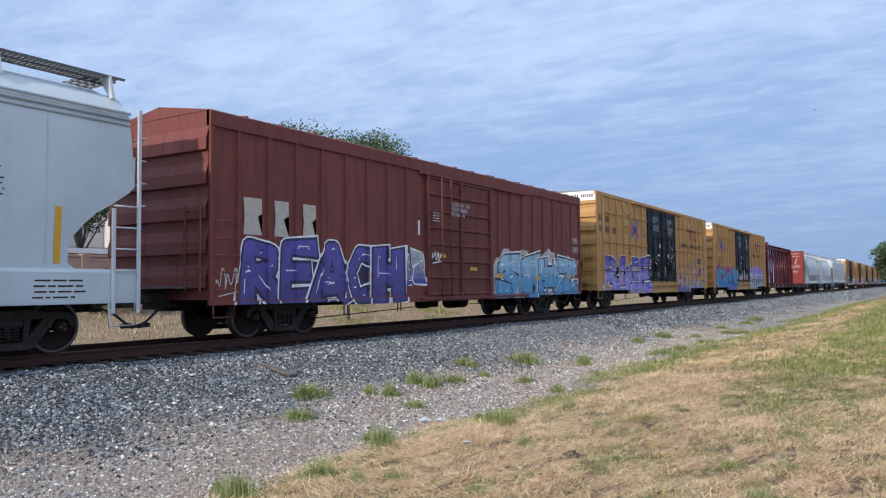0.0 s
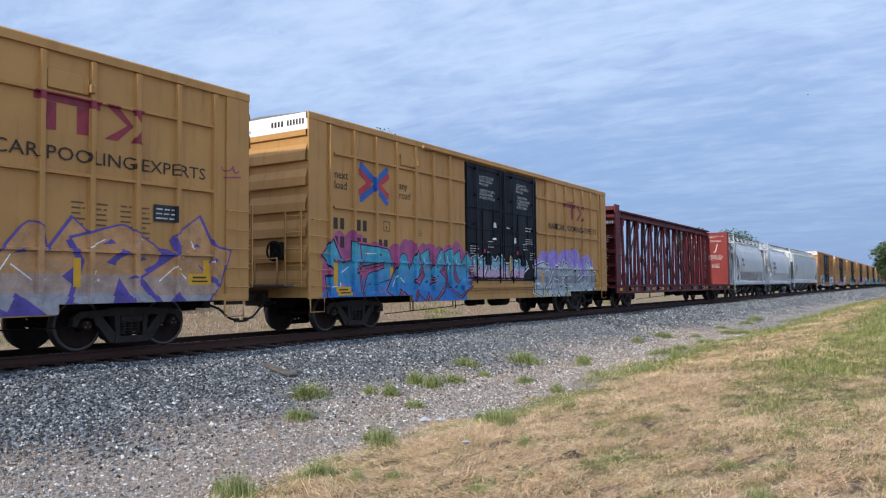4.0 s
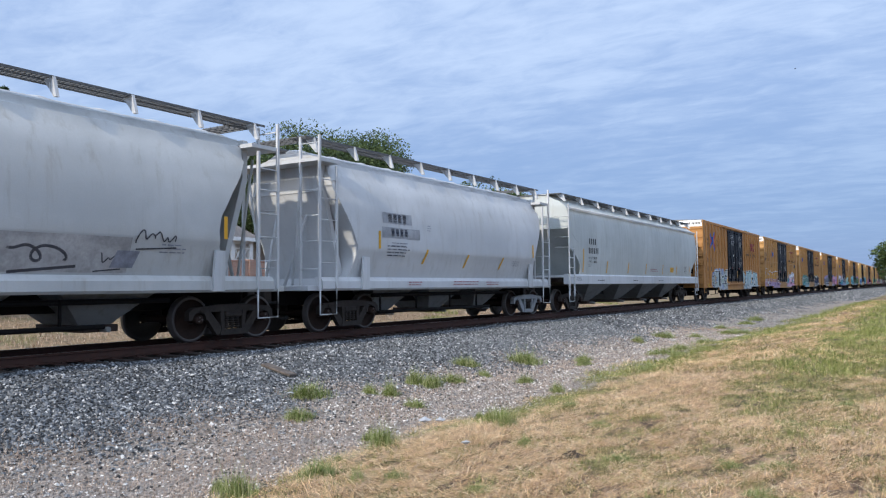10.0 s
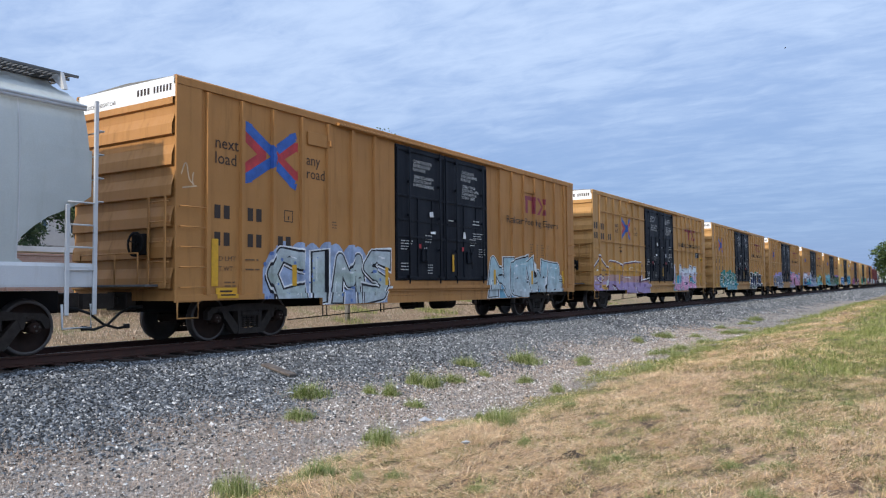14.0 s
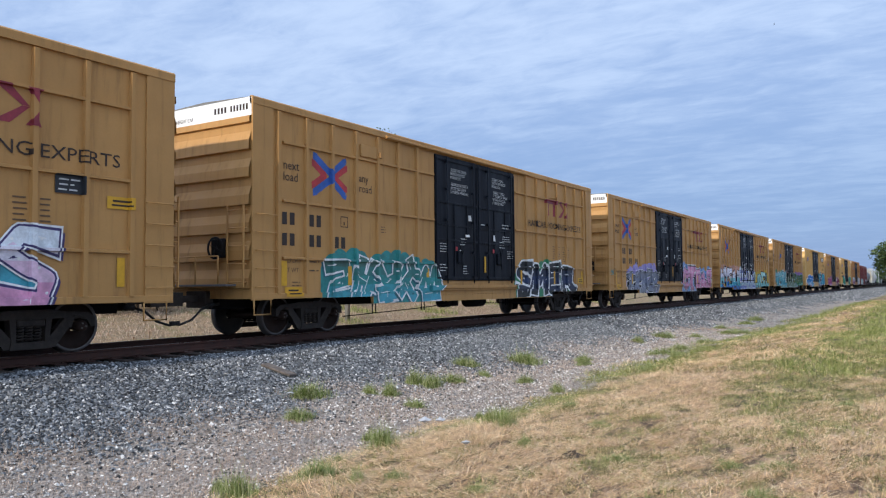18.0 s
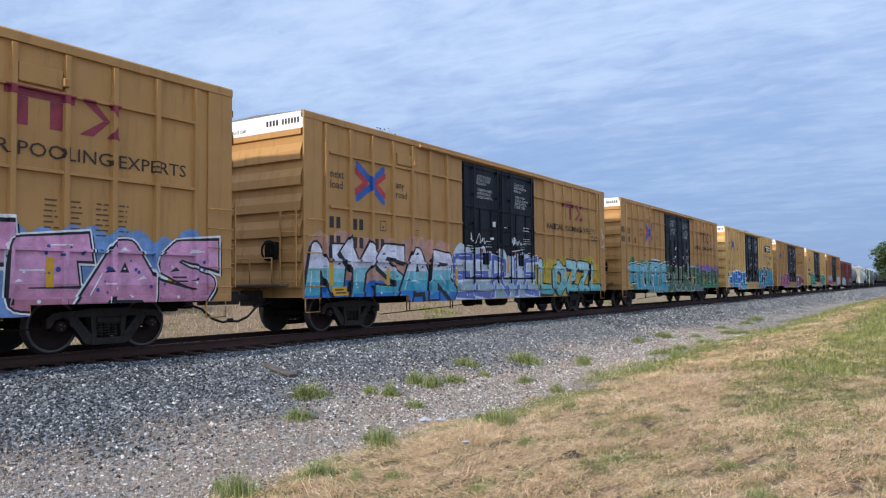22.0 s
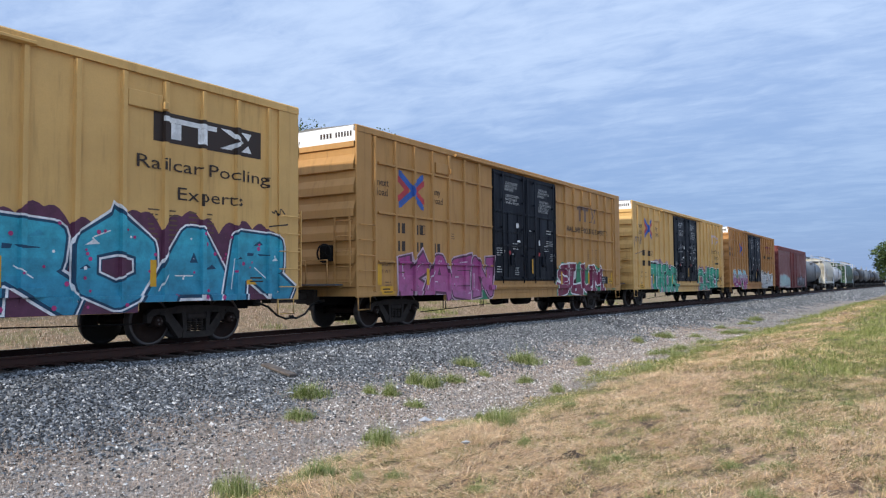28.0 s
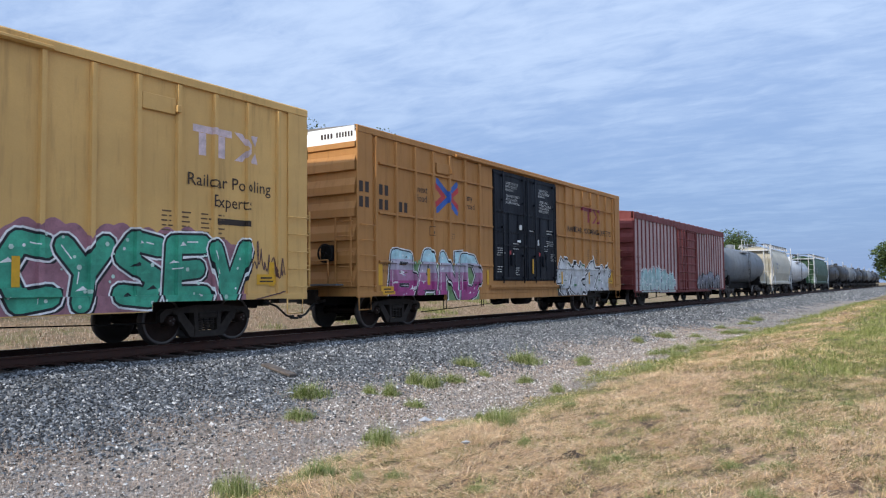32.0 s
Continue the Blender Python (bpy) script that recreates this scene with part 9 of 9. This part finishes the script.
h2 = thing("house", "pale two-storey house with gabled roof", "house", (0, 0, 0))
s = Shape()
s.box(57.0, 75.0, 47.0, 58.0, 0.2, 8.2)
part("wall", s, SIDING2, h2)
gable_roof(h2, 57.0, 75.0, 47.0, 58.0, 8.2, 11.4, SHINGLE, "x")
s = Shape()
s.box(64.0, 69.0, 45.5, 47.0, 0.2, 8.0)
part("wing", s, SIDING2, h2)
gable_roof(h2, 64.0, 69.0, 45.5, 50.0, 8.0, 10.4, SHINGLE, "y", 0.3)
for x, y in ((59.0, 47.0), (61.5, 47.0), (65.3, 45.5), (67.6, 45.5), (71.5, 47.0)):
    window(h2, x, y, 6.6, 1.1, 1.6)

h3 = thing("house", "pale two-storey house behind an oak", "house", (0, 0, 0))
s = Shape()
s.box(38.5, 52.0, 42.0, 52.0, 0.2, 6.4)
part("wall", s, SIDING2, h3)
gable_roof(h3, 38.5, 52.0, 42.0, 52.0, 6.4, 9.4, SHINGLE, "x")
for x in (40.5, 43.0, 46.0, 49.5):
    for z in (2.0, 4.8):
        window(h3, x, 42.0, z, 1.0, 1.5)

cp = thing("carport", "long low carport with a pale metal roof edge", "carport", (0, 0, 0))
s = Shape()
s.box(12.0, 25.0, 30.4, 35.0, 2.62, 2.84, 0.01)
part("roof", s, SIDING2, cp)
for x in (12.3, 16.5, 20.7, 24.7):
    for y in (30.6, 34.8):
        s = Shape()
        s.box(x - 0.06, x + 0.06, y - 0.06, y + 0.06, gz(x, y) - 0.1, 2.62)
        part("post", s, TRIM, cp)

pole = thing("marker_pole", "pale weathered wooden pole", "pole", (26.7, 22.0, gz(26.7, 22)))
s = Shape()
s.tube([(0, 0, -0.3), (0, 0, 4.9)], [0.12, 0.10], 10)
part("shaft", s, plain("pale_bleached_pole", (0.27, 0.26, 0.24), 0.85, 0, 0.15, 4.0, 0.3), pole)

# a far bird that glides across the sky
bird = thing("bird", "small dark bird gliding far off", "bird", (0, 0, 0))
FEATHER = plain("dark_feathers", (0.03, 0.03, 0.032), 0.8)
s = Shape()
s.tube([(-0.28, 0, 0), (-0.12, 0, 0.02), (0.1, 0, 0.02), (0.26, 0, 0)], [0.02, 0.07, 0.06, 0.01], 7)
part("body", s, FEATHER, bird)
for d in (-1, 1):
    s = Shape()
    s.prism([(-0.10, 0.0), (0.08, 0.0), (0.02, 0.62 * d), (-0.06, 0.60 * d)], 2, 0.02, 0.035)
    part("wing", s, FEATHER, bird)
BIRD_ROWS = [(0.0, 253.3, 27.3, 53.2), (7.0, 251.0, 30.3, 61.6), (13.0, 248.4, 33.6, 70.3), (19.0, 244.6, 37.3, 80.8), (25.0, 240.2, 40.9, 91.7), (32.0, 234.4, 44.9, 104.3)]


def motions():
    """Rolls every car towards -x and turns its wheels with the rails."""
    steps = [k * 2.0 for k in range(17)]
    for car, u0 in CARS:
        walk(car, [(t, pose(u0 - train_shift(t), TRACK_Y, 0)) for t in steps])
    walk(bird, [(t, pose(x, y, z, 0, -20, 115)) for t, x, y, z in BIRD_ROWS])
    spins = [k / 15.0 for k in range(481)]
    for w in WHEELS:
        x, y, z = w.location
        turns = [(t, pose(x, y, z, 0, math.degrees(-train_shift(t) / WHEEL_R), 0)) for t in spins]
        walk(w, turns)


motions()
